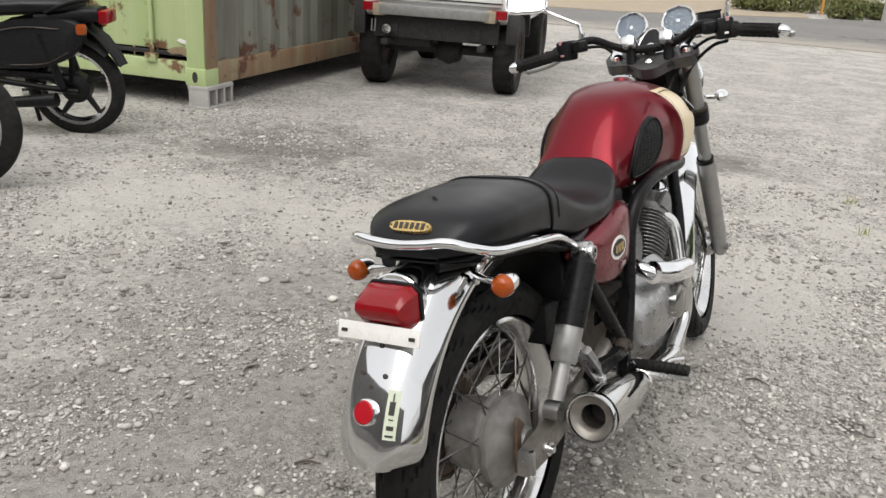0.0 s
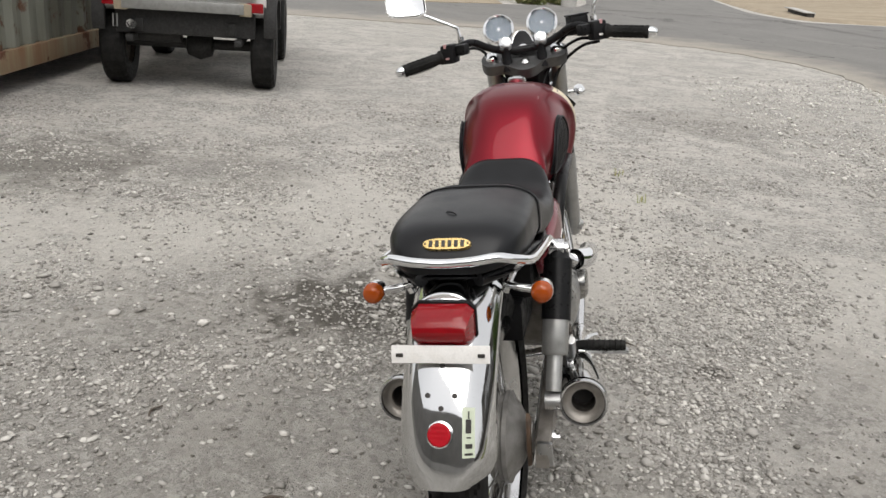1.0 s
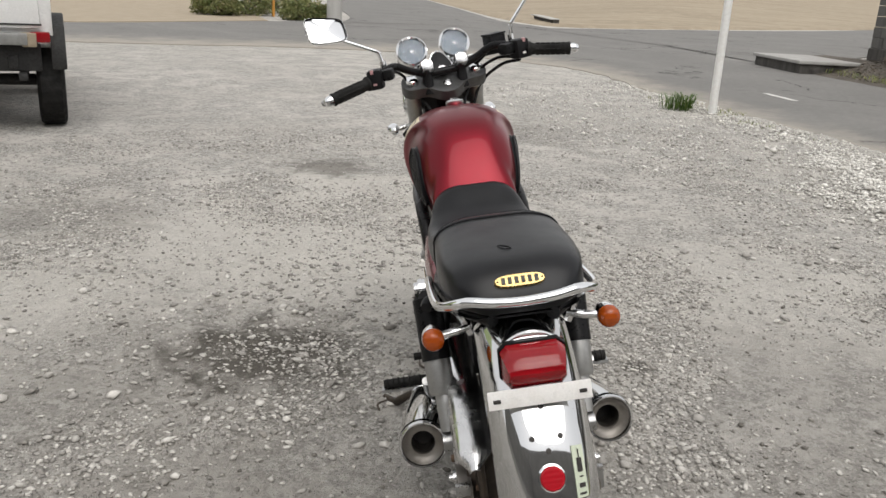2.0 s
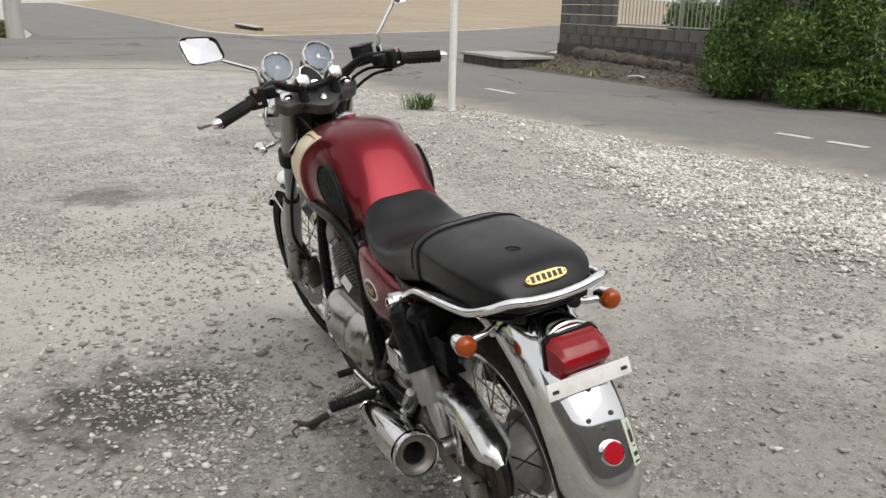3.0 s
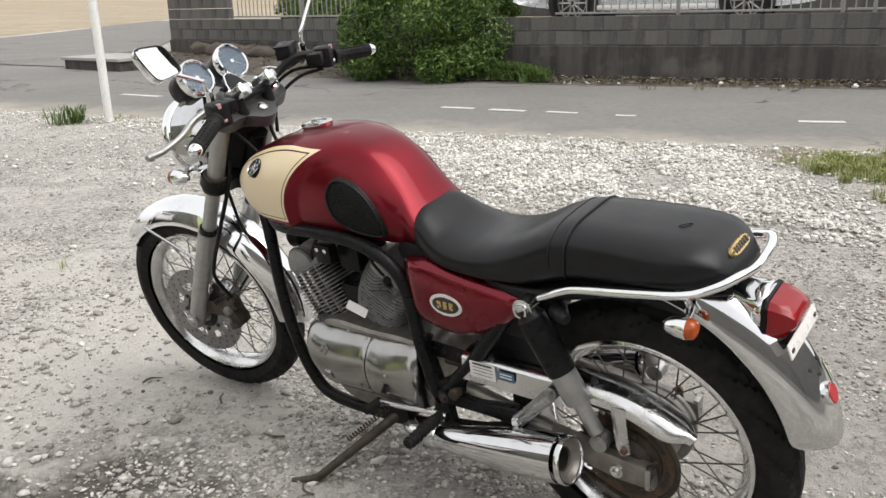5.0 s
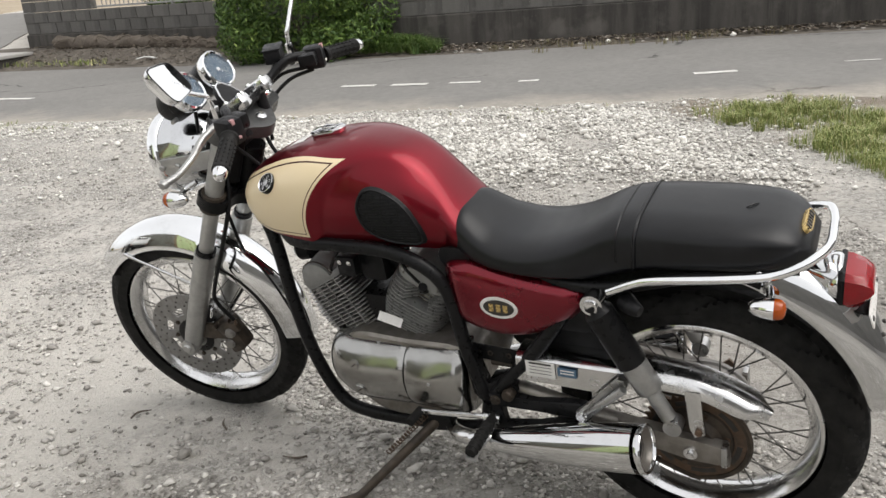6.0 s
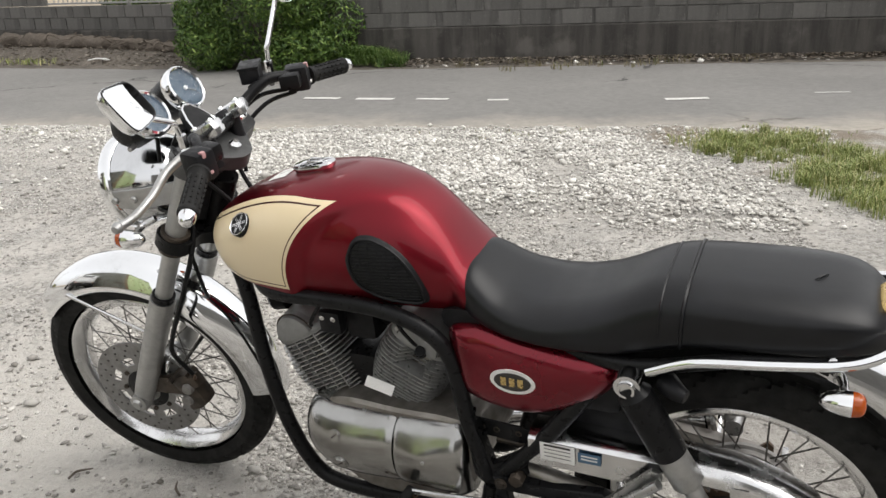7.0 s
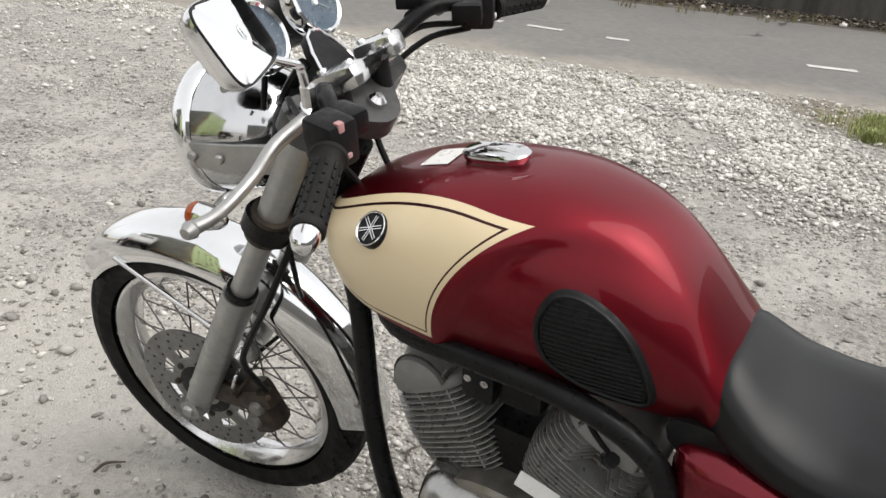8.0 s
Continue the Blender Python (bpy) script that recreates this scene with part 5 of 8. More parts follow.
# --- exhausts ---
for f in (-1, 1):
    a, b = Vector((f * 0.198, 0.078, 0.326)), Vector((f * (0.188 if f < 0 else 0.168), 0.46, 0.25))
    m = along(a, b)
    silencer = on_bike("silencer", turned(lathe([(0.0505, 0.004), (0.051, -0.003), (0.0485, -0.007), (0.0455, -0.0065), (0.043, -0.002), (0.044, 0.02), (0.0512, 0.014), (0.051, 0.05), (0.0488, 0.12), (0.0425, 0.2), (0.034, 0.285), (0.0265, 0.335), (0.0255, 0.345), (0.0265, 0.352), (0.0225, 0.40), (0.0195, 0.41)], 48), m), M_DULL, "chrome megaphone silencer")
    on_bike("outlet", turned(lathe([(0.0, 0.075), (0.024, 0.075), (0.025, 0.013)], 32), m), M_INK, "sooty black outlet", silencer)
    on_bike("outlet_cone", turned(lathe([(0.0245, 0.016), (0.0255, 0.011), (0.029, 0.0115), (0.037, 0.009), (0.0435, 0.0)], 40), m), M_ARM, "", silencer)
    on_bike("clamp_ring", turned(lathe([(0.026, 0.345), (0.0285, 0.347), (0.0285, 0.358), (0.026, 0.36)], 32), m), M_CHROME_OLD, "", silencer)
    on_bike("exhaust_pipe", tube([(f * 0.188, 0.455, 0.251), (f * 0.17, 0.52, 0.235), (f * 0.1, 0.58, 0.19), (0.0, 0.63, 0.17), (0.1, 0.67, 0.175)] if f < 0 else
            [(0.168, 0.47, 0.25), (0.158, 0.58, 0.225), (0.145, 0.75, 0.2), (0.13, 0.87, 0.245), (0.11, 0.92, 0.38), (0.09, 0.93, 0.5), (0.06, 0.9, 0.54)], 0.0185, 16), M_CHROME_OLD, "dulled chrome exhaust pipe")
on_bike("exhaust_pipe", tube([(0.06, 0.585, 0.5), (0.13, 0.57, 0.48), (0.168, 0.6, 0.46), (0.172, 0.68, 0.45), (0.165, 0.76, 0.43), (0.15, 0.84, 0.36), (0.142, 0.86, 0.27), (0.142, 0.76, 0.205)], 0.0185, 16), M_CHROME_OLD, "dulled chrome exhaust pipe")
on_bike("heat_shield", tube([(0.155, 0.57, 0.475), (0.178, 0.63, 0.46), (0.18, 0.74, 0.44)], 0.028, 16), M_CHROME, "chrome heat shield on the upper pipe")

# --- swingarm, chain, shocks ---
for f in (-1, 1):
    on_bike("swingarm", tube([(f * 0.105, 0.4, 0.354), (f * 0.118, 0.25, 0.335), (f * 0.12, 0.1, 0.31), (f * 0.122, -0.02, 0.29)], 0.0185, 14), M_ARM, "dark steel swingarm")
    on_bike("axle_plate", plate([(0.16, 0.292), (0.15, 0.336), (0.0, 0.318), (-0.07, 0.308), (-0.075, 0.262), (0.0, 0.262)], f * 0.112, f * 0.139, 0.005), M_ARM)
    on_bike("chain_adjuster", box(f * 0.13, -0.066, 0.289, 0.03, 0.012, 0.05, 0.003), M_ALLOY)
    on_bike("axle_nut", turned(lathe([(0, 0.016), (0.007, 0.016), (0.008, 0.008), (0.0145, 0.008), (0.0155, 0.0), (0.017, 0.0), (0.017, -0.004)], 12), Matrix.Translation((f * 0.138, 0, 0.287)) @ Matrix.Rotation(0 if f > 0 else math.pi, 4, "Z")), M_CHROME_OLD)
    top, low = Vector((f * 0.152, 0.178, 0.632)), Vector((f * 0.14, 0.033, 0.352))
    m = along(top, low)
    L = (low - top).length
    shock = on_bike("shock_absorber", turned(lathe([(0.0, 0.0), (0.021, 0.0), (0.024, 0.015), (0.03, 0.022), (0.0305, 0.15), (0.0, 0.15)], 28), m), M_BLACK, "black and silver rear shock absorber")
    on_bike("chrome_sleeve", turned(lathe([(0.0, 0.148), (0.0275, 0.148), (0.0275, 0.215), (0.024, 0.222), (0.0, 0.222)], 28), m), M_FORK, "grey metal sleeve", shock)
    on_bike("rod", turned(lathe([(0.0165, 0.215), (0.0165, L - 0.02), (0.0, L - 0.02)], 20), m), M_FORK, "", shock)
    on_bike("lower_eye", turned(lathe([(0, -0.016), (0.019, -0.016), (0.019, 0.016), (0, 0.016)], 20), Matrix.Translation(low)), M_ALLOY, "", shock)
    eye = Matrix.Translation(top) @ Matrix.Rotation(0 if f > 0 else math.pi, 4, "Z")
    on_bike("upper_eye", turned(lathe([(0, 0.018), (0.01, 0.018), (0.0105, 0.022), (0.015, 0.022), (0.016, 0.014), (0.0225, 0.013), (0.0225, -0.018), (0, -0.018)], 24), eye), M_CHROME_OLD, "domed chrome mounting nut", shock)

SPROCKET = []
for i in range(41 * 4):
    a = 2 * math.pi * i / (41 * 4)
    r = (0.101, 0.106, 0.1135, 0.106)[i % 4]
    SPROCKET.append((r * math.cos(a), 0.287 + r * math.sin(a)))
on_bike("sprocket", plate(SPROCKET, -0.088, -0.094), M_RUSTY, "rusty toothed rear sprocket", rear_wheel, 20)
on_bike("sprocket_carrier", turned(lathe([(0.03, -0.12), (0.046, -0.118), (0.058, -0.103), (0.075, -0.1), (0.078, -0.096), (0.078, -0.06), (0.03, -0.05)], 32), Matrix.Translation(REAR)), M_GRIME, "", rear_wheel)
for k in range(6):
    a = radians(60 * k + 20)
    arc = [(r * math.cos(a + da), 0.287 + r * math.sin(a + da)) for r, da in ((0.083, -0.3), (0.083, -0.1), (0.083, 0.1), (0.083, 0.3), (0.094, 0.28), (0.094, 0.0), (0.094, -0.28))]
    on_bike("sprocket_window", plate(arc, -0.0935, -0.0948, 0.0004), M_INK, "", rear_wheel)
    on_bike("sprocket_bolt", turned(lathe([(0, -0.006), (0.006, -0.005), (0.007, 0.0)], 8), Matrix.Translation((-0.1005, 0.066 * math.cos(a + 0.5), 0.287 + 0.066 * math.sin(a + 0.5)))), M_RUSTY, "", rear_wheel)
chain_path = [(-0.092, 0.287 * 0 + y, z) for y, z in [(0.108 * math.cos(a), 0.287 + 0.108 * math.sin(a)) for a in (math.radians(85 + 12 * i) for i in range(17))]]
chain_path += [(-0.092, 0.2, 0.25), (-0.092, 0.42, 0.315)]
on_bike("chain", tube(chain_path, 0.007, 6, 2), M_GRIME, "oily dark drive chain")
on_bike("chain", tube([(-0.092, 0.01, 0.395), (-0.092, 0.2, 0.4), (-0.092, 0.45, 0.4)], 0.007, 6, 3), M_GRIME, "oily dark drive chain")

GUARD = [(0.37, 0.462), (0.30, 0.463), (0.18, 0.462), (0.08, 0.466), (0.0, 0.462), (-0.06, 0.444), (-0.11, 0.420), (-0.15, 0.395)]


def chain_guard():
    rings = []
    line = rail([(0, y, z) for y, z in GUARD], 5)
    for i, p in enumerate(line):
        t = i / (len(line) - 1)
        d = (line[min(i + 1, len(line) - 1)] - line[max(i - 1, 0)]).normalized()
        up = Vector((0, -d.z, d.y))
        up = up if up.z > 0 else -up
        h = 0.062 - 0.028 * smooth_step(0.27, 0.42, t)
        h *= 1 - 0.6 * smooth_step(0.8, 1.0, t)
        slim = 1 - 0.72 * smooth_step(0.86, 1.0, t) ** 1.5
        outer = [(-0.07, 0.0), (-0.095, 0.003), (-0.122, 0.0), (-0.134, -0.008), (-0.138, -h), (-0.1355, -h), (-0.131, -0.011), (-0.12, -0.004), (-0.095, -0.001), (-0.07, -0.004)]
        rings.append([Vector((-0.108 + (x + 0.108) * slim, p.y, p.z)) + up * o for x, o in outer])
    return loft(rings)


guard = on_bike("chain_guard", chain_guard(), M_CHROME_OLD, "long chrome chain guard", smooth=50)
on_bike("guard_bracket", plate([(0.012, 0.44), (-0.02, 0.44), (-0.028, 0.335), (-0.008, 0.325), (0.002, 0.345)], -0.134, -0.139, 0.002), M_CHROME_OLD, "", guard)
on_bike("bracket_bolt", turned(lathe([(0, 0.007), (0.007, 0.006), (0.008, 0.0), (0.008, -0.006)], 10), Matrix.Translation((-0.139, -0.016, 0.342)) @ Matrix.Rotation(math.pi, 4, "Z")), M_RUSTY, "", guard)
sticker = on_bike("sticker", box(-0.1392, 0.312, 0.437, 0.001, 0.066, 0.04, 0.0003), M_WHITE, "white inspection sticker with small print", guard)
for i in range(4):
    on_bike("bar", box(-0.1399, 0.312, 0.452 - i * 0.0085, 0.0006, 0.05, 0.0044 if i == 0 else 0.0012), M_INK, "", sticker)
blue = on_bike("sticker", box(-0.1392, 0.252, 0.439, 0.001, 0.042, 0.022, 0.0003), M_BLUE, "small blue sticker with white print", guard)
for i in range(2):
    on_bike("bar", box(-0.1399, 0.252, 0.4435 - i * 0.0072, 0.0006, 0.03, 0.003), M_WHITE, "", blue)

# rear hub: a drum brake on the right
on_bike("brake_drum", turned(lathe([(0.03, -0.05), (0.072, -0.05), (0.075, -0.03), (0.075, 0.018), (0.094, 0.024), (0.096, 0.032), (0.089, 0.036), (0.089, 0.043), (0.094, 0.047), (0.094, 0.056), (0.083, 0.06), (0.07, 0.07), (0.05, 0.082), (0.035, 0.088), (0.03, 0.1), (0, 0.1)], 48), Matrix.Translation(REAR)), M_HUB, "dusty cast drum brake hub", rear_wheel)
on_bike("brake_arm", plate([(-0.01, 0.335), (-0.035, 0.36), (-0.045, 0.35), (-0.05, 0.25), (-0.035, 0.25), (-0.03, 0.33)], 0.092, 0.1, 0.002), M_RUSTY, "", rear_wheel)
on_bike("torque_rod", tube([(0.095, -0.03, 0.24), (0.1, 0.15, 0.29), (0.1, 0.33, 0.34)], 0.007, 8), M_CHROME_OLD, "", rear_wheel)

# --- rear mudguard, lamp, rail ---


def mudguard(centre, r, half, lip, a0, a1, n=46, wide=None, flat=2.6):
    """A curved guard round a wheel, with a rolled lip; angles from ahead over the top."""
    rings = []
    for i in range(n + 1):
        a = radians(a0 + (a1 - a0) * i / n)
        w = half * (wide(i / n) if wide else 1)
        m = 18
        prof = []
        for k in range(m + 1):
            t = math.sin((-1 + 2 * k / m) * math.pi / 2)
            prof.append((t * w, r - lip * abs(t) ** flat))
        prof = [(-w - 0.0025, r - lip - 0.009)] + prof + [(w + 0.0025, r - lip - 0.009)]
        inner = [(x * 0.98, q - 0.0032) for x, q in reversed(prof)]
        rings.append([centre + Vector((x, q * math.cos(a), q * math.sin(a))) for x, q in prof + inner])
    return loft(rings)


GUARD_AT = Vector((0, 0.03, 0.325))
rear_guard = on_bike("rear_mudguard", mudguard(GUARD_AT, 0.42, 0.078, 0.052, 62, 168.5, 60, lambda t: 1.0 + 0.03 * t - 0.3 * max(0.0, (t - 0.93) / 0.07) ** 2.4, 4.0), M_DULL, "deep chrome rear mudguard", smooth=60)


def on_guard(deg, x, r=0.421):
    a = radians(deg)
    return GUARD_AT + Vector((x, r * math.cos(a), r * math.sin(a))), Vector((0, math.cos(a), math.sin(a)))


c, n = on_guard(156, 0.0)
reflector = on_bike("reflector", turned(lathe([(0, 0.009), (0.017, 0.0085), (0.0195, 0.006), (0.0195, -0.003)], 32), along(c, c + n)), M_REFLEX, "round red reflector with a bright rim", rear_guard)
on_bike("rim", turned(lathe([(0.0195, 0.007), (0.0215, 0.0065), (0.022, 0.0), (0.022, -0.004), (0.0195, -0.004)], 32), along(c, c + n)), M_CHROME, "", reflector)


def guard_patch(x0, x1, d0, d1, lift):
    grid = [[on_guard(d0 + (d1 - d0) * i / 8, x0 + (x1 - x0) * k / 4, 0.42 - 0.052 * abs((x0 + (x1 - x0) * k / 4) / 0.08) ** 4 + lift)[0] for k in range(5)] for i in range(9)]
    bm = bmesh.new()
    vs = [[bm.verts.new(p) for p in row] for row in grid]
    for r, s in zip(vs, vs[1:]):
        for k in range(4):
            bm.faces.new((r[k], r[k + 1], s[k + 1], s[k]))
    return bm


label = on_bike("sticker", guard_patch(0.036, 0.055, 150.0, 161.0, 0.0016), plain("pale_green_sticker", (0.6, 0.66, 0.52), (0.55, 0.6, 0.47), 0.4), "tall pale green sticker with dark print", rear_guard)
for x0, x1, d0, d1 in ((0.0415, 0.05, 152.6, 155.6), (0.041, 0.0515, 157.9, 158.9), (0.04, 0.052, 159.9, 160.4), (0.045, 0.047, 150.8, 152.5), (0.043, 0.05, 156.4, 156.7)):
    on_bike("bar", guard_patch(x0, x1, d0, d1, 0.0026), M_INK, "", label)
for x, d in ((-0.022, 147.6), (0.023, 147.6), (0.001, 150.4), (0.0, 141.0)):
    c, n = on_guard(d, x)
    on_bike("bolt_hole", turned(lathe([(0, 0.0014), (0.0042, 0.001), (0.0048, -0.004)], 14), along(c, c + n)), M_INK, "", rear_guard)

# lamp housing and lens behind the seat
lamp = on_bike("tail_lamp", loft([[Vector((x * kx, y, z0 + z * kz)) for x, z in [(math.copysign(abs(math.cos(t)) ** 0.7, math.cos(t)), math.copysign(abs(math.sin(t)) ** 0.7, math.sin(t))) for t in (2 * math.pi * i / 36 for i in range(36))]]
              for y, kx, kz, z0 in ((-0.14, 0.03, 0.026, 0.675), (-0.19, 0.036, 0.03, 0.668), (-0.215, 0.044, 0.036, 0.658), (-0.235, 0.05, 0.041, 0.652), (-0.249, 0.052, 0.039, 0.648))]), M_CHROME_DARK, "tail lamp in a grey metal housing")
hexa = [(-0.78, 1.0), (0.78, 1.0), (1.0, 0.7), (1.0, -0.55), (0.8, -1.0), (-0.8, -1.0), (-1.0, -0.55), (-1.0, 0.7)]


def lens_ring(kx, kz, y, z0):
    out = []
    for (xa, za), (xb, zb) in zip(hexa, hexa[1:] + hexa[:1]):
        for k in range(4):
            out.append(Vector(((xa + (xb - xa) * k / 4) * kx * 0.93, y, z0 + (za + (zb - za) * k / 4) * kz * 0.95)))
    return out


on_bike("lens", loft([lens_ring(0.0555, 0.0378, -0.249, 0.646), lens_ring(0.0559, 0.0383, -0.262, 0.645), lens_ring(0.0526, 0.0301, -0.283, 0.646), lens_ring(0.0489, 0.0155, -0.298, 0.648), lens_ring(0.0470, 0.0029, -0.303, 0.649)]), M_TAIL, "faceted red lens", lamp, 38)
on_bike("lens_rim", loft([lens_ring(0.0575, 0.0405, -0.244, 0.646), lens_ring(0.059, 0.042, -0.248, 0.646), lens_ring(0.058, 0.041, -0.2535, 0.646), lens_ring(0.059, 0.039, -0.2545, 0.646)]), M_BLACK, "", lamp)
on_bike("chrome_collar", loft([[Vector((0.052 * k * math.cos(t), y, 0.652 + 0.043 * k * math.sin(t))) for t in (2 * math.pi * i / 36 for i in range(36))] for y, k in ((-0.226, 0.93), (-0.232, 1.02), (-0.243, 1.05), (-0.246, 1.0))]), M_CHROME, "", lamp)
holder = on_bike("plate_bracket", box(0, -0.303, 0.613, 0.164, 0.003, 0.029, 0.001, Matrix.Rotation(radians(-18), 4, "X")), M_WHITE, "pale empty number plate bracket with slots")
on_bike("bracket_arm", box(0, -0.275, 0.606, 0.09, 0.045, 0.004, 0.001, Matrix.Rotation(radians(8), 4, "X")), M_BLACK, "", holder)
for x in (-0.068, 0.068):
    on_bike("slot", box(x, -0.3055, 0.612, 0.012, 0.003, 0.006, 0.001, Matrix.Rotation(radians(-18), 4, "X")), M_INK, "", holder)

grab = [(-0.142, 0.15, 0.653), (-0.143, 0.1, 0.678), (-0.143, 0.06, 0.69), (-0.142, -0.05, 0.705), (-0.136, -0.14, 0.718), (-0.118, -0.19, 0.735), (-0.09, -0.218, 0.748), (-0.05, -0.228, 0.745)]
grab_rail = on_bike("grab_rail", tube(grab + [(0, -0.229, 0.742)] + [(-x, y, z) for x, y, z in reversed(grab)], 0.0085, 12), M_CHROME, "bent chrome grab rail round the seat tail")
for f in (-1, 1):
    on_bike("rail_stay", tube([(f * 0.12, -0.12, 0.71), (f * 0.1, -0.13, 0.69), (f * 0.085, -0.13, 0.655)], 0.007, 8), M_CHROME_OLD, "", grab_rail)
    on_bike("fender_stay", box(f * 0.078, -0.07, 0.672, 0.006, 0.1, 0.034, 0.002, Matrix.Rotation(radians(8), 4, "X")), M_BLACK)


def indicator(place, out, back, name, put, stalk):
    """A bullet turn lamp: chrome body, amber lens facing back (or ahead)."""
    p = Vector(place)
    d = Vector((0, back, 0.0)).normalized()
    m = along(p, p + d)
    body = put(name, turned(lathe([(0.0, -0.042), (0.007, -0.04), (0.014, -0.031), (0.0185, -0.015), (0.02, 0.0), (0.02, 0.003), (0.0, 0.003)], 28), m), M_CHROME, "chrome bullet turn signal with amber lens")
    put("lens", turned(lathe([(0.0195, 0.002), (0.019, 0.01), (0.0165, 0.017), (0.011, 0.021), (0.0, 0.0225)], 28), m), M_AMBER, "amber lens", body)
    put("stalk", tube([p + Vector((-out * 0.018, 0.008 * -back, 0.0)), p + Vector((-out * 0.045, 0.01 * -back, 0.004)), Vector(stalk)], 0.0075, 10), M_CHROME_OLD, "", body)


indicator((-0.152, -0.148, 0.663), -1, -1, "turn_signal", on_bike, (-0.085, -0.13, 0.672))
indicator((0.152, -0.148, 0.663), 1, -1, "turn_signal", on_bike, (0.085, -0.13, 0.672))

# --- foot controls and stand ---
for f in (-1, 1):
    link = on_bike("passenger_peg_bracket", plate([(0.232, 0.338), (0.214, 0.332), (0.196, 0.352), (0.135, 0.418), (0.12, 0.44), (0.124, 0.455), (0.138, 0.458), (0.15, 0.446), (0.215, 0.372), (0.234, 0.354)], f * 0.148, f * 0.158, 0.003), M_ALLOY, "cast aluminium passenger peg bracket")
    on_bike("passenger_peg", tube([(f * 0.163, 0.21, 0.36), (f * 0.172, 0.17, 0.4), (f * 0.174, 0.122, 0.448)], [0.006, 0.0085, 0.0095], 10, 4), M_ALLOY, "folded passenger foot peg", link)
    on_bike("peg_bolt", turned(lathe([(0, 0.006), (0.009, 0.006), (0.01, 0.0), (0.013, 0.0), (0.013, -0.006)], 12), Matrix.Translation((f * 0.163, 0.22, 0.347)) @ Matrix.Rotation(0 if f > 0 else math.pi, 4, "Z")), M_CHROME_OLD, "", link)
    step = on_bike("footrest_frame", plate([(0.445, 0.35), (0.425, 0.352), (0.33, 0.352), (0.228, 0.366), (0.208, 0.352), (0.206, 0.328), (0.222, 0.322), (0.33, 0.325), (0.415, 0.322), (0.44, 0.318)], f * 0.126, f * 0.146, 0.005), M_BLACK, "black cast footrest frame")
    on_bike("lower_bar", plate([(0.44, 0.322), (0.415, 0.322), (0.408, 0.272), (0.33, 0.288), (0.232, 0.324), (0.212, 0.33), (0.215, 0.306), (0.33, 0.264), (0.42, 0.238), (0.445, 0.25)], f * 0.126, f * 0.146, 0.004), M_BLACK, "", step)
    on_bike("frame_bolt", turned(lathe([(0, 0.006), (0.008, 0.005), (0.009, 0.0), (0.013, -0.001), (0.013, -0.006)], 12), Matrix.Translation((f * 0.148, 0.428, 0.336)) @ Matrix.Rotation(0 if f > 0 else math.pi, 4, "Z")), M_GRIME, "", step)
    stay = on_bike("guard_stay_plate", plate([(0.5, 0.452), (0.4, 0.448), (0.34, 0.442), (0.34, 0.412), (0.4, 0.41), (0.5, 0.414)], f * 0.098, f * 0.103, 0.0015), M_BLACK, "black pierced bracket plate")
    for y in (0.475, 0.445, 0.4):
        on_bike("hole_rim", turned(lathe([(0.0035, 0.001), (0.0065, 0.0012), (0.007, -0.003)], 14), Matrix.Translation((f * 0.1035, y, 0.432)) @ Matrix.Rotation(0 if f > 0 else math.pi, 4, "Z")), M_GRIME, "", stay)
    peg = on_bike("foot_peg", tube([(f * 0.13, 0.44, 0.285), (f * 0.18, 0.433, 0.296), (f * 0.281, 0.436, 0.294)], [0.01, 0.0125, 0.0125], 10, 5), M_RUBBER, "ribbed black rubber foot peg")
    on_bike("peg_plate", plate([(0.424, 0.276), (0.448, 0.277), (0.446, 0.284), (0.426, 0.283)], f * 0.165, f * 0.288, 0.001), M_ALLOY, "bare metal plate under the rubber", peg)
    on_bike("hinge", turned(lathe([(0, 0.02), (0.011, 0.02), (0.012, 0.0), (0.012, -0.02), (0, -0.02)], 14), Matrix.Translation((f * 0.155, 0.437, 0.29)) @ Matrix.Rotation(radians(90), 4, "Z")), M_CHROME_OLD, "", peg)
    for i in range(7):
        on_bike("rib", turned(lathe([(0.013, -0.002), (0.0155, 0.0), (0.013, 0.002)], 12), Matrix.Translation((f * (0.19 + i * 0.0135), 0.4335 + i * 0.0004, 0.2958 - i * 0.0003))), M_RUBBER, "", peg)
on_bike("gear_lever", tube([(-0.152, 0.43, 0.282), (-0.16, 0.47, 0.292), (-0.158, 0.56, 0.278), (-0.155, 0.63, 0.268)], 0.0062, 8), M_CHROME_OLD, "thin chrome gear lever")
on_bike("gear_pedal_rubber", tube([(-0.15, 0.63, 0.268), (-0.2, 0.635, 0.266)], 0.0105, 10, straight=True), M_RUBBER)
on_bike("brake_pedal", tube([(0.13, 0.43, 0.3), (0.165, 0.46, 0.26), (0.17, 0.55, 0.235), (0.175, 0.63, 0.225), (0.2, 0.66, 0.222)], 0.0075, 8), M_CHROME_OLD, "chrome rear brake pedal")
stand_top, stand_foot = Vector((-0.105, 0.615, 0.205)), Vector((-0.272, 0.775, 0.064))
stand = on_bike("side_stand", tube([stand_top, stand_top.lerp(stand_foot, 0.5), stand_foot], [0.0135, 0.012, 0.011], 12, 4), M_GRIME, "black steel side stand with coil spring")
on_bike("stand_foot", tube([stand_foot + Vector((0.02, -0.015, 0.012)), stand_foot + Vector((-0.004, 0.012, -0.008)), stand_foot + Vector((-0.035, 0.065, -0.012))], [0.011, 0.012, 0.008], 10, 4), M_GRIME, "", stand)
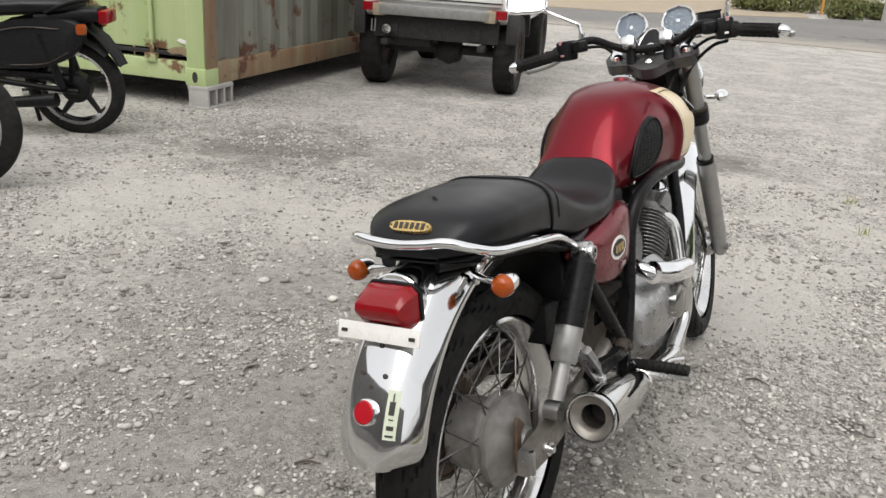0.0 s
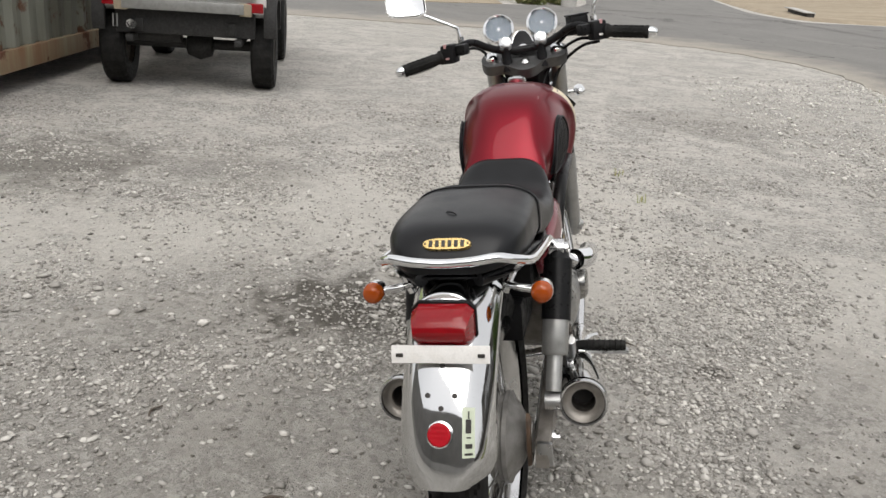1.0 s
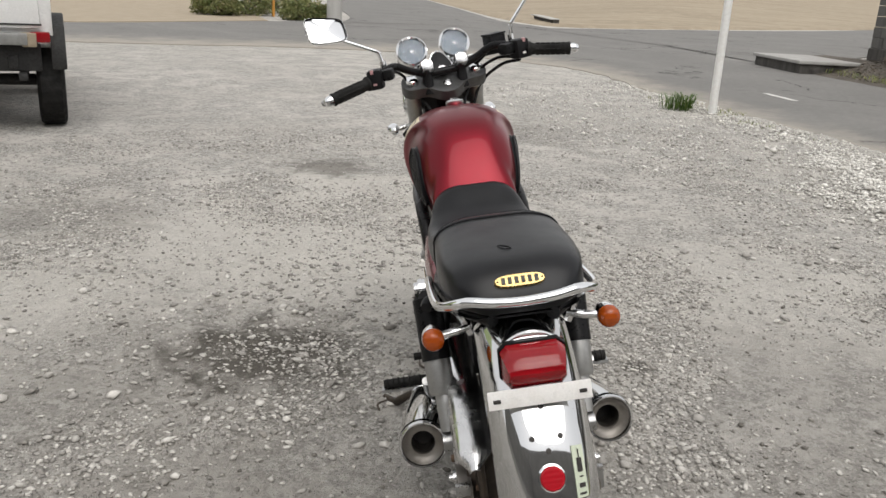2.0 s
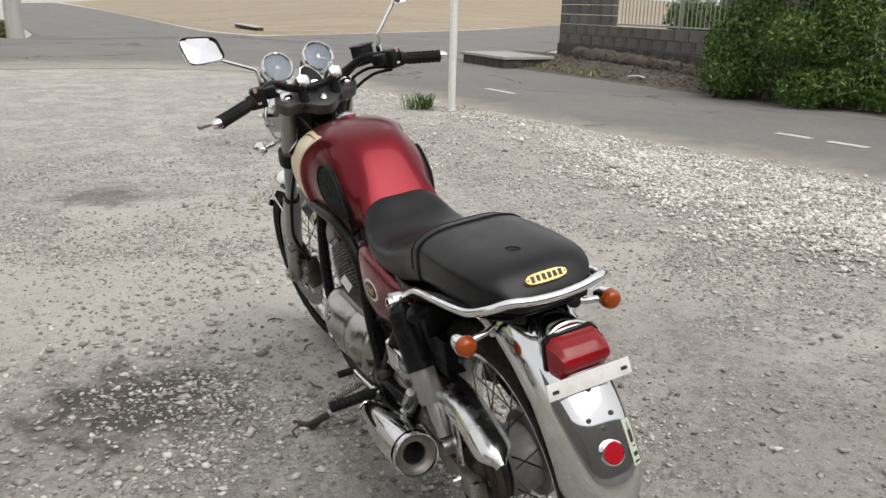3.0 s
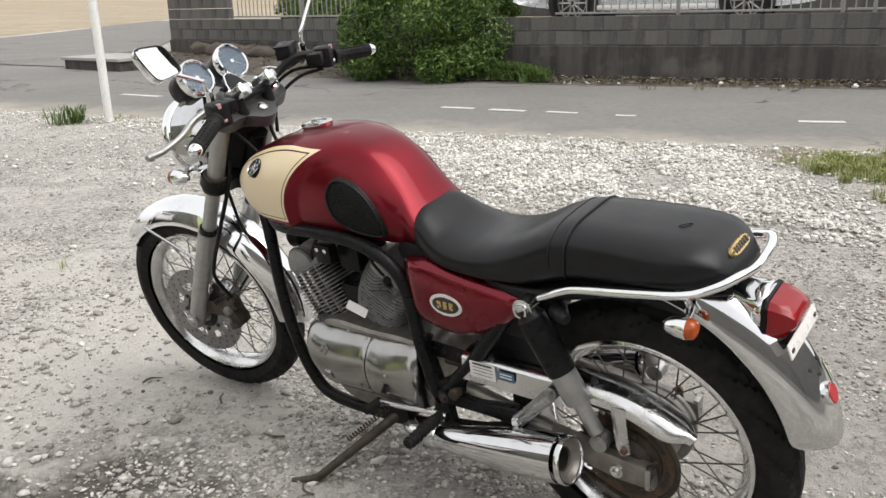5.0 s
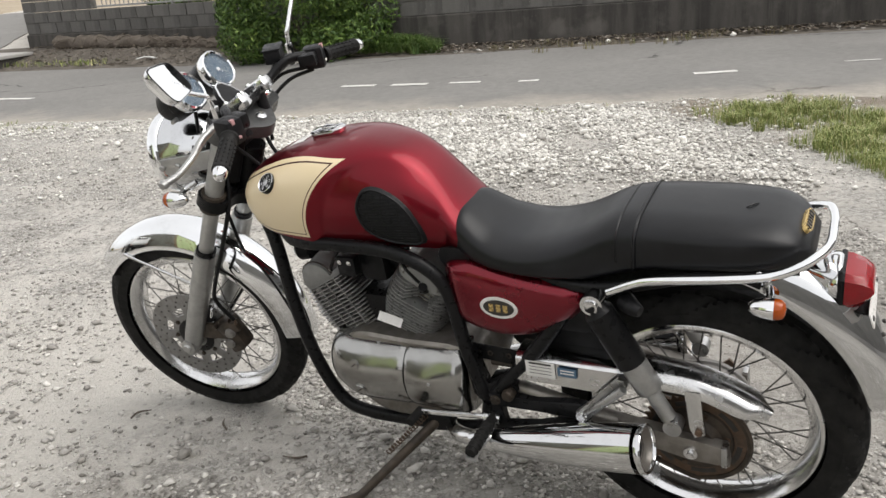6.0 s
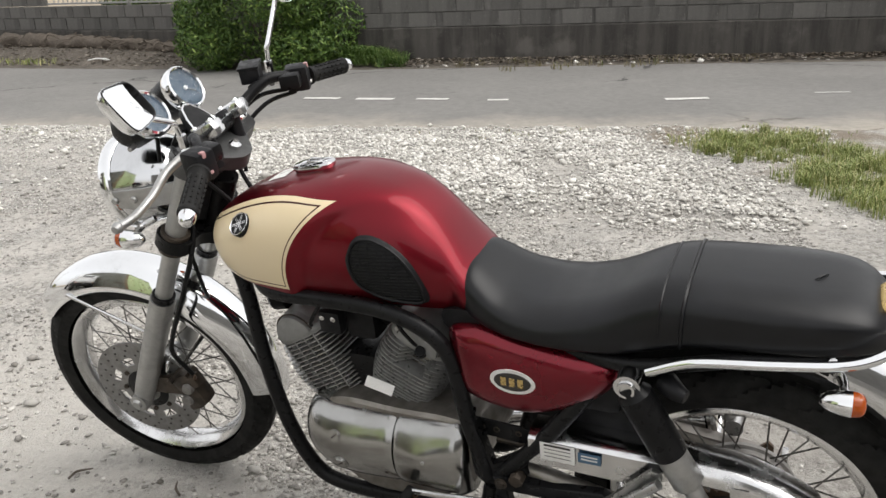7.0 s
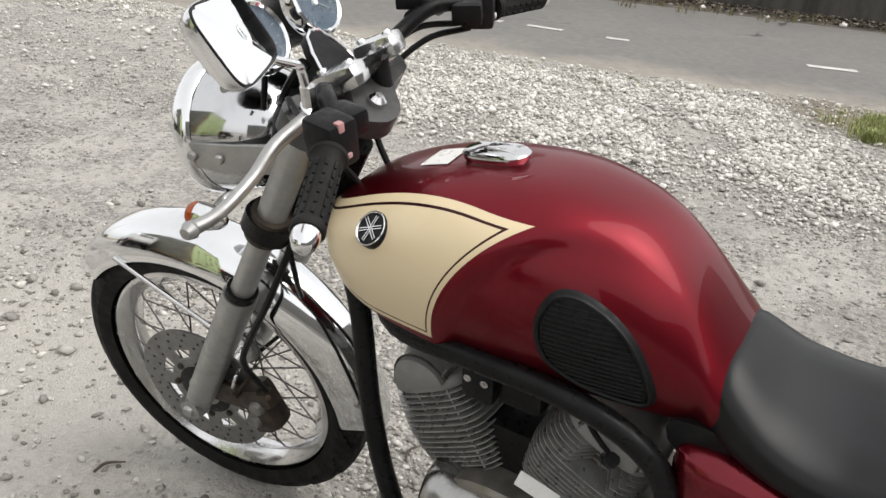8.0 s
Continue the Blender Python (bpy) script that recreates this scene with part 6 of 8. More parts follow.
coil = [stand_top.lerp(stand_foot, 0.06 + 0.5 * i / 80) + Vector((0.0, 0.016, 0.024)) + Vector((0.0, math.cos(i * 1.2), math.sin(i * 1.2))) * 0.0065 for i in range(81)]
on_bike("spring", tube(coil, 0.0017, 5, straight=True), M_RUSTY, "", stand)
on_bike("stand_bracket", plate([(0.66, 0.17), (0.66, 0.23), (0.58, 0.235), (0.565, 0.19)], -0.09, -0.118, 0.004), M_BLACK, "", stand)
on_bike("helmet_lock", tube([(-0.125, 0.12, 0.625), (-0.148, 0.1, 0.628), (-0.155, 0.085, 0.626)], [0.02, 0.016, 0.011], 14, 4), M_PLASTIC, "black helmet lock with bright key slot")

# --- fork, front brake, front mudguard ---


def fork_point(x, up, ahead=0.0):
    """A place on the fork legs: metres up them from the axle."""
    return Vector((x, 1.398, 0.316)) + FORK_UP * up + FORK_AHEAD * ahead


for f in (-1, 1):
    leg = on_fork("fork_leg", tube([fork_point(f * 0.098, -0.035), fork_point(f * 0.098, -0.02), fork_point(f * 0.098, 0.05), fork_point(f * 0.098, 0.2), fork_point(f * 0.098, 0.325), fork_point(f * 0.098, 0.345)], [0.019, 0.023, 0.0265, 0.0275, 0.0285, 0.0285], 24, straight=True), M_FORK, "grey aluminium fork slider")
    on_fork("dust_seal", tube([fork_point(f * 0.098, 0.34), fork_point(f * 0.098, 0.358)], 0.0255, 20, straight=True), M_BLACK, "", leg)
    on_fork("fork_tube", tube([fork_point(f * 0.098, 0.35), fork_point(f * 0.098, 0.735)], 0.0195, 20, straight=True), M_FORK, "", leg)
    on_fork("fork_shroud", tube([fork_point(f * 0.098, 0.54), fork_point(f * 0.098, 0.70)], 0.0225, 20, straight=True), M_FORK, "", leg)
    on_fork("fork_cap", tube([fork_point(f * 0.098, 0.735), fork_point(f * 0.098, 0.748), fork_point(f * 0.098, 0.753)], [0.02, 0.018, 0.011], 16, straight=True), M_CHROME, "", leg)
    on_fork("axle_clamp", turned(lathe([(0, 0.012), (0.01, 0.012), (0.013, 0.006), (0.021, 0.004), (0.021, -0.03)], 16), Matrix.Translation(fork_point(f * 0.122, 0.0)) @ Matrix.Rotation(0 if f > 0 else math.pi, 4, "Z")), M_FORK, "", leg)
for up, w in ((0.52, "lower_yoke"), (0.718, "upper_yoke")):
    pts = [(-0.13, 0.0), (-0.115, 0.034), (-0.08, 0.034), (-0.03, 0.008), (0.03, 0.008), (0.08, 0.034), (0.115, 0.034), (0.13, 0.0), (0.112, -0.036), (0.06, -0.042), (0.02, -0.075), (-0.02, -0.075), (-0.06, -0.042), (-0.112, -0.036)]
    out = rounded(pts, 3)
    bm = loft([[fork_point(x, up + h, a) for x, a in out] for h in (-0.016, 0.016)])
    bmesh.ops.bevel(bm, geom=[e for e in bm.edges if len(e.link_faces) == 2 and e.calc_face_angle(0) > 1.0], offset=0.003, segments=2, affect="EDGES")
    on_fork(w, bm, M_BLACK if up < 0.6 else M_YOKE, "black cast fork yoke" if up < 0.6 else "grey cast upper fork yoke")
    if up < 0.6:
        for f in (-1, 1):
            on_fork("clamp_band", tube([fork_point(f * 0.098, up - 0.025), fork_point(f * 0.098, up + 0.025)], 0.0305, 20, straight=True), M_GRIME)
on_fork("stem_nut", tube([fork_point(0, 0.73, -0.045), fork_point(0, 0.742, -0.045), fork_point(0, 0.748, -0.045)], [0.014, 0.013, 0.006], 12, straight=True), M_CHROME_OLD)

DISC = lathe([(0.096, -0.0022), (0.141, -0.0022), (0.141, 0.0022), (0.096, 0.0022)], 72, True)
on_fork("brake_disc", turned(DISC, Matrix.Translation(FRONT + Vector((-0.068, 0, 0)))), M_DISC, "drilled steel brake disc", front_wheel)
for i in range(60):
    a = 2 * math.pi * i / 60
    r = 0.104 + 0.0145 * (i % 3)
    on_fork("drill_hole", turned(lathe([(0, -0.0006), (0.0032, -0.0006), (0.0032, 0.001)], 8), Matrix.Translation(FRONT + Vector((-0.0703, r * math.cos(a), r * math.sin(a))))), M_INK, "", front_wheel)
on_fork("disc_carrier", turned(lathe([(0.02, -0.075), (0.045, -0.074), (0.06, -0.07), (0.06, -0.064), (0.03, -0.055)], 32), Matrix.Translation(FRONT)), M_BLACK, "", front_wheel)
on_fork("disc_spider", turned(lathe([(0.055, -0.003), (0.074, -0.003), (0.074, 0.003), (0.055, 0.003)], 48, True), Matrix.Translation(FRONT + Vector((-0.068, 0, 0)))), M_DISC, "", front_wheel)
for i in range(8):
    a = math.pi / 4 * i
    on_fork("spider_arm", turned(box(0, 0.085, 0, 0.0046, 0.03, 0.03, 0.001), Matrix.Translation(FRONT + Vector((-0.068, 0, 0))) @ Matrix.Rotation(a, 4, "X")), M_DISC, "", front_wheel)
    on_fork("disc_bolt", turned(lathe([(0, -0.008), (0.006, -0.007), (0.007, -0.002)], 10), Matrix.Translation(FRONT + Vector((-0.068, 0.064 * math.cos(a), 0.064 * math.sin(a))))), M_GRIME, "", front_wheel)
cal = FRONT + Vector((-0.085, -0.15, 0.035))
tilt = Matrix.Rotation(radians(-22), 4, "X")
caliper = on_fork("brake_caliper", joined(box(cal.x, cal.y, cal.z, 0.05, 0.056, 0.1, 0.016, tilt), box(cal.x + 0.012, cal.y + 0.034, cal.z + 0.004, 0.02, 0.085, 0.056, 0.009, tilt),
                                          box(cal.x - 0.01, cal.y - 0.018, cal.z + 0.03, 0.03, 0.03, 0.034, 0.01, tilt), box(cal.x - 0.006, cal.y - 0.004, cal.z - 0.046, 0.03, 0.042, 0.02, 0.008, tilt)), M_GRIME, "dirty cast brake caliper")
on_fork("bleed_nipple", tube([cal + Vector((-0.02, -0.03, 0.045)), cal + Vector((-0.028, -0.04, 0.062))], [0.005, 0.0025], 8, straight=True), M_RUSTY, "", caliper)
on_fork("slide_pin", tube([cal + Vector((0.02, 0.035, 0.035)), cal + Vector((-0.035, 0.035, 0.035))], 0.007, 10, straight=True), M_GRIME, "", caliper)
for dy, dz, r in ((-0.004, 0.014, 0.015), (0.008, -0.022, 0.015)):
    on_fork("piston_cap", turned(lathe([(0, 0.008), (r * 0.8, 0.007), (r, 0.0), (r, -0.02)], 20), Matrix.Translation(cal + Vector((-0.026, dy, dz))) @ Matrix.Rotation(math.pi, 4, "Z")), M_HUB, "", caliper)
on_fork("caliper_bracket", box(-0.09, 1.325, 0.355, 0.012, 0.12, 0.05, 0.004), M_GRIME, "", caliper)
on_fork("brake_hose", tube([cal + Vector((-0.01, -0.02, 0.05)), cal + Vector((-0.035, -0.01, 0.13)), fork_point(-0.125, 0.28, -0.05), fork_point(-0.12, 0.42, -0.052), fork_point(-0.08, 0.55, -0.03), fork_point(0.02, 0.64, 0.06), Vector((0.09, 1.06, 0.97)), Vector((0.132, 1.02, 1.008))], 0.0058, 8), M_BLACK, "black brake hose")
on_fork("speedometer_cable", tube([FRONT + Vector((0.06, -0.02, -0.02)), fork_point(0.05, 0.2, -0.07), fork_point(-0.055, 0.4, -0.06), fork_point(-0.05, 0.6, 0.06), fork_point(-0.05, 0.72, 0.1)], 0.0045, 8), M_BLACK, "black speedometer cable")
on_fork("hose_clip", tube([fork_point(-0.12, 0.2, -0.052), fork_point(-0.145, 0.21, -0.06), fork_point(-0.145, 0.18, -0.062), fork_point(-0.12, 0.17, -0.052)], 0.0028, 6), M_CHROME_OLD)

front_guard = on_fork("front_mudguard", mudguard(FRONT, 0.35, 0.064, 0.05, 39, 184, 70, lambda t: 1 - 0.1 * (2 * t - 1) ** 4 - 0.4 * max(0.0, (abs(2 * t - 1) - 0.93) / 0.07) ** 2.2, 2.9), M_CHROME, "chrome front mudguard", smooth=60)
for f in (-1, 1):
    on_fork("guard_stay", tube([FRONT + Vector((f * 0.066, 0.303 * math.cos(radians(64)), 0.303 * math.sin(radians(64)))), fork_point(f * 0.085, 0.2, 0.018)], 0.0045, 8, straight=True), M_CHROME_OLD, "", front_guard)

on_fork("cable_cover", loft([[fork_point(x * 0.066, u, a) for x, a in ((-1, 0.05), (-0.4, 0.065), (0.4, 0.065), (1, 0.05), (1, 0.0), (0.5, -0.03), (-0.5, -0.03), (-1, 0.0))] for u in (0.55, 0.6, 0.66, 0.7)]), M_PLASTIC, "black cover behind the headlamp")

# --- headlamp, gauges, bars ---
HL = Vector((0, 1.226, 0.872))
m = along(HL, HL + Vector((0, 1, -0.12)))
headlamp = on_fork("headlamp", turned(lathe([(0.0, -0.102), (0.03, -0.1), (0.056, -0.091), (0.076, -0.07), (0.09, -0.035), (0.097, 0.005), (0.1, 0.045)], 64), m), M_CHROME_DARK, "round chrome headlamp shell")
on_fork("lamp_ring", turned(lathe([(0.1, 0.034), (0.104, 0.038), (0.106, 0.052), (0.102, 0.064), (0.094, 0.068), (0.092, 0.06)], 48), m), M_CHROME, "", headlamp)
on_fork("lens", turned(lathe([(0.094, 0.062), (0.07, 0.076), (0.035, 0.083), (0.0, 0.085)], 48), m), lens_glass("headlamp_lens", (0.75, 0.78, 0.8), 0.08), "ribbed clear lens", headlamp)
for f in (-1, 1):
    on_fork("headlamp_bracket", turned(plate([(1.285, 0.876), (1.275, 0.886), (1.19, 0.896), (1.1, 0.914), (1.09, 0.885), (1.13, 0.862), (1.22, 0.846), (1.27, 0.85)], f * 0.096, f * 0.101, 0.002), Matrix()), M_FORK, "silver headlamp bracket plate", headlamp)
    for y, z in ((1.262, 0.867), (1.215, 0.871)):
        on_fork("bracket_bolt", turned(lathe([(0, 0.005), (0.006, 0.0045), (0.008, 0.002), (0.008, -0.003)], 14), Matrix.Translation((f * 0.102, y, z)) @ Matrix.Rotation(0 if f > 0 else math.pi, 4, "Z")), M_FORK, "", headlamp)
indicator((-0.16, 1.215, 0.813), -1, 1, "turn_signal", on_fork, (-0.1, 1.18, 0.828))
indicator((0.16, 1.215, 0.813), 1, 1, "turn_signal", on_fork, (0.1, 1.18, 0.828))

for f in (-1, 1):
    c = Vector((f * 0.067, 1.137, 1.045))
    n = Vector((0, -0.866, 0.5)).normalized()
    m = along(c, c + n)
    gauge = on_fork("gauge", turned(lathe([(0.0, -0.088), (0.028, -0.086), (0.04, -0.07), (0.0435, -0.03), (0.0435, 0.0), (0.0, -0.001)], 40), m), M_BLACK, "chrome-rimmed round gauge in a black cup")
    on_fork("bezel", turned(lathe([(0.0435, -0.022), (0.0465, -0.018), (0.0485, -0.004), (0.0475, 0.006), (0.044, 0.009), (0.0405, 0.006), (0.04, 0.0)], 48), m), M_CHROME, "chrome bezel", gauge)
    on_fork("dial", turned(lathe([(0.0, 0.0005), (0.04, 0.0005), (0.041, -0.001)], 40), m), M_DIAL, "grey-blue dial", gauge)
    for i in range(11):
        a = radians(-135 + 27 * i)
        on_fork("dial_mark", turned(box(0.0012, 0, 0.034, 0.0006, 0.0012, 0.005), m @ Matrix.Rotation(a, 4, "X")), M_RAIL, "", gauge)
    on_fork("needle", turned(box(0.0022, 0, 0.012, 0.0008, 0.0016, 0.03), m @ Matrix.Rotation(radians(-130), 4, "X")), M_RAIL, "", gauge)
    on_fork("needle_hub", turned(lathe([(0, 0.004), (0.0045, 0.0035), (0.005, 0.0005)], 14), m), M_WHITE, "", gauge)
    glass = on_fork("gauge_glass", turned(lathe([(0.0, 0.0062), (0.025, 0.0058), (0.0405, 0.0048), (0.0405, 0.0036), (0.025, 0.0046), (0.0, 0.005)], 40), m), M_GLASS, "", gauge)
    glass.visible_shadow = False
    on_fork("trip_knob", turned(lathe([(0, 0.018), (0.005, 0.018), (0.0055, 0.0)], 12), Matrix.Translation(c + Vector((f * 0.04, 0.025, -0.05))) @ Matrix.Rotation(0 if f > 0 else math.pi, 4, "Z")), M_ALLOY, "", gauge)
panel = rounded([(-0.034, -0.012), (-0.014, 0.032), (0.014, 0.032), (0.034, -0.012), (0.028, -0.034), (-0.028, -0.034)], 2)
pm = along((0, 1.082, 1.003), Vector((0, 1.082, 1.003)) + Vector((0, -0.75, 0.66)))
console = on_fork("warning_lamp_panel", turned(plate([(-x, a) for x, a in panel], -0.012, 0.004, 0.002), pm), M_PLASTIC, "black warning lamp panel with chrome edging")
on_fork("edging", turned(tube([(0.004, -x, a) for x, a in panel] + [(0.004, -panel[0][0], panel[0][1])], 0.0022, 6, 1, True), pm), M_CHROME, "", console)
on_fork("ignition_lock", tube([(0, 1.062, 0.972), (0, 1.047, 0.987)], 0.013, 16, straight=True), M_CHROME_OLD, "", console)

BAR = [(-0.35, 0.902, 0.983), (-0.3, 0.918, 0.99), (-0.23, 0.942, 1.003), (-0.185, 0.965, 1.022), (-0.145, 0.996, 1.026), (-0.1, 1.024, 1.002), (-0.05, 1.034, 0.984)]
bars = on_fork("handlebar", tube(BAR + [(0, 1.034, 0.982)] + [(-x, y, z) for x, y, z in reversed(BAR)], 0.0112, 14), M_BLACK, "black tubular handlebar")
for f in (-1, 1):
    a, b = Vector((f * 0.348, 0.9025, 0.9832)), Vector((f * 0.232, 0.9413, 1.0026))
    m = along(a, b)
    grip = on_fork("grip", turned(lathe([(0.0, 0.0), (0.0165, 0.0), (0.0185, 0.003), (0.0185, 0.008), (0.0162, 0.012), (0.0158, 0.05), (0.0162, 0.105), (0.019, 0.112), (0.021, 0.114), (0.021, 0.12), (0.0, 0.12)], 24), m), M_RUBBER, "black ribbed rubber grip")
    for i in range(6):
        for k in range(10):
            t = 2 * math.pi * k / 10
            on_fork("grip_rib", turned(box(0.02 + 0.0145 * i, 0.0162 * math.cos(t), 0.0162 * math.sin(t), 0.011, 0.0035, 0.0035, 0.0006, Matrix.Rotation(t, 4, "X")), m), M_RUBBER, "", grip)
    on_fork("bar_end", turned(lathe([(0.0, -0.024), (0.006, -0.0235), (0.011, -0.019), (0.0145, -0.01), (0.015, -0.001), (0.0, 0.0)], 24), m), M_CHROME, "chrome bar end weight", grip)
    s = Vector((f * 0.212, 0.951, 1.01))
    ms = Matrix.Translation(s) @ Matrix.Rotation(f * radians(18), 4, "Z")
    switch = on_fork("switch_housing", turned(box(0, 0, -0.002, 0.042, 0.05, 0.055, 0.009), ms), M_PLASTIC, "black switch housing")
    on_fork("switch_button", turned(box(f * 0.004, -0.021, 0.021, 0.009, 0.009, 0.012, 0.002), ms), M_PINK, "faded red switch", switch)
    on_fork("switch_button", turned(box(0, -0.025, -0.014, 0.011, 0.005, 0.006, 0.0015), ms), M_PINK if f < 0 else M_WHITE, "", switch)
    on_fork("lever_perch", turned(box(f * -0.035, 0.012, 0.004, 0.032, 0.045, 0.032, 0.008), ms), M_BLACK, "", switch)
    lever = [s + Vector((f * -0.03, 0.05, -0.0)), s + Vector((f * 0.02, 0.062, -0.012)), s + Vector((f * 0.06, 0.068, -0.032)), s + Vector((f * 0.115, 0.074, -0.044)), s + Vector((f * 0.15, 0.085, -0.046))]
    if f > 0:
        lever = [s + Vector((-0.03, 0.05, -0.0)), s + Vector((0.03, 0.062, -0.016)), s + Vector((0.09, 0.062, -0.03)), s + Vector((0.135, 0.066, -0.036)), s + Vector((0.155, 0.07, -0.04))]
    lv = on_fork("clutch_lever" if f < 0 else "brake_lever", tube(lever, [0.009, 0.0085, 0.0075, 0.0072, 0.0082], 10, 5), M_FORK if f < 0 else M_ALLOY, "bare aluminium lever")
    on_fork("lever_knob", turned(lathe([(0, -0.011), (0.007, -0.009), (0.0105, 0.0), (0.007, 0.009), (0, 0.011)], 16), Matrix.Translation(lever[-1])), M_FORK if f < 0 else M_ALLOY, "", lv)
    # risers
    r = Vector((f * 0.052, 1.034, 0.984))
    riser = on_fork("bar_clamp", turned(box(0, 0, 0.002, 0.04, 0.074, 0.034, 0.014), Matrix.Translation(r + Vector((0, -0.003, 0.012))) @ Matrix.Rotation(radians(-25), 4, "X")), M_CHROME_OLD, "silver handlebar clamp")
    on_fork("clamp_base", tube([fork_point(f * 0.052, 0.71, -0.04), r + Vector((0, 0, 0.0))], [0.016, 0.014], 14, straight=True), M_PLASTIC, "", riser)
    for k in (-0.022, 0.022):
        on_fork("clamp_bolt", turned(lathe([(0, 0.004), (0.006, 0.0035), (0.0075, 0.0), (0.0075, -0.004)], 12), Matrix.Translation(r + Vector((0, -0.003, 0.012))) @ Matrix.Rotation(radians(-25), 4, "X") @ Matrix.Translation((0, k, 0.0185)) @ Matrix.Rotation(radians(-90), 4, "Y")), M_CHROME, "", riser)
# master cylinder by the right grip
mc = Matrix.Translation((0.165, 1.034, 1.033)) @ Matrix.Rotation(radians(20), 4, "Z")
reservoir = on_fork("brake_reservoir", turned(box(0, 0, 0.004, 0.055, 0.042, 0.032, 0.004), mc), M_PLASTIC, "black brake fluid reservoir")
on_fork("lid", turned(box(0, 0, 0.0225, 0.059, 0.046, 0.005, 0.0015), mc), M_PLASTIC, "", reservoir)
on_fork("cylinder_body", tube([(0.2, 1.02, 1.012), (0.13, 1.018, 1.012)], 0.013, 12, straight=True), M_BLACK, "", reservoir)
on_fork("throttle_cable", tube([(0.205, 0.975, 0.985), (0.16, 1.03, 0.985), (0.1, 1.06, 0.95), (0.05, 1.05, 0.88), (0.03, 1.01, 0.8)], 0.0048, 8), M_BLACK, "black control cable")
on_fork("throttle_cable", tube([(0.215, 0.965, 0.975), (0.17, 1.02, 0.965), (0.11, 1.06, 0.92), (0.07, 1.05, 0.85)], 0.0048, 8), M_BLACK, "black control cable")
on_fork("clutch_cable", tube([(-0.19, 1.0, 1.01), (-0.13, 1.06, 1.0), (-0.09, 1.07, 0.94), (-0.05, 1.03, 0.85), (-0.04, 0.97, 0.76)], 0.0045, 8), M_BLACK, "black control cable")
on_fork("wire_loom", tube([(-0.03, 1.1, 1.0), (-0.02, 1.15, 0.93), (0.0, 1.16, 0.86), (0.0, 1.08, 0.82)], 0.009, 8), M_BLACK)
on_fork("wire_loom", tube([(0.03, 1.1, 1.0), (0.03, 1.16, 0.94), (0.02, 1.2, 0.86)], 0.007, 8), M_BLACK)


def mirror(f, base, knee, head, normal, up, hold):
    """A rounded oblong mirror on a bent chrome stem."""
    h, n = Vector(head), Vector(normal).normalized()
    upv = Vector(up)
    upv = (upv - n * upv.dot(n)).normalized()
    side = upv.cross(n)
    outline = [(0.058 * math.copysign(abs(math.cos(t)) ** 0.42, math.cos(t)), 0.04 * math.copysign(abs(math.sin(t)) ** 0.42, math.sin(t))) for t in (2 * math.pi * i / 48 for i in range(48))]
    outline = [(x, y * (1 + 1.6 * x * f)) for x, y in outline]

    def ring(k, d):
        return [h + side * x * k + upv * y * k + n * d for x, y in outline]

    shell = on_fork("mirror", loft([ring(0.3, -0.024), ring(0.7, -0.021), ring(0.92, -0.012), ring(1.0, 0.0), ring(1.0, 0.004), ring(0.985, 0.004), ring(0.975, 0.001)]), M_CHROME, "chrome rear-view mirror on a bent stem")
    on_fork("gasket", loft([ring(0.982, 0.001), ring(0.982, 0.0052), ring(0.95, 0.0052), ring(0.95, 0.001)]), M_BLACK, "", shell)
    on_fork("mirror_glass", loft([ring(0.965, 0.0015), ring(0.94, 0.0025), ring(0.02, 0.0028)]), M_MIRROR, "bright mirror glass", shell)
    on_fork("stem", tube([base, Vector(base).lerp(Vector(knee), 0.8), knee, Vector(knee).lerp(Vector(hold), 0.15), Vector(hold) - n * 0.012], 0.0052, 10, 5), M_CHROME, "", shell)
    on_fork("stem_nut", tube([Vector(base) - Vector((0, 0, 0.012)), Vector(base) + Vector((0, 0, 0.012))], 0.009, 8, straight=True), M_CHROME_OLD, "", shell)


mirror(-1, (-0.178, 0.996, 1.037), (-0.184, 0.998, 1.074), (-0.319, 0.967, 1.162), (0.31, -0.795, 0.52), (0, 0.45, 0.89), (-0.277, 0.985, 1.135))
mirror(1, (0.212, 1.015, 1.035), (0.216, 1.012, 1.075), (0.325, 0.975, 1.19), (-0.351, -0.835, 0.426), (0, 0.45, 0.89), (0.283, 0.995, 1.16))


# ---- things round the yard ----
CLUMP = [(10.5 + 0.042 * k + 0.06 * math.sin(k * 2.3), 2.6 + 0.085 * k, 0.03 + 0.13 * math.sin(math.pi * (k + 0.5) / 16) ** 0.8, 0.17, 190) for k in range(16)]
blades("verge_grass", CLUMP + [(x - 0.13, y, z * 0.4, 0.14, 120) for x, y, z, r, n in CLUMP], 0.2, 11, "thick green grass clump under the wall", lean=1.5, width=0.005, mat=M_CLUMP)
blades("verge_weeds", [(random.Random(k).uniform(9.0, 9.9) + 0.25 * k * 0.03, -3.6 + k * 0.23, 0.03, 0.14, 22) for k in range(24)], 0.09, 12, "sparse dry weeds along the wall foot", lean=0.8, width=0.004, mat=M_DRYWEED)
blades("bank_weeds", [(12.7 + 0.1 * k, 8.1 + 0.17 * k, 0.06, 0.35, 26) for k in range(13)], 0.1, 13, "dry and green weeds on the dirt bank", lean=0.9, width=0.006)
GRASS_SPOTS = []
rg = random.Random(21)
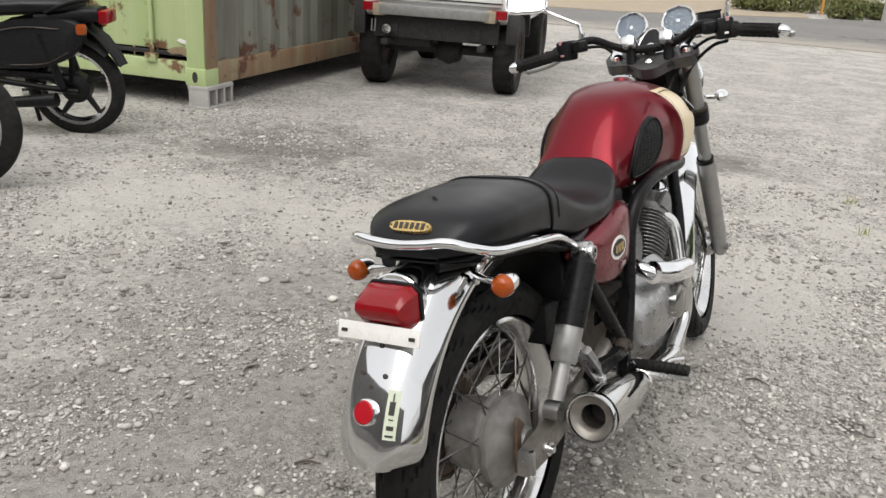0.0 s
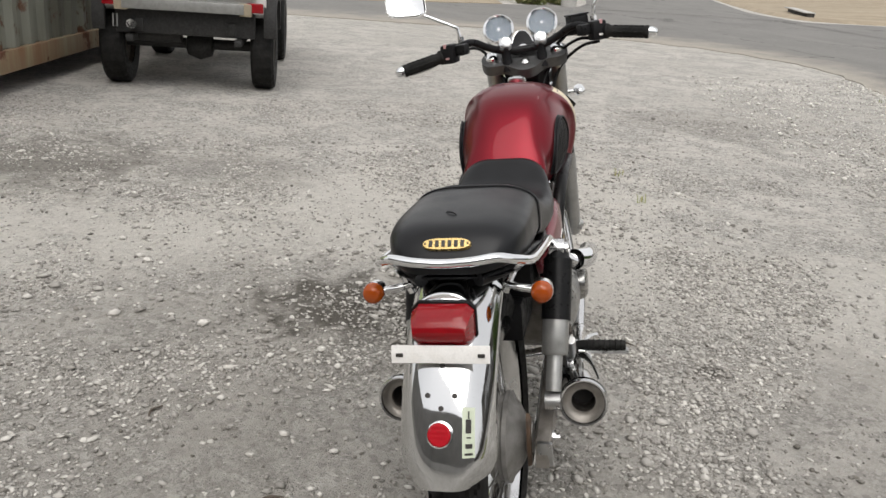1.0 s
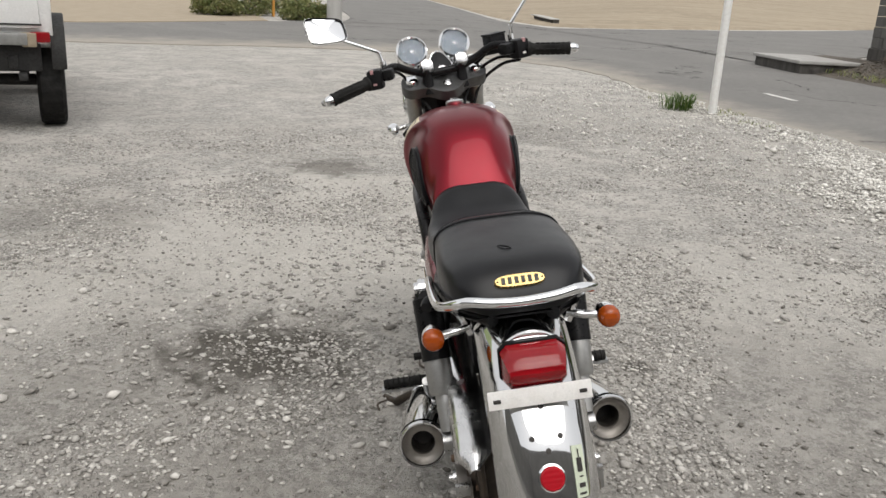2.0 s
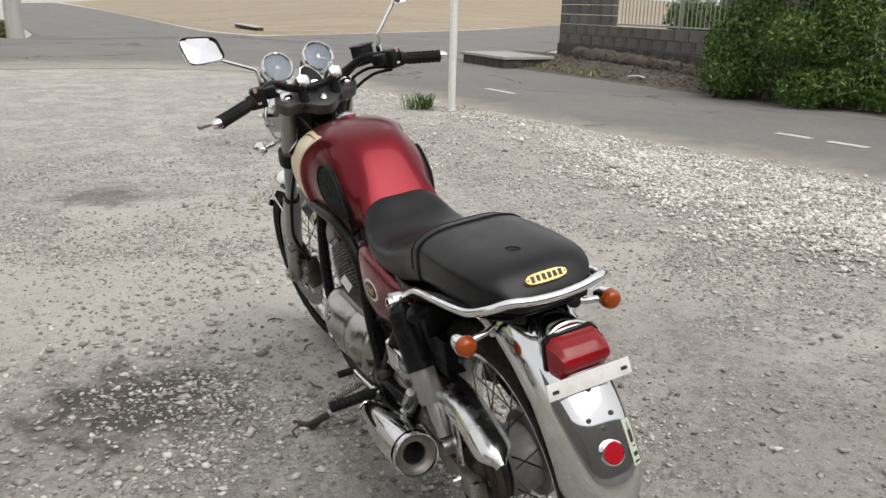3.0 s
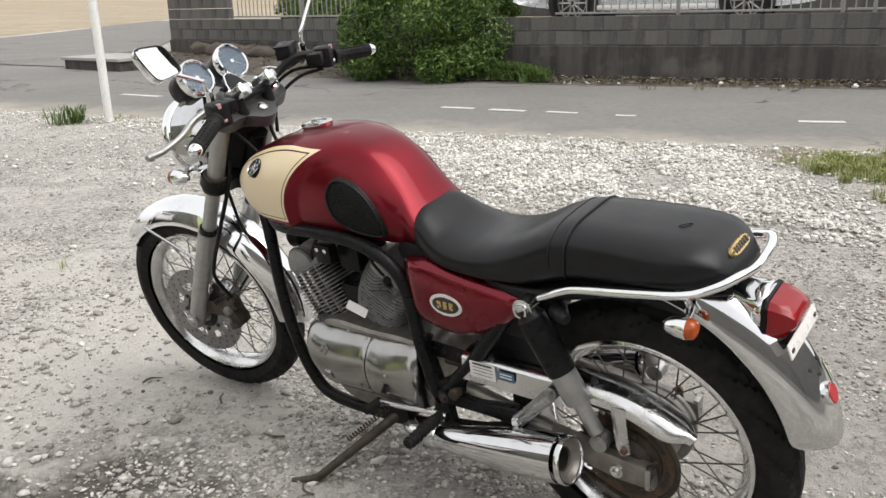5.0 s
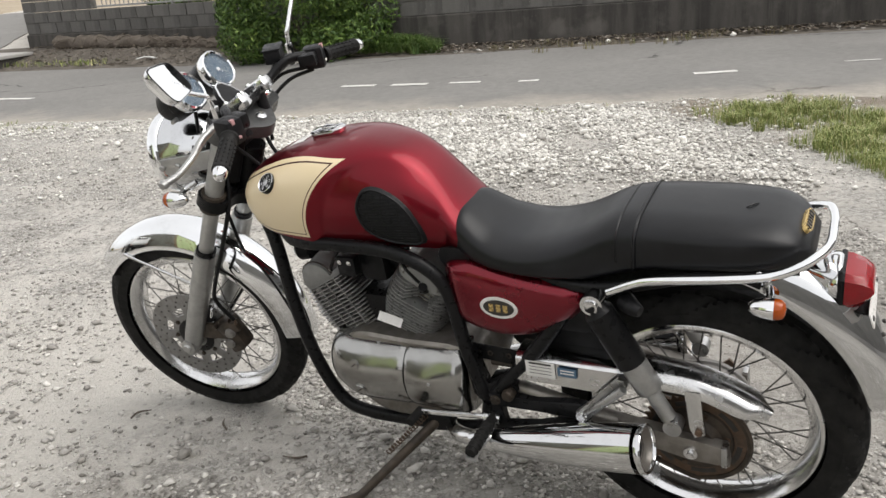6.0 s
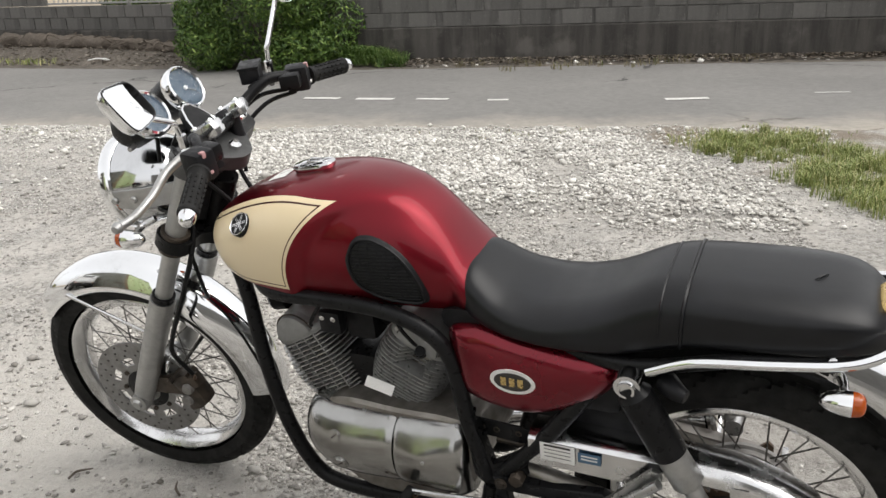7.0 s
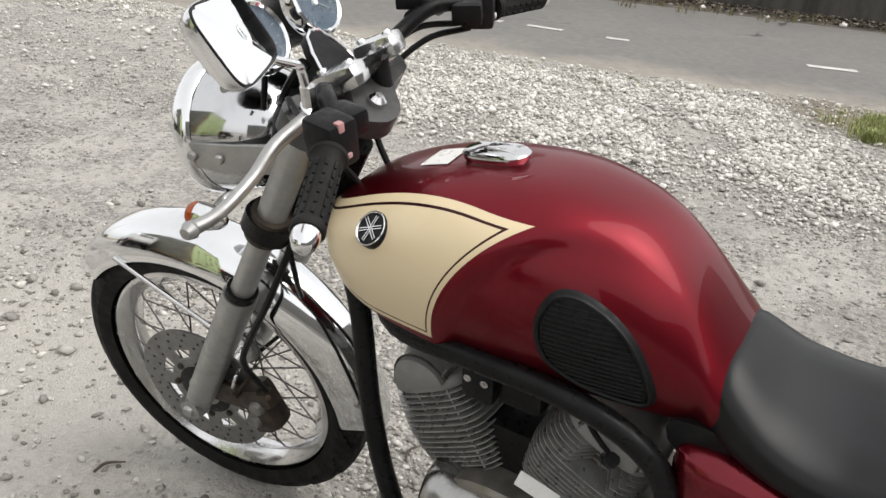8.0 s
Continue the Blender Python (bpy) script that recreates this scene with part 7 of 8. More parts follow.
for k in range(170):
    t = rg.random()
    cx = 4.65 - 1.9 * t + rg.gauss(0, 0.1)
    cy = 0.58 - 0.42 * t - 0.95 * rg.random() ** 1.2
    if drift(cx, cy, 1.7, 44) > -0.22:
        GRASS_SPOTS.append((cx, cy, ground_z(cx, cy), rg.uniform(0.03, 0.15), int(rg.uniform(6, 13) ** 2)))
blades("grass", GRASS_SPOTS, 0.1, 14, "patchy green grass at the edge of the gravel yard", lean=0.9, width=0.002)
EDGE_SPOTS = []
for k in range(45):
    t = rg.random()
    y = -1.2 + 9.5 * t
    x = lerp([(p[1], p[0]) for p in NEAR_EDGE], y) - 0.15 + rg.gauss(0, 0.09)
    EDGE_SPOTS.append((x, y, 0.0, rg.uniform(0.02, 0.09), rg.randint(3, 12)))
EDGE_SPOTS += [(5.02, 1.95, 0, 0.06, 90), (5.08, 1.66, 0, 0.07, 90), (5.0, -0.1, 0, 0.06, 40), (4.9, 0.4, 0, 0.05, 40), (1.9, 4.5, 0, 0.03, 10), (2.05, 5.1, 0, 0.04, 14)]
blades("edge_weeds", EDGE_SPOTS, 0.055, 15, "small weeds along the broken road edge", lean=0.8, width=0.003)
tuft = blades("grass_tuft", [(6.55, 7.3, 0.0, 0.07, 90), (6.53, 7.4, 0.0, 0.12, 50), (6.5, 7.55, 0.0, 0.1, 20)], 0.29, 16, "green grass tuft beside the white pole", lean=1.3, width=0.005, mat=M_CLUMP)
blades("grass_tuft", [(6.9, 7.0, 0.0, 0.2, 50), (7.0, 7.75, 0, 0.25, 50), (6.4, 6.2, 0.0, 0.2, 40)], 0.07, 17, "low dry grass round the pole foot", lean=0.9, width=0.004)

pole = thing("marker_pole", Matrix.Translation((6.62, 6.97, 0.0)), "white painted metal pole standing at the road corner", "pole")
part("shaft", tube([(0, 0, -0.1), (0, 0, 2.4)], 0.044, 20, straight=True), M_PIPE, pole)
part("cap", tube([(0, 0, 2.4), (0, 0, 2.43)], [0.046, 0.03], 20, straight=True), M_PIPE, pole)

slab = thing("concrete_slab", Matrix.Translation((13.9, 10.6, 0.0)) @ Matrix.Rotation(radians(62), 4, "Z"), "pale concrete drain slab with a dark side", "slab")
part("top", box(0.5, 0.05, 0.22, 2.0, 1.2, 0.06, 0.015), M_CONC, slab)
part("footing", box(0.5, 0.05, 0.05, 1.9, 1.1, 0.285, 0.012), M_WALL, slab, "dark concrete side")

culvert = thing("culvert_headwall", Matrix.Translation((21.2, 27.5, 0.0)) @ Matrix.Rotation(radians(60), 4, "Z"), "low dark concrete culvert wall at the field corner", "headwall")
part("wall", box(1.2, 0, 0.1, 5.0, 0.25, 0.26, 0.02), M_WALL, culvert)
part("top", box(1.2, 0.06, 0.25, 5.1, 0.4, 0.04, 0.01), M_CONC, culvert)
up = thing("utility_pole", Matrix.Translation((10.7, 25.3, 0.0)), "thick grey concrete utility pole beyond the road", "pole")
part("shaft", tube([(0, 0, -0.2), (0, 0, 7.0)], [0.24, 0.2], 24, straight=True), M_CONC, up)
stake = thing("marker_stake", Matrix.Translation((9.6, 27.6, 0.0)), "thin orange marker stake among weeds", "stake")
part("shaft", tube([(0, 0, -0.1), (0, 0, 1.4)], 0.045, 10, straight=True), plain("orange_paint", (0.55, 0.24, 0.04), (0.6, 0.3, 0.06), 0.5), stake)
for (x, y, r, h, s) in ((8.9, 28.2, 1.2, 1.0, 31), (11.0, 30.2, 1.3, 1.0, 32), (9.6, 25.6, 0.55, 0.55, 33), (7.6, 27.2, 0.8, 0.6, 34), (10.8, 26.4, 0.5, 0.4, 35)):
    shrub(x, y, 0.0, r, h, "yellowish green weedy scrub beyond the road", s, 3500, 0.07, M_SCRUB)
shrub(15.9, 7.4, 0.76, 0.9, 0.55, "low clipped green hedge behind the railing", 36, 6000, 0.045)
shrub(14.9, 5.6, 0.76, 0.8, 0.5, "low clipped green hedge behind the railing", 37, 5000, 0.045)
shrub(13.2, 3.6, 0.76, 0.7, 0.7, "low clipped green hedge behind the railing", 38, 5000, 0.045)

# the fallen log and litter on the bank
log = thing("fallen_log", Matrix.Translation((0, 0, 0)), "rough brown rotten log lying along the wall", "log")
lp = [(12.1, 5.55, 0.19), (12.55, 6.4, 0.24), (12.95, 7.1, 0.28), (13.6, 8.15, 0.31), (14.4, 9.5, 0.34)]
bm = tube(lp, [0.1, 0.105, 0.115, 0.12, 0.14], 16, 14)
for v in bm.verts:
    v.co += Vector((noise.noise(v.co * 5), noise.noise(v.co * 5 + Vector((9, 0, 0))), noise.noise(v.co * 7))) * 0.06 + Vector((noise.noise(v.co * 19), 0, noise.noise(v.co * 23))) * 0.03
part("trunk", bm, M_TWIG, log)
for k in range(46):
    r = random.Random(k)
    p = Vector(rail(lp, 8)[r.randint(0, 31)])
    part("root", tube([p, p + Vector((r.uniform(-0.2, 0.1), r.uniform(-0.25, 0.25), r.uniform(0.05, 0.16))), p + Vector((r.uniform(-0.3, 0.1), r.uniform(-0.4, 0.4), r.uniform(-0.05, 0.12)))], [0.014, 0.009, 0.004], 6, 3), M_TWIG, log)
stick = thing("stick", Matrix.Translation((12.3, 7.2, 0.115)), "bleached pale stick lying on the dirt bank", "stick")
part("stem", tube([(0.0, 0.2, 0.0), (0.02, 0.05, 0.02), (0, -0.1, 0.0)], [0.008, 0.012, 0.016], 8, 4), M_PIPE, stick)
part("fork", tube([(0, -0.05, 0.01), (-0.06, -0.16, 0.0)], [0.012, 0.006], 8, straight=True), M_PIPE, stick)


def leaf_litter():
    """Dead leaves lying flat on the verge."""
    rng = np.random.default_rng(81)
    verts, faces = [], []
    for k in range(5200):
        y = rng.uniform(-4.0, 10.2)
        road_x = lerp([(p[1], p[0]) for p in FAR_EDGE], y)
        wall_x = lerp([(p[1], p[0]) for p in WALL_LINE], y)
        t = rng.uniform(0.05, 0.97)
        x = road_x + (wall_x - road_x) * t
        z = (0.03 + 0.2 * smooth_step(3.0, 7.5, y)) * smooth_step(0.05, 0.85, t) + 0.05
        a, L = rng.uniform(0, 6.28), rng.uniform(0.012, 0.045)
        c, d = math.cos(a) * L, math.sin(a) * L
        i = len(verts)
        verts += [(x - c, y - d, z), (x - d * 0.4, y + c * 0.4, z + rng.uniform(0, 0.02)), (x + c, y + d, z + rng.uniform(0, 0.015)), (x + d * 0.4, y - c * 0.4, z + rng.uniform(0, 0.02))]
        faces += [(i, i + 1, i + 2), (i, i + 2, i + 3)]
    tagged(raw("leaf_litter", verts, faces, leaf_mat("dead_leaf", (0.06, 0.048, 0.037), (0.13, 0.105, 0.078), (0.28, 0.25, 0.21))), "dead brown leaves littering the dirt verge", "leaf litter", kind="stuff")


leaf_litter()


def container():
    """A shipping container on concrete blocks: green end, weathered corrugated side."""
    u = Vector((0.237, 0.971, 0)).normalized()
    m = Matrix.Translation((-2.035, 6.355, 0.165)) @ Matrix.Rotation(math.atan2(u.y, u.x), 4, "Z")
    # local x along the long side, y across to the far side, z up
    c = thing("shipping_container", m, "faded green shipping container with rusty grey corrugated side", "container")
    L, W, H = 6.06, 2.44, 2.59
    bm, rows = bmesh.new(), []
    prof, x = [], 0.16
    while x < L - 0.16:
        prof += [(x, 0.03), (x + 0.07, 0.03), (x + 0.14, 0.064), (x + 0.21, 0.064)]
        x += 0.28
    for y, z in ((0, 0.16), (0, H - 0.1)):
        rows.append([bm.verts.new((px, py, z)) for px, py in prof])
    for i in range(len(prof) - 1):
        bm.faces.new((rows[0][i], rows[0][i + 1], rows[1][i + 1], rows[1][i]))
    part("side_wall", bm, M_GREYSIDE, c, "rust-streaked grey corrugated side", 20)
    part("side_wall", box(L / 2, W - 0.05, H / 2, L - 0.3, 0.03, H - 0.3, 0.004), M_GREYSIDE, c)
    part("roof", box(L / 2, W / 2, H - 0.05, L - 0.1, W - 0.1, 0.04, 0.004), M_GREYSIDE, c)
    part("floor", box(L / 2, W / 2, 0.13, L - 0.1, W - 0.1, 0.05, 0.004), M_UNDER, c)
    part("end_wall", box(L - 0.05, W / 2, H / 2, 0.03, W - 0.3, H - 0.3, 0.004), M_GREEN, c)
    for k in range(2):
        y0 = 0.15 + k * (W - 0.3) / 2
        d = part("door", box(0.07, y0 + (W - 0.3) / 4, H / 2 + 0.03, 0.05, (W - 0.3) / 2 - 0.02, H - 0.4, 0.01), M_GREEN, c, "faded green door leaf")
        for dy in (0.3, 0.85):
            part("lock_rod", tube([(0.02, y0 + dy, 0.2), (0.02, y0 + dy, H - 0.25)], 0.017, 10, straight=True), M_GREEN, d)
            part("keeper", box(0.01, y0 + dy, 0.17, 0.05, 0.09, 0.06, 0.006), M_GREEN, d)
        part("gasket", box(0.05, y0 + (W - 0.3) / 4, 0.205, 0.03, (W - 0.3) / 2 - 0.02, 0.03, 0.004), M_UNDER, d)
    part("sill", box(0.06, W / 2, 0.09, 0.1, W - 0.3, 0.14, 0.008), M_GREEN, c, "dented green door sill")
    for y in (0.03, W - 0.03):
        part("bottom_rail", box(L / 2, y, 0.08, L - 0.3, 0.06, 0.16, 0.006), M_RUSTPOST, c)
        part("top_rail", box(L / 2, y, H - 0.05, L - 0.3, 0.06, 0.1, 0.006), M_GREYSIDE, c)
        for x in (0.08, L - 0.08):
            yy = y + (0.05 if y < 1 else -0.05)
            part("corner_post", box(x, yy, H / 2, 0.15, 0.15, H - 0.2, 0.012), M_GREEN if x < 1 else M_GREYSIDE, c)
            part("rust_plate", box(x + 0.002, y + (-0.032 if y < 1 else 0.032), H / 2, 0.14, 0.006, H - 0.24, 0.002), M_RUSTPOST, c, "rust-brown post flank")
            for z in (0.06, H - 0.06):
                k = part("corner_casting", box(x, yy, z, 0.175, 0.172, 0.125, 0.014), M_GREEN if x < 1 else M_GREYSIDE, c)
                part("hole", turned(lathe([(0, 0.002), (0.028, 0.002), (0.028, -0.01)], 18), Matrix.Translation((x + (-0.088 if x < 1 else 0.088), yy, z)) @ Matrix.Rotation(math.pi if x < 1 else 0, 4, "Z") @ Matrix.Diagonal((1, 0.8, 1.4, 1))), M_INK, k)
    # torn sheet above the sill: bare white paint over a rusted-through edge
    torn = [(0.05, 0.215), (0.11, 0.25), (0.14, 0.235), (0.2, 0.262), (0.28, 0.25), (0.34, 0.222), (0.3, 0.2), (0.22, 0.208), (0.16, 0.19), (0.1, 0.2)]
    part("rust_patch", plate(torn, 0.041, 0.034, 0.001), M_RUSTPOST, c, "rusted torn sheet")
    part("peeled_patch", plate([(0.1, 0.285), (0.13, 0.31), (0.17, 0.302), (0.22, 0.318), (0.25, 0.3), (0.21, 0.284), (0.15, 0.276)], 0.041, 0.032, 0.002), M_WHITE, c, "white patch of peeled paint")
    for y, z, h in ((0.42, 0.3, 0.16), (0.62, 0.24, 0.1), (0.9, 0.26, 0.13)):
        part("rust_streak", plate([(y - 0.01, z), (y + 0.012, z - 0.01), (y + 0.006, z - h * 0.6), (y, z - h), (y - 0.006, z - h * 0.5)], 0.043, 0.041, 0.0), M_RUSTPOST, c)
    return c, m


cont, cont_m = container()


def hollow_block(m):
    b = thing("concrete_block", m, "hollow grey concrete block under the container corner", "concrete block")
    part("top", box(0, 0, 0.155, 0.34, 0.17, 0.03, 0.004), M_CONC, b)
    part("base", box(0, 0, 0.012, 0.37, 0.19, 0.024, 0.006), M_CONC, b)
    for x in (-0.155, -0.052, 0.052, 0.155):
        part("web", box(x, 0, 0.082, 0.026, 0.16, 0.12, 0.004), M_CONC, b)
    return b


hollow_block(cont_m @ Matrix.Translation((0.16, 0.06, -0.17)) @ Matrix.Rotation(radians(0), 4, "Z"))
hollow_block(cont_m @ Matrix.Translation((0.16, 2.35, -0.17)))
hollow_block(cont_m @ Matrix.Translation((5.9, 0.08, -0.17)))
hollow_block(cont_m @ Matrix.Translation((5.9, 2.35, -0.17)))


def big_wheel(parent, x, y, r, w, rim=M_ALLOY, lug=True, name="wheel"):
    at = Matrix.Translation((x, y, r))
    ri = r * 0.56
    prof = [(ri, -w * 0.42), (r * 0.8, -w * 0.5), (r * 0.94, -w * 0.47), (r, -w * 0.36), (r * 1.004, 0), (r, w * 0.36), (r * 0.94, w * 0.47), (r * 0.8, w * 0.5), (ri, w * 0.42), (ri, 0)]
    bm, segs = bmesh.new(), 96
    rings = []
    for s in range(segs):
        a = 2 * math.pi * s / segs
        rings.append([bm.verts.new((h, (q - (0.012 if lug and 2 <= k <= 6 and (s + k) % 4 == 0 else 0)) * math.cos(a), (q - (0.012 if lug and 2 <= k <= 6 and (s + k) % 4 == 0 else 0)) * math.sin(a))) for k, (q, h) in enumerate(prof)])
    for s in range(segs):
        p, q = rings[s], rings[(s + 1) % segs]
        for k in range(len(prof)):
            j = (k + 1) % len(prof)
            bm.faces.new((p[k], p[j], q[j], q[k]))
    o = part(name, turned(lathe([(0, w * 0.3), (ri * 0.3, w * 0.32), (ri * 0.5, w * 0.2), (ri * 0.9, w * 0.25), (ri * 1.02, w * 0.42), (ri * 1.02, -w * 0.42), (ri * 0.9, -w * 0.2), (ri * 0.3, -w * 0.28), (0, -w * 0.28)], 36), at), rim, parent)
    part("tyre", turned(bm, at), M_RUBBER, o, "", 30)
    return o


def jeep():
    j = thing("off_road_car", Matrix.Translation((-0.475, 8.18, 0)) @ Matrix.Rotation(radians(-8), 4, "Z"), "small white off-road car seen from behind, muddy tyres", "car")
    for x in (-0.6, 0.6):
        for y in (0, 2.03):
            big_wheel(j, x, y, 0.35, 0.2, M_GRIME)
    body = [(-0.38, 0.78), (-0.42, 1.2), (-0.36, 1.62), (0.2, 1.68), (1.35, 1.66), (1.75, 1.12), (2.75, 1.05), (2.82, 0.62), (0.5, 0.6), (-0.3, 0.62)]
    part("body", plate(rounded(body, 3), -0.64, 0.64, 0.03), M_CARWHITE, j, "white painted body")
    part("tailgate", box(0, -0.4, 0.97, 1.12, 0.05, 0.42, 0.02), M_CARWHITE, j)
    part("tailgate_seam", box(0, -0.428, 0.79, 1.14, 0.01, 0.012), M_UNDER, j)
    part("rear_window", box(0, -0.41, 1.4, 0.95, 0.03, 0.3, 0.03), M_UNDER, j)
    bumper = part("rear_bumper", box(0, -0.46, 0.69, 0.94, 0.09, 0.085, 0.012), M_RAIL, j, "scuffed silver bumper bar")
    for f in (-1, 1):
        part("bumper_end", box(f * 0.48, -0.45, 0.685, 0.1, 0.09, 0.1, 0.012), M_OCHRE, bumper)
        part("tail_lamp", box(f * 0.555, -0.455, 0.705, 0.13, 0.06, 0.075, 0.01), M_TAIL, j, "red tail lamp")
        part("wheel_arch", plate(rounded([(0.42, 0.5), (0.36, 0.78), (0.0, 0.86), (-0.36, 0.78), (-0.42, 0.5), (-0.38, 0.5), (-0.3, 0.72), (0, 0.78), (0.3, 0.72), (0.38, 0.5)], 2), f * 0.62, f * 0.72, 0.01), M_UNDER, j)
        part("chassis_rail", box(f * 0.36, 1.0, 0.52, 0.07, 2.8, 0.1, 0.01), M_UNDER, j)
        part("leaf_spring", box(f * 0.42, 0.0, 0.42, 0.06, 1.0, 0.05, 0.01), M_UNDER, j)
    part("valance", box(0, -0.36, 0.56, 1.1, 0.05, 0.22, 0.02), M_UNDER, j, "black underbody panel")
    part("fuel_tank", box(0.1, 0.35, 0.5, 0.6, 0.5, 0.2, 0.05), M_UNDER, j)
    part("axle", tube([(-0.55, 0, 0.35), (0.55, 0, 0.35)], 0.045, 14, straight=True), M_UNDER, j)
    part("differential", turned(lathe([(0, -0.13), (0.09, -0.1), (0.125, 0), (0.09, 0.1), (0, 0.13)], 24), Matrix.Translation((0.06, 0, 0.34))), M_UNDER, j)
    part("silencer", turned(lathe([(0, -0.2), (0.08, -0.19), (0.09, 0), (0.08, 0.19), (0, 0.2)], 24), Matrix.Translation((-0.25, -0.22, 0.44)) @ Matrix.Diagonal((1, 1, 0.8, 1))), M_UNDER, j)
    tip = part("exhaust_tip", turned(lathe([(0.03, 0.0), (0.038, 0.0), (0.038, 0.12), (0.03, 0.12), (0.03, 0.02), (0, 0.02)], 24), along((-0.4, -0.5, 0.53), (-0.4, -0.38, 0.53))), M_CHROME, j, "bright exhaust tip")
    part("tow_hook", tube([(-0.55, -0.43, 0.6), (-0.55, -0.44, 0.5), (-0.52, -0.44, 0.5), (-0.52, -0.43, 0.6)], 0.006, 8, straight=True), M_RAIL, j)


jeep()


def parked_bike():
    """A black commuter motorcycle with plastic tail and side panels."""
    b = thing("motorcycle", Matrix.Translation((-2.47, 5.38, 0.0)) @ Matrix.Rotation(radians(94), 4, "Z") @ Matrix.Rotation(radians(-4), 4, "Y"), "black commuter motorcycle with red tail lamp, parked", "motorcycle", "parked black motorcycles")
    c = Matrix.Translation((0, 0, 0.285))
    w = part("rear_wheel", turned(lathe([(0.02, -0.06), (0.06, -0.055), (0.09, -0.03), (0.09, 0.03), (0.06, 0.055), (0.02, 0.06)], 32), c), M_PLASTIC, b)
    prof = []
    for i in range(15):
        a = math.pi * i / 14
        prof.append((0.222 + 0.066 * max(0, math.sin(a)) ** 0.7, 0.045 * math.cos(a)))
    part("tyre", turned(lathe(prof, 72), c), M_RUBBER, w)
    part("rim", turned(lathe([(0.226, -0.035), (0.215, -0.03), (0.195, 0), (0.215, 0.03), (0.226, 0.035), (0.205, 0.03), (0.185, 0), (0.205, -0.03)], 64, True), c), M_CHROME_OLD, w)
    for k in range(5):
        a = 2 * math.pi * k / 5
        part("spoke", tube([Vector((0, 0.06 * math.cos(a), 0.285 + 0.06 * math.sin(a))), Vector((0, 0.2 * math.cos(a + 0.25), 0.285 + 0.2 * math.sin(a + 0.25)))], [0.022, 0.014], 8, straight=True), M_PLASTIC, w)
    for f in (-1, 1):
        part("swingarm", tube([(f * 0.09, -0.05, 0.28), (f * 0.1, 0.2, 0.3), (f * 0.1, 0.48, 0.33)], 0.018, 10), M_BLACK, b)
        part("shock_absorber", tube([(f * 0.12, 0.03, 0.3), (f * 0.13, 0.12, 0.62)], [0.022, 0.03], 14, straight=True), M_BLACK, b)
        part("side_panel", plate(rounded([(0.46, 0.44), (0.46, 0.62), (0.2, 0.69), (-0.08, 0.7), (-0.14, 0.62), (-0.06, 0.5), (0.1, 0.43), (0.3, 0.41)], 3), f * 0.11, f * 0.15, 0.014), M_PLASTIC, b, "glossy black side panel")
        part("trim", tube([(f * 0.155, 0.4, 0.61), (f * 0.157, 0.2, 0.65), (f * 0.155, 0.0, 0.65)], 0.004, 6), M_GRIME, b)
        part("trim", tube([(f * 0.155, 0.3, 0.43), (f * 0.157, 0.1, 0.45), (f * 0.155, -0.04, 0.52)], 0.003, 6), M_GRIME, b)
        s = part("turn_signal", tube([(f * 0.08, -0.13, 0.655), (f * 0.13, -0.13, 0.655)], 0.01, 8, straight=True), M_PLASTIC, b)
        part("lens", box(f * 0.15, -0.13, 0.655, 0.055, 0.05, 0.06, 0.015), M_AMBER, s, "amber lens")
        part("foot_peg", tube([(f * 0.12, 0.42, 0.3), (f * 0.24, 0.44, 0.3)], 0.013, 8, straight=True), M_RUBBER, b)
        part("exhaust", tube([(f * 0.15, 0.06, 0.24), (f * 0.15, 0.4, 0.2)], [0.04, 0.03], 14, straight=True), M_CHROME_OLD if f > 0 else M_BLACK, b)
    part("seat", loft([[Vector((x * a, y, z0 + z * h)) for x, z in [(math.copysign(abs(math.cos(t)) ** 0.6, math.cos(t)), math.copysign(abs(math.sin(t)) ** 0.7, math.sin(t))) for t in (2 * math.pi * i / 28 for i in range(28))]]
         for y, a, h, z0 in ((0.75, 0.09, 0.03, 0.745), (0.6, 0.13, 0.045, 0.73), (0.4, 0.14, 0.05, 0.735), (0.2, 0.135, 0.05, 0.755), (0.0, 0.12, 0.045, 0.765), (-0.08, 0.08, 0.03, 0.765))]), M_SEAT, b, "black vinyl seat")
    part("tail_cowl", loft([[Vector((x * a, y, z0 + z * h)) for x, z in [(math.copysign(abs(math.cos(t)) ** 0.5, math.cos(t)), math.copysign(abs(math.sin(t)) ** 0.5, math.sin(t))) for t in (2 * math.pi * i / 24 for i in range(24))]]
         for y, a, h, z0 in ((0.15, 0.12, 0.04, 0.69), (0.0, 0.11, 0.045, 0.7), (-0.12, 0.09, 0.045, 0.72), (-0.2, 0.08, 0.04, 0.725))]), M_PLASTIC, b)
    part("tail_lamp", box(0, -0.225, 0.715, 0.15, 0.06, 0.075, 0.015), M_TAIL, b, "red tail lamp")
    part("grab_rail", tube([(-0.12, 0.08, 0.73), (-0.12, -0.05, 0.79), (0, -0.12, 0.8), (0.12, -0.05, 0.79), (0.12, 0.08, 0.73)], 0.011, 10), M_BLACK, b)
    part("inner_mudguard", loft([[Vector((x, q * math.cos(a), 0.285 + q * math.sin(a))) for x, q in ((-0.085, 0.3), (0, 0.325), (0.085, 0.3), (0.08, 0.295), (0, 0.318), (-0.08, 0.295))] for a in (radians(15 + 11 * i) for i in range(12))]), M_UNDER, b)
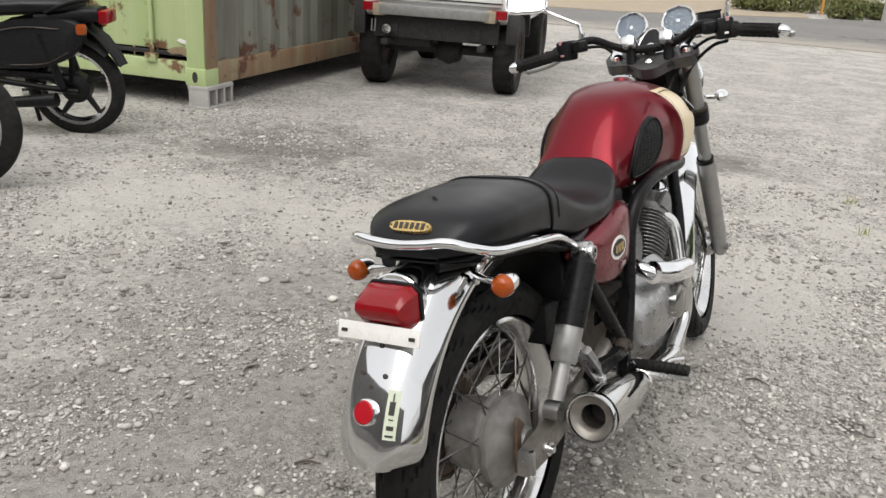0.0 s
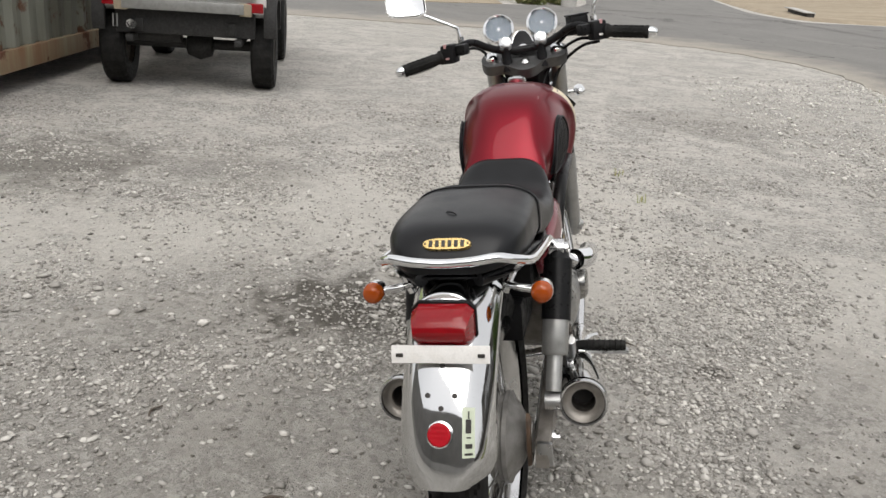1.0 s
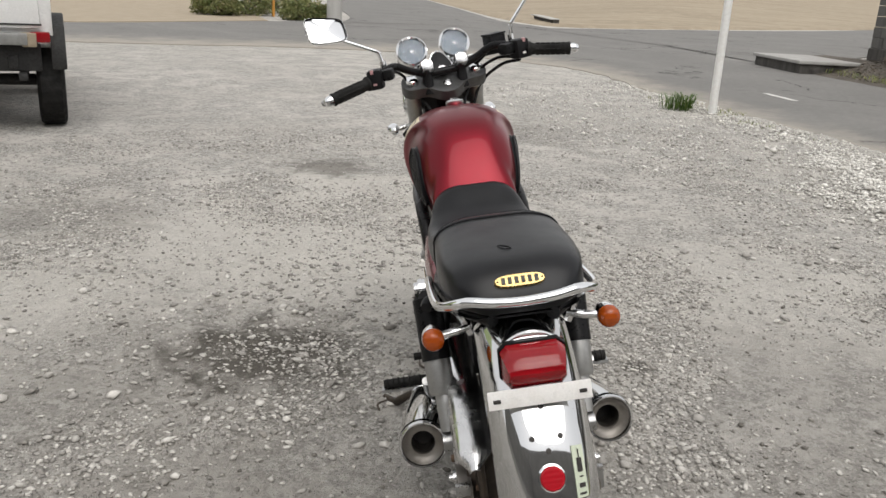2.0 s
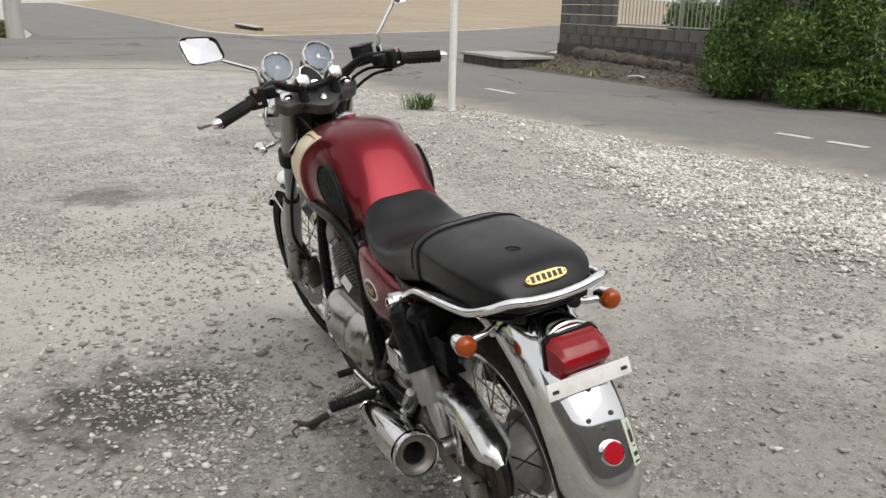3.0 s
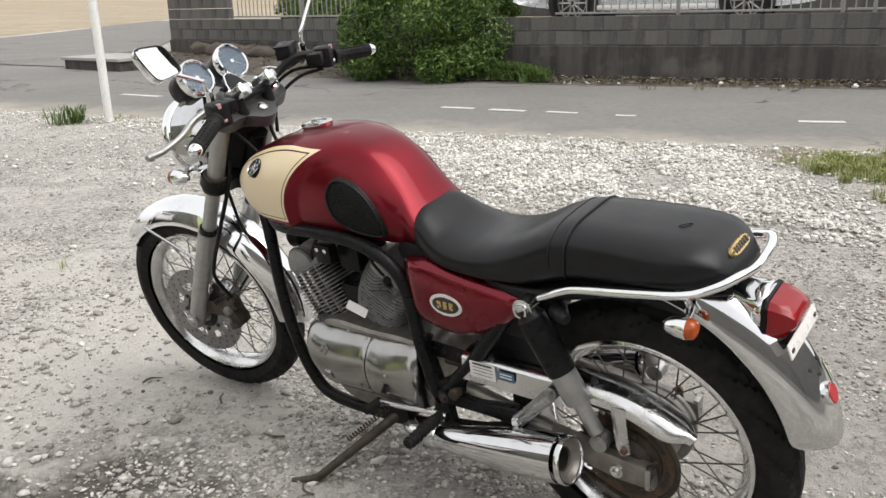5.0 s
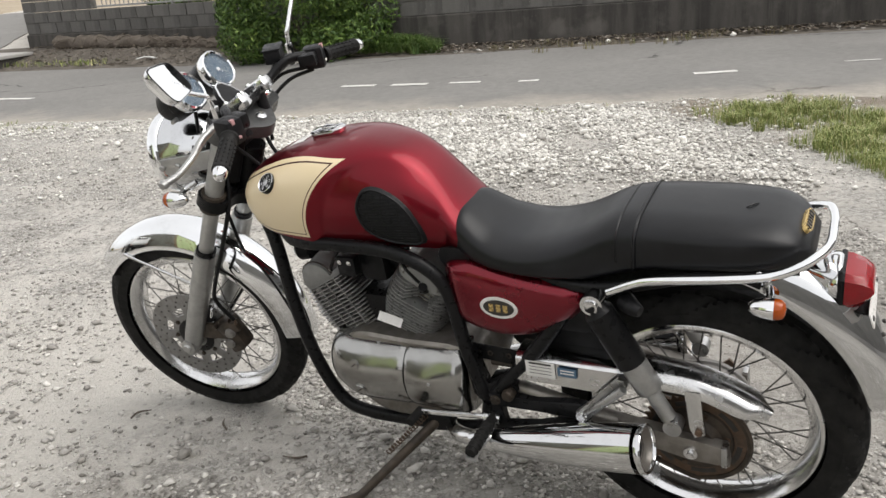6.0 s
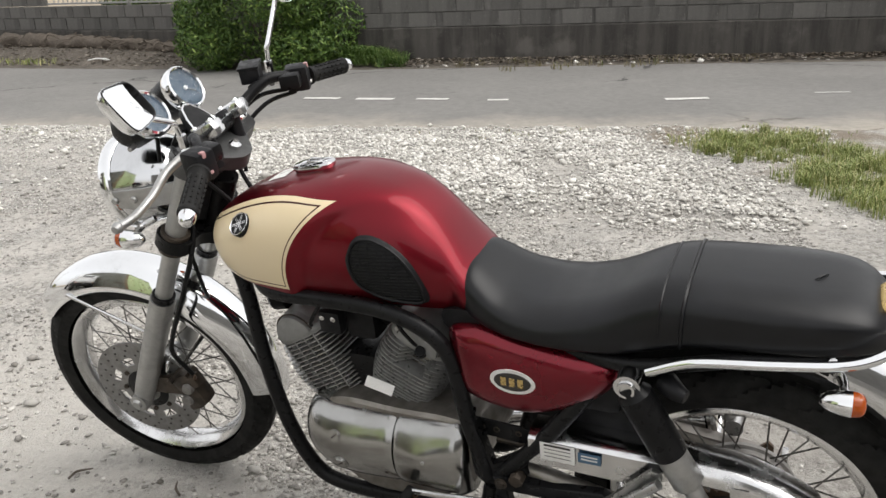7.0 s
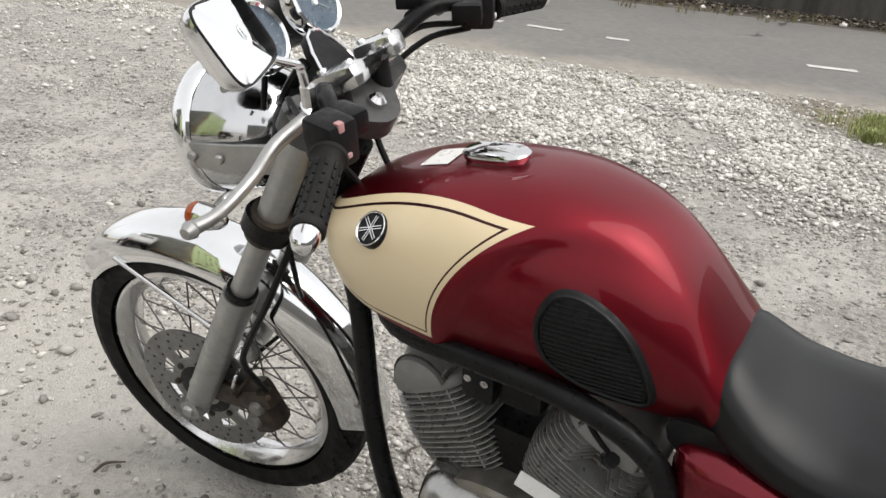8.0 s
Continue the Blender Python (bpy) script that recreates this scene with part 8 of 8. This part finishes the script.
    part("rear_mudguard", loft([[Vector((x * a, y + 0.02 * abs(x), z)) for x in (-1, -0.5, 0, 0.5, 1)] + [Vector((x * a * 0.9, y - 0.012 * abs(x) + 0.012, z - 0.008)) for x in (1, 0.5, 0, -0.5, -1)] for y, z, a in ((-0.02, 0.68, 0.07), (-0.12, 0.66, 0.075), (-0.2, 0.6, 0.075), (-0.27, 0.5, 0.07), (-0.3, 0.44, 0.065))]), M_PLASTIC, b, "grey black plastic mudguard flap")
    part("engine", box(0, 0.62, 0.36, 0.24, 0.3, 0.24, 0.04), M_GRIME, b)
    part("frame_tube", tube([(0.1, 0.5, 0.3), (0.1, 0.45, 0.5), (0.1, 0.2, 0.64), (0.08, -0.1, 0.68)], 0.016, 10), M_BLACK, b)
    part("chain_case", tube([(-0.08, 0.0, 0.35), (-0.09, 0.25, 0.37), (-0.09, 0.48, 0.37)], 0.028, 10), M_BLACK, b)
    part("centre_stand", tube([(0.12, 0.36, 0.3), (0.14, 0.32, 0.02)], 0.013, 8, straight=True), M_BLACK, b)
    return b


first = parked_bike()


def parked_front(m):
    """Another parked motorcycle, of which the front wheel pokes out."""
    b = thing("motorcycle", m, "black motorcycle parked beside another, worn front tyre", "motorcycle", "parked black motorcycles")
    c = Matrix.Translation((0, 0, 0.29))
    w = part("front_wheel", turned(lathe([(0.02, -0.05), (0.05, -0.045), (0.05, 0.045), (0.02, 0.05)], 24), c), M_PLASTIC, b)
    prof = [(0.222 + 0.07 * max(0, math.sin(math.pi * i / 14)) ** 0.7, 0.048 * math.cos(math.pi * i / 14)) for i in range(15)]
    part("tyre", turned(lathe(prof, 72), c), M_RUBBER, w)
    part("rim", turned(lathe([(0.226, -0.035), (0.215, -0.03), (0.195, 0), (0.215, 0.03), (0.226, 0.035), (0.205, 0.03), (0.185, 0), (0.205, -0.03)], 64, True), c), M_CHROME_OLD, w)
    for k in range(5):
        a = 2 * math.pi * k / 5
        part("spoke", tube([Vector((0, 0.05 * math.cos(a), 0.29 + 0.05 * math.sin(a))), Vector((0, 0.2 * math.cos(a), 0.29 + 0.2 * math.sin(a)))], [0.02, 0.014], 8, straight=True), M_PLASTIC, w)
    for f in (-1, 1):
        part("fork_leg", tube([(f * 0.08, 0.0, 0.27), (f * 0.08, -0.24, 0.75)], [0.025, 0.018], 14, straight=True), M_FORK, b)
    part("mudguard", loft([[Vector((x, q * math.cos(a), 0.29 + q * math.sin(a))) for x, q in ((-0.06, 0.30), (0, 0.325), (0.06, 0.30), (0.055, 0.296), (0, 0.32), (-0.055, 0.296))] for a in (radians(60 + 9 * i) for i in range(13))]), M_PLASTIC, b)
    part("side_stand", tube([(-0.1, -0.55, 0.3), (-0.22, -0.5, 0.0)], 0.012, 8, straight=True), M_BLACK, b)
    part("frame", tube([(0, -0.25, 0.78), (0, -0.4, 0.5), (0, -0.5, 0.28), (-0.1, -0.55, 0.3)], 0.025, 10), M_BLACK, b)


parked_front(Matrix.Translation((-2.42, 4.12, 0.0)) @ Matrix.Rotation(radians(-84), 4, "Z") @ Matrix.Rotation(radians(-5), 4, "Y"))


def silver_car():
    """A silver hatchback parked behind the railing; its lower half shows."""
    d = Vector((0.255, 0.967, 0)).normalized()
    m = Matrix.Translation((11.87, 0.29, 0.76)) @ Matrix.Rotation(math.atan2(d.y, d.x) - math.pi / 2, 4, "Z")
    c = thing("parked_car", m, "silver hatchback car parked behind the railing", "car")
    W = 0.83
    side = [(2.55, 0.3), (2.6, 0.5), (2.5, 0.72), (1.55, 0.98), (0.75, 1.44), (-1.0, 1.46), (-1.55, 0.98), (-1.65, 0.6), (-1.6, 0.28), (-0.4, 0.2), (1.4, 0.2)]
    rings = []
    out = rounded(side, 4)
    for x, s in ((-W + 0.12, 0.9), (-W + 0.03, 0.975), (-W, 1.0), (W, 1.0), (W - 0.03, 0.975), (W - 0.12, 0.9)):
        rings.append([Vector((x * (1 - 0.12 * smooth_step(0.9, 1.45, z)), 0.45 + (y - 0.45) * s, 0.7 + (z - 0.7) * s)) for y, z in out])
    part("body", loft(rings[:3] + rings[3:]), M_CARSILVER, c, "silver painted body", 50)
    for y in (1.72, -0.74):
        for f in (-1, 1):
            part("wheel_arch", turned(lathe([(0, 0.012), (0.365, 0.012), (0.375, -0.004), (0.365, -0.1)], 40), Matrix.Translation((f * (W - 0.0), y, 0.31)) @ Matrix.Rotation(0 if f > 0 else math.pi, 4, "Z")), M_UNDER, c)
            at = Matrix.Translation((f * (W - 0.07), y, 0.31)) @ Matrix.Rotation(0 if f > 0 else math.pi, 4, "Z")
            w = part("wheel", turned(lathe([(0.2, -0.09), (0.29, -0.09), (0.312, -0.06), (0.312, 0.07), (0.29, 0.095), (0.22, 0.098), (0.215, 0.05), (0.0, 0.03)], 48), at), M_RUBBER, c)
            part("rim_ring", turned(lathe([(0.2, 0.06), (0.222, 0.102), (0.212, 0.106), (0.195, 0.07)], 40, True), at), M_ALLOY, w)
            for k in range(10):
                a = 2 * math.pi * k / 10
                part("spoke", turned(tube([Vector((0.085, 0.03 * math.cos(a), 0.03 * math.sin(a))), Vector((0.09, 0.205 * math.cos(a), 0.205 * math.sin(a)))], [0.016, 0.012], 6, straight=True), at), M_ALLOY, w)
    for f in (-1, 1):
        part("sill", box(f * (W + 0.004), 0.5, 0.24, 0.03, 1.7, 0.06, 0.01), M_WHITE, c)
        part("door_gap", box(f * (W + 0.001), 0.45, 0.62, 0.004, 0.01, 0.65), M_UNDER, c)
        part("side_window", box(f * (W - 0.07), -0.05, 1.2, 0.02, 1.5, 0.3, 0.03), M_UNDER, c)
        part("tail_lamp", box(f * 0.7, -1.6, 0.75, 0.2, 0.12, 0.2, 0.03), M_TAIL, c)


silver_car()


# ---- loose stones on the yard ----
def stones(name, places, sizes, material, label, seed, sink=0.3, flat=0.62):
    """Angular chips joined into one mesh; sizes are half lengths in metres."""
    rng = np.random.default_rng(seed)
    base = np.array([(1, 0, 0), (-1, 0, 0), (0, 1, 0), (0, -1, 0), (0, 0, 1), (0, 0, -1), (0.62, 0.62, 0.45), (-0.62, 0.58, 0.5), (-0.6, -0.64, 0.42), (0.6, -0.6, 0.5)], float)
    tri = [(4, 6, 7), (4, 7, 8), (4, 8, 9), (4, 9, 6), (0, 2, 6), (2, 7, 6), (2, 1, 7), (1, 8, 7), (1, 3, 8), (3, 9, 8), (3, 0, 9), (0, 6, 9), (5, 2, 0), (5, 1, 2), (5, 3, 1), (5, 0, 3)]
    n = len(places)
    sc = sizes[:, None] * np.stack([rng.uniform(0.75, 1.3, n), rng.uniform(0.6, 1.0, n), rng.uniform(0.4, 0.8, n) * flat * 1.3], 1)
    v = base[None] * (1 + rng.uniform(-0.22, 0.22, (n, 10, 3))) * sc[:, None, :]
    a, b = rng.uniform(0, 6.283, n), rng.normal(0, 0.25, n)
    ca, sa, cb, sb = np.cos(a), np.sin(a), np.cos(b), np.sin(b)
    x = v[..., 0] * cb[:, None] + v[..., 2] * sb[:, None]
    z = -v[..., 0] * sb[:, None] + v[..., 2] * cb[:, None]
    y = v[..., 1]
    X = x * ca[:, None] - y * sa[:, None] + places[:, None, 0]
    Y = x * sa[:, None] + y * ca[:, None] + places[:, None, 1]
    Z = z + (places[:, 2] + sc[:, 2] * (1 - 2 * sink))[:, None]
    co = np.stack([X, Y, Z], -1).reshape(-1, 3)
    faces = (np.array(tri)[None] + (np.arange(n) * 10)[:, None, None]).reshape(-1, 3)
    me = bpy.data.meshes.new(name)
    me.vertices.add(len(co))
    me.vertices.foreach_set("co", co.ravel())
    me.loops.add(faces.size)
    me.loops.foreach_set("vertex_index", faces.ravel().astype(np.int32))
    me.polygons.add(len(faces))
    me.polygons.foreach_set("loop_start", np.arange(0, faces.size, 3, dtype=np.int32))
    me.polygons.foreach_set("loop_total", np.full(len(faces), 3, dtype=np.int32))
    me.update()
    me.validate()
    me.materials.append(material)
    return tagged(new(name, me), label, "gravel", kind="stuff")


def scatter(count, box_xy, keep, seed):
    rng = np.random.default_rng(seed)
    out = []
    while len(out) < count:
        x, y = rng.uniform(box_xy[0], box_xy[1]), rng.uniform(box_xy[2], box_xy[3])
        if rng.random() < keep(x, y):
            out.append((x, y, ground_z(x, y)))
    return np.array(out)


def gravel_keep(x, y):
    g = road_gap(x, y)
    if g < 0.1:
        return 0.25 * math.exp((g - 0.1) / 0.16)
    d = math.hypot(x - 0.3, y - 2.6)
    patch = 0.1 + 2.0 * drift(x, y, 0.9, 3) + 1.5 * drift(x, y, 2.6, 5)
    fade = 1.0 if d < 2.2 else max(0.12, math.exp(-(d - 2.2) / 2.2))
    return max(0.04, min(1, patch)) * fade


chips = scatter(72000, (-2.6, 5.6, 0.7, 7.5), gravel_keep, 41)
stones("fine_gravel", chips, np.random.default_rng(42).gamma(2.4, 0.0016, len(chips)) + 0.0018, M_STONE, "fine grey stone chips strewn over the yard", 43)


def pebble_keep(x, y):
    if road_gap(x, y) < 0.15:
        return 0.0
    damp = math.exp(-((x - 0.02) ** 2 + (y - 3.2) ** 2) / 0.25)
    return min(1, max(0.02, 0.22 + 0.7 * drift(x, y, 1.1, 9)) * (1 if math.hypot(x, y - 3) < 3 else 0.4) + 0.9 * damp)


pebbles = scatter(13000, (-2.6, 5.4, 0.9, 7.0), pebble_keep, 51)
stones("pebbles", pebbles, np.random.default_rng(52).gamma(1.7, 0.0028, len(pebbles)) + 0.0032, M_STONE, "scattered pale pebbles on the dusty yard", 53)


def heap_keep(x, y):
    g = road_gap(x, y)
    if g < -0.25 or g > 2.6:
        return 0.0
    if g < 0.15:
        return 0.3 * math.exp((g - 0.15) / 0.12)
    return heap_amount(x, y, g) * (0.6 + 0.9 * drift(x, y, 2.2, 6)) + 0.03


heap = scatter(54000, (2.4, 8.0, -0.6, 10.0), heap_keep, 61)
stones("crushed_stone", heap, np.random.default_rng(62).gamma(1.9, 0.0028, len(heap)) + 0.003, M_PALE, "pale crushed stone spread along the road edge", 63, 0.12, 0.8)

def dark_keep(x, y):
    g = road_gap(x, y)
    if g < 0.2:
        return 0.0
    d = math.hypot(x - 0.3, y - 2.6)
    return max(0.05, min(1, 0.35 + 1.5 * drift(x, y, 1.4, 13))) * (1.0 if d < 2.4 else max(0.15, math.exp(-(d - 2.4) / 2.4)))


dark = scatter(10000, (-2.6, 5.4, 0.7, 7.3), dark_keep, 67)
stones("dark_gravel", dark, np.random.default_rng(68).gamma(2.0, 0.0013, len(dark)) + 0.0012, M_DARKSTONE, "dark grey and brown chips trodden into the dust", 69, 0.3, 0.8)
litter = scatter(500, (8.8, 10.4, -3.8, 2.4), lambda x, y: 1.0 if 0.02 < x - lerp([(p[1], p[0]) for p in FAR_EDGE], y) < 0.3 else 0.0, 71)
stones("roadside_rubble", litter, np.random.default_rng(72).gamma(2.5, 0.006, len(litter)) + 0.006, M_PALE, "pale rubble and grit along the wall foot", 73, 0.1)

# twigs and a few dark scraps
for k, (x, y, a) in enumerate(((0.64, 3.18, 20), (0.9, 2.85, -15), (0.2, 2.75, 60), (-0.35, 2.2, 10), (-0.6, 2.6, 70), (0.47, 2.92, 100), (-0.2, 1.9, 40), (0.75, 3.5, -40))):
    t = thing("twig", Matrix.Translation((x, y, ground_z(x, y) + 0.006)) @ Matrix.Rotation(radians(a), 4, "Z"), "short dark twig lying on the gravel", "twig", "twigs on the gravel")
    part("stem", tube([(0, 0, 0), (0.03, 0.006, 0.004), (0.065, -0.002 - 0.01 * (k % 3), 0.0)], [0.003, 0.0035, 0.0018], 6, 4), M_TWIG, t)


# ---- unseen plain walls added behind the walk to darken chrome and low sky ----
M_RENDER = plain("grey_render", (0.23, 0.223, 0.212), (0.17, 0.165, 0.157), 0.9, 0.0, 1.2, 40, 0.5, 0.01)
for name, x, y, turn, length, height in (("unseen_wall_south", -3.0, -5.0, -22, 21.0, 4.4), ("unseen_wall_west", -6.2, 0.2, -84, 9.0, 3.0)):
    bw = tagged(new(name), "unseen plain grey wall added to darken reflections and low sky light", "wall", kind="structure")
    bw.matrix_world = Matrix.Translation((x, y, 0.0)) @ Matrix.Rotation(radians(turn), 4, "Z")
    part("wall_face", box(0, -0.12, height / 2 - 0.1, length, 0.24, height, 0.02), M_RENDER, bw)
    part("plinth", box(0, 0.02, 0.2, length, 0.06, 0.6, 0.01), M_CONC, bw)
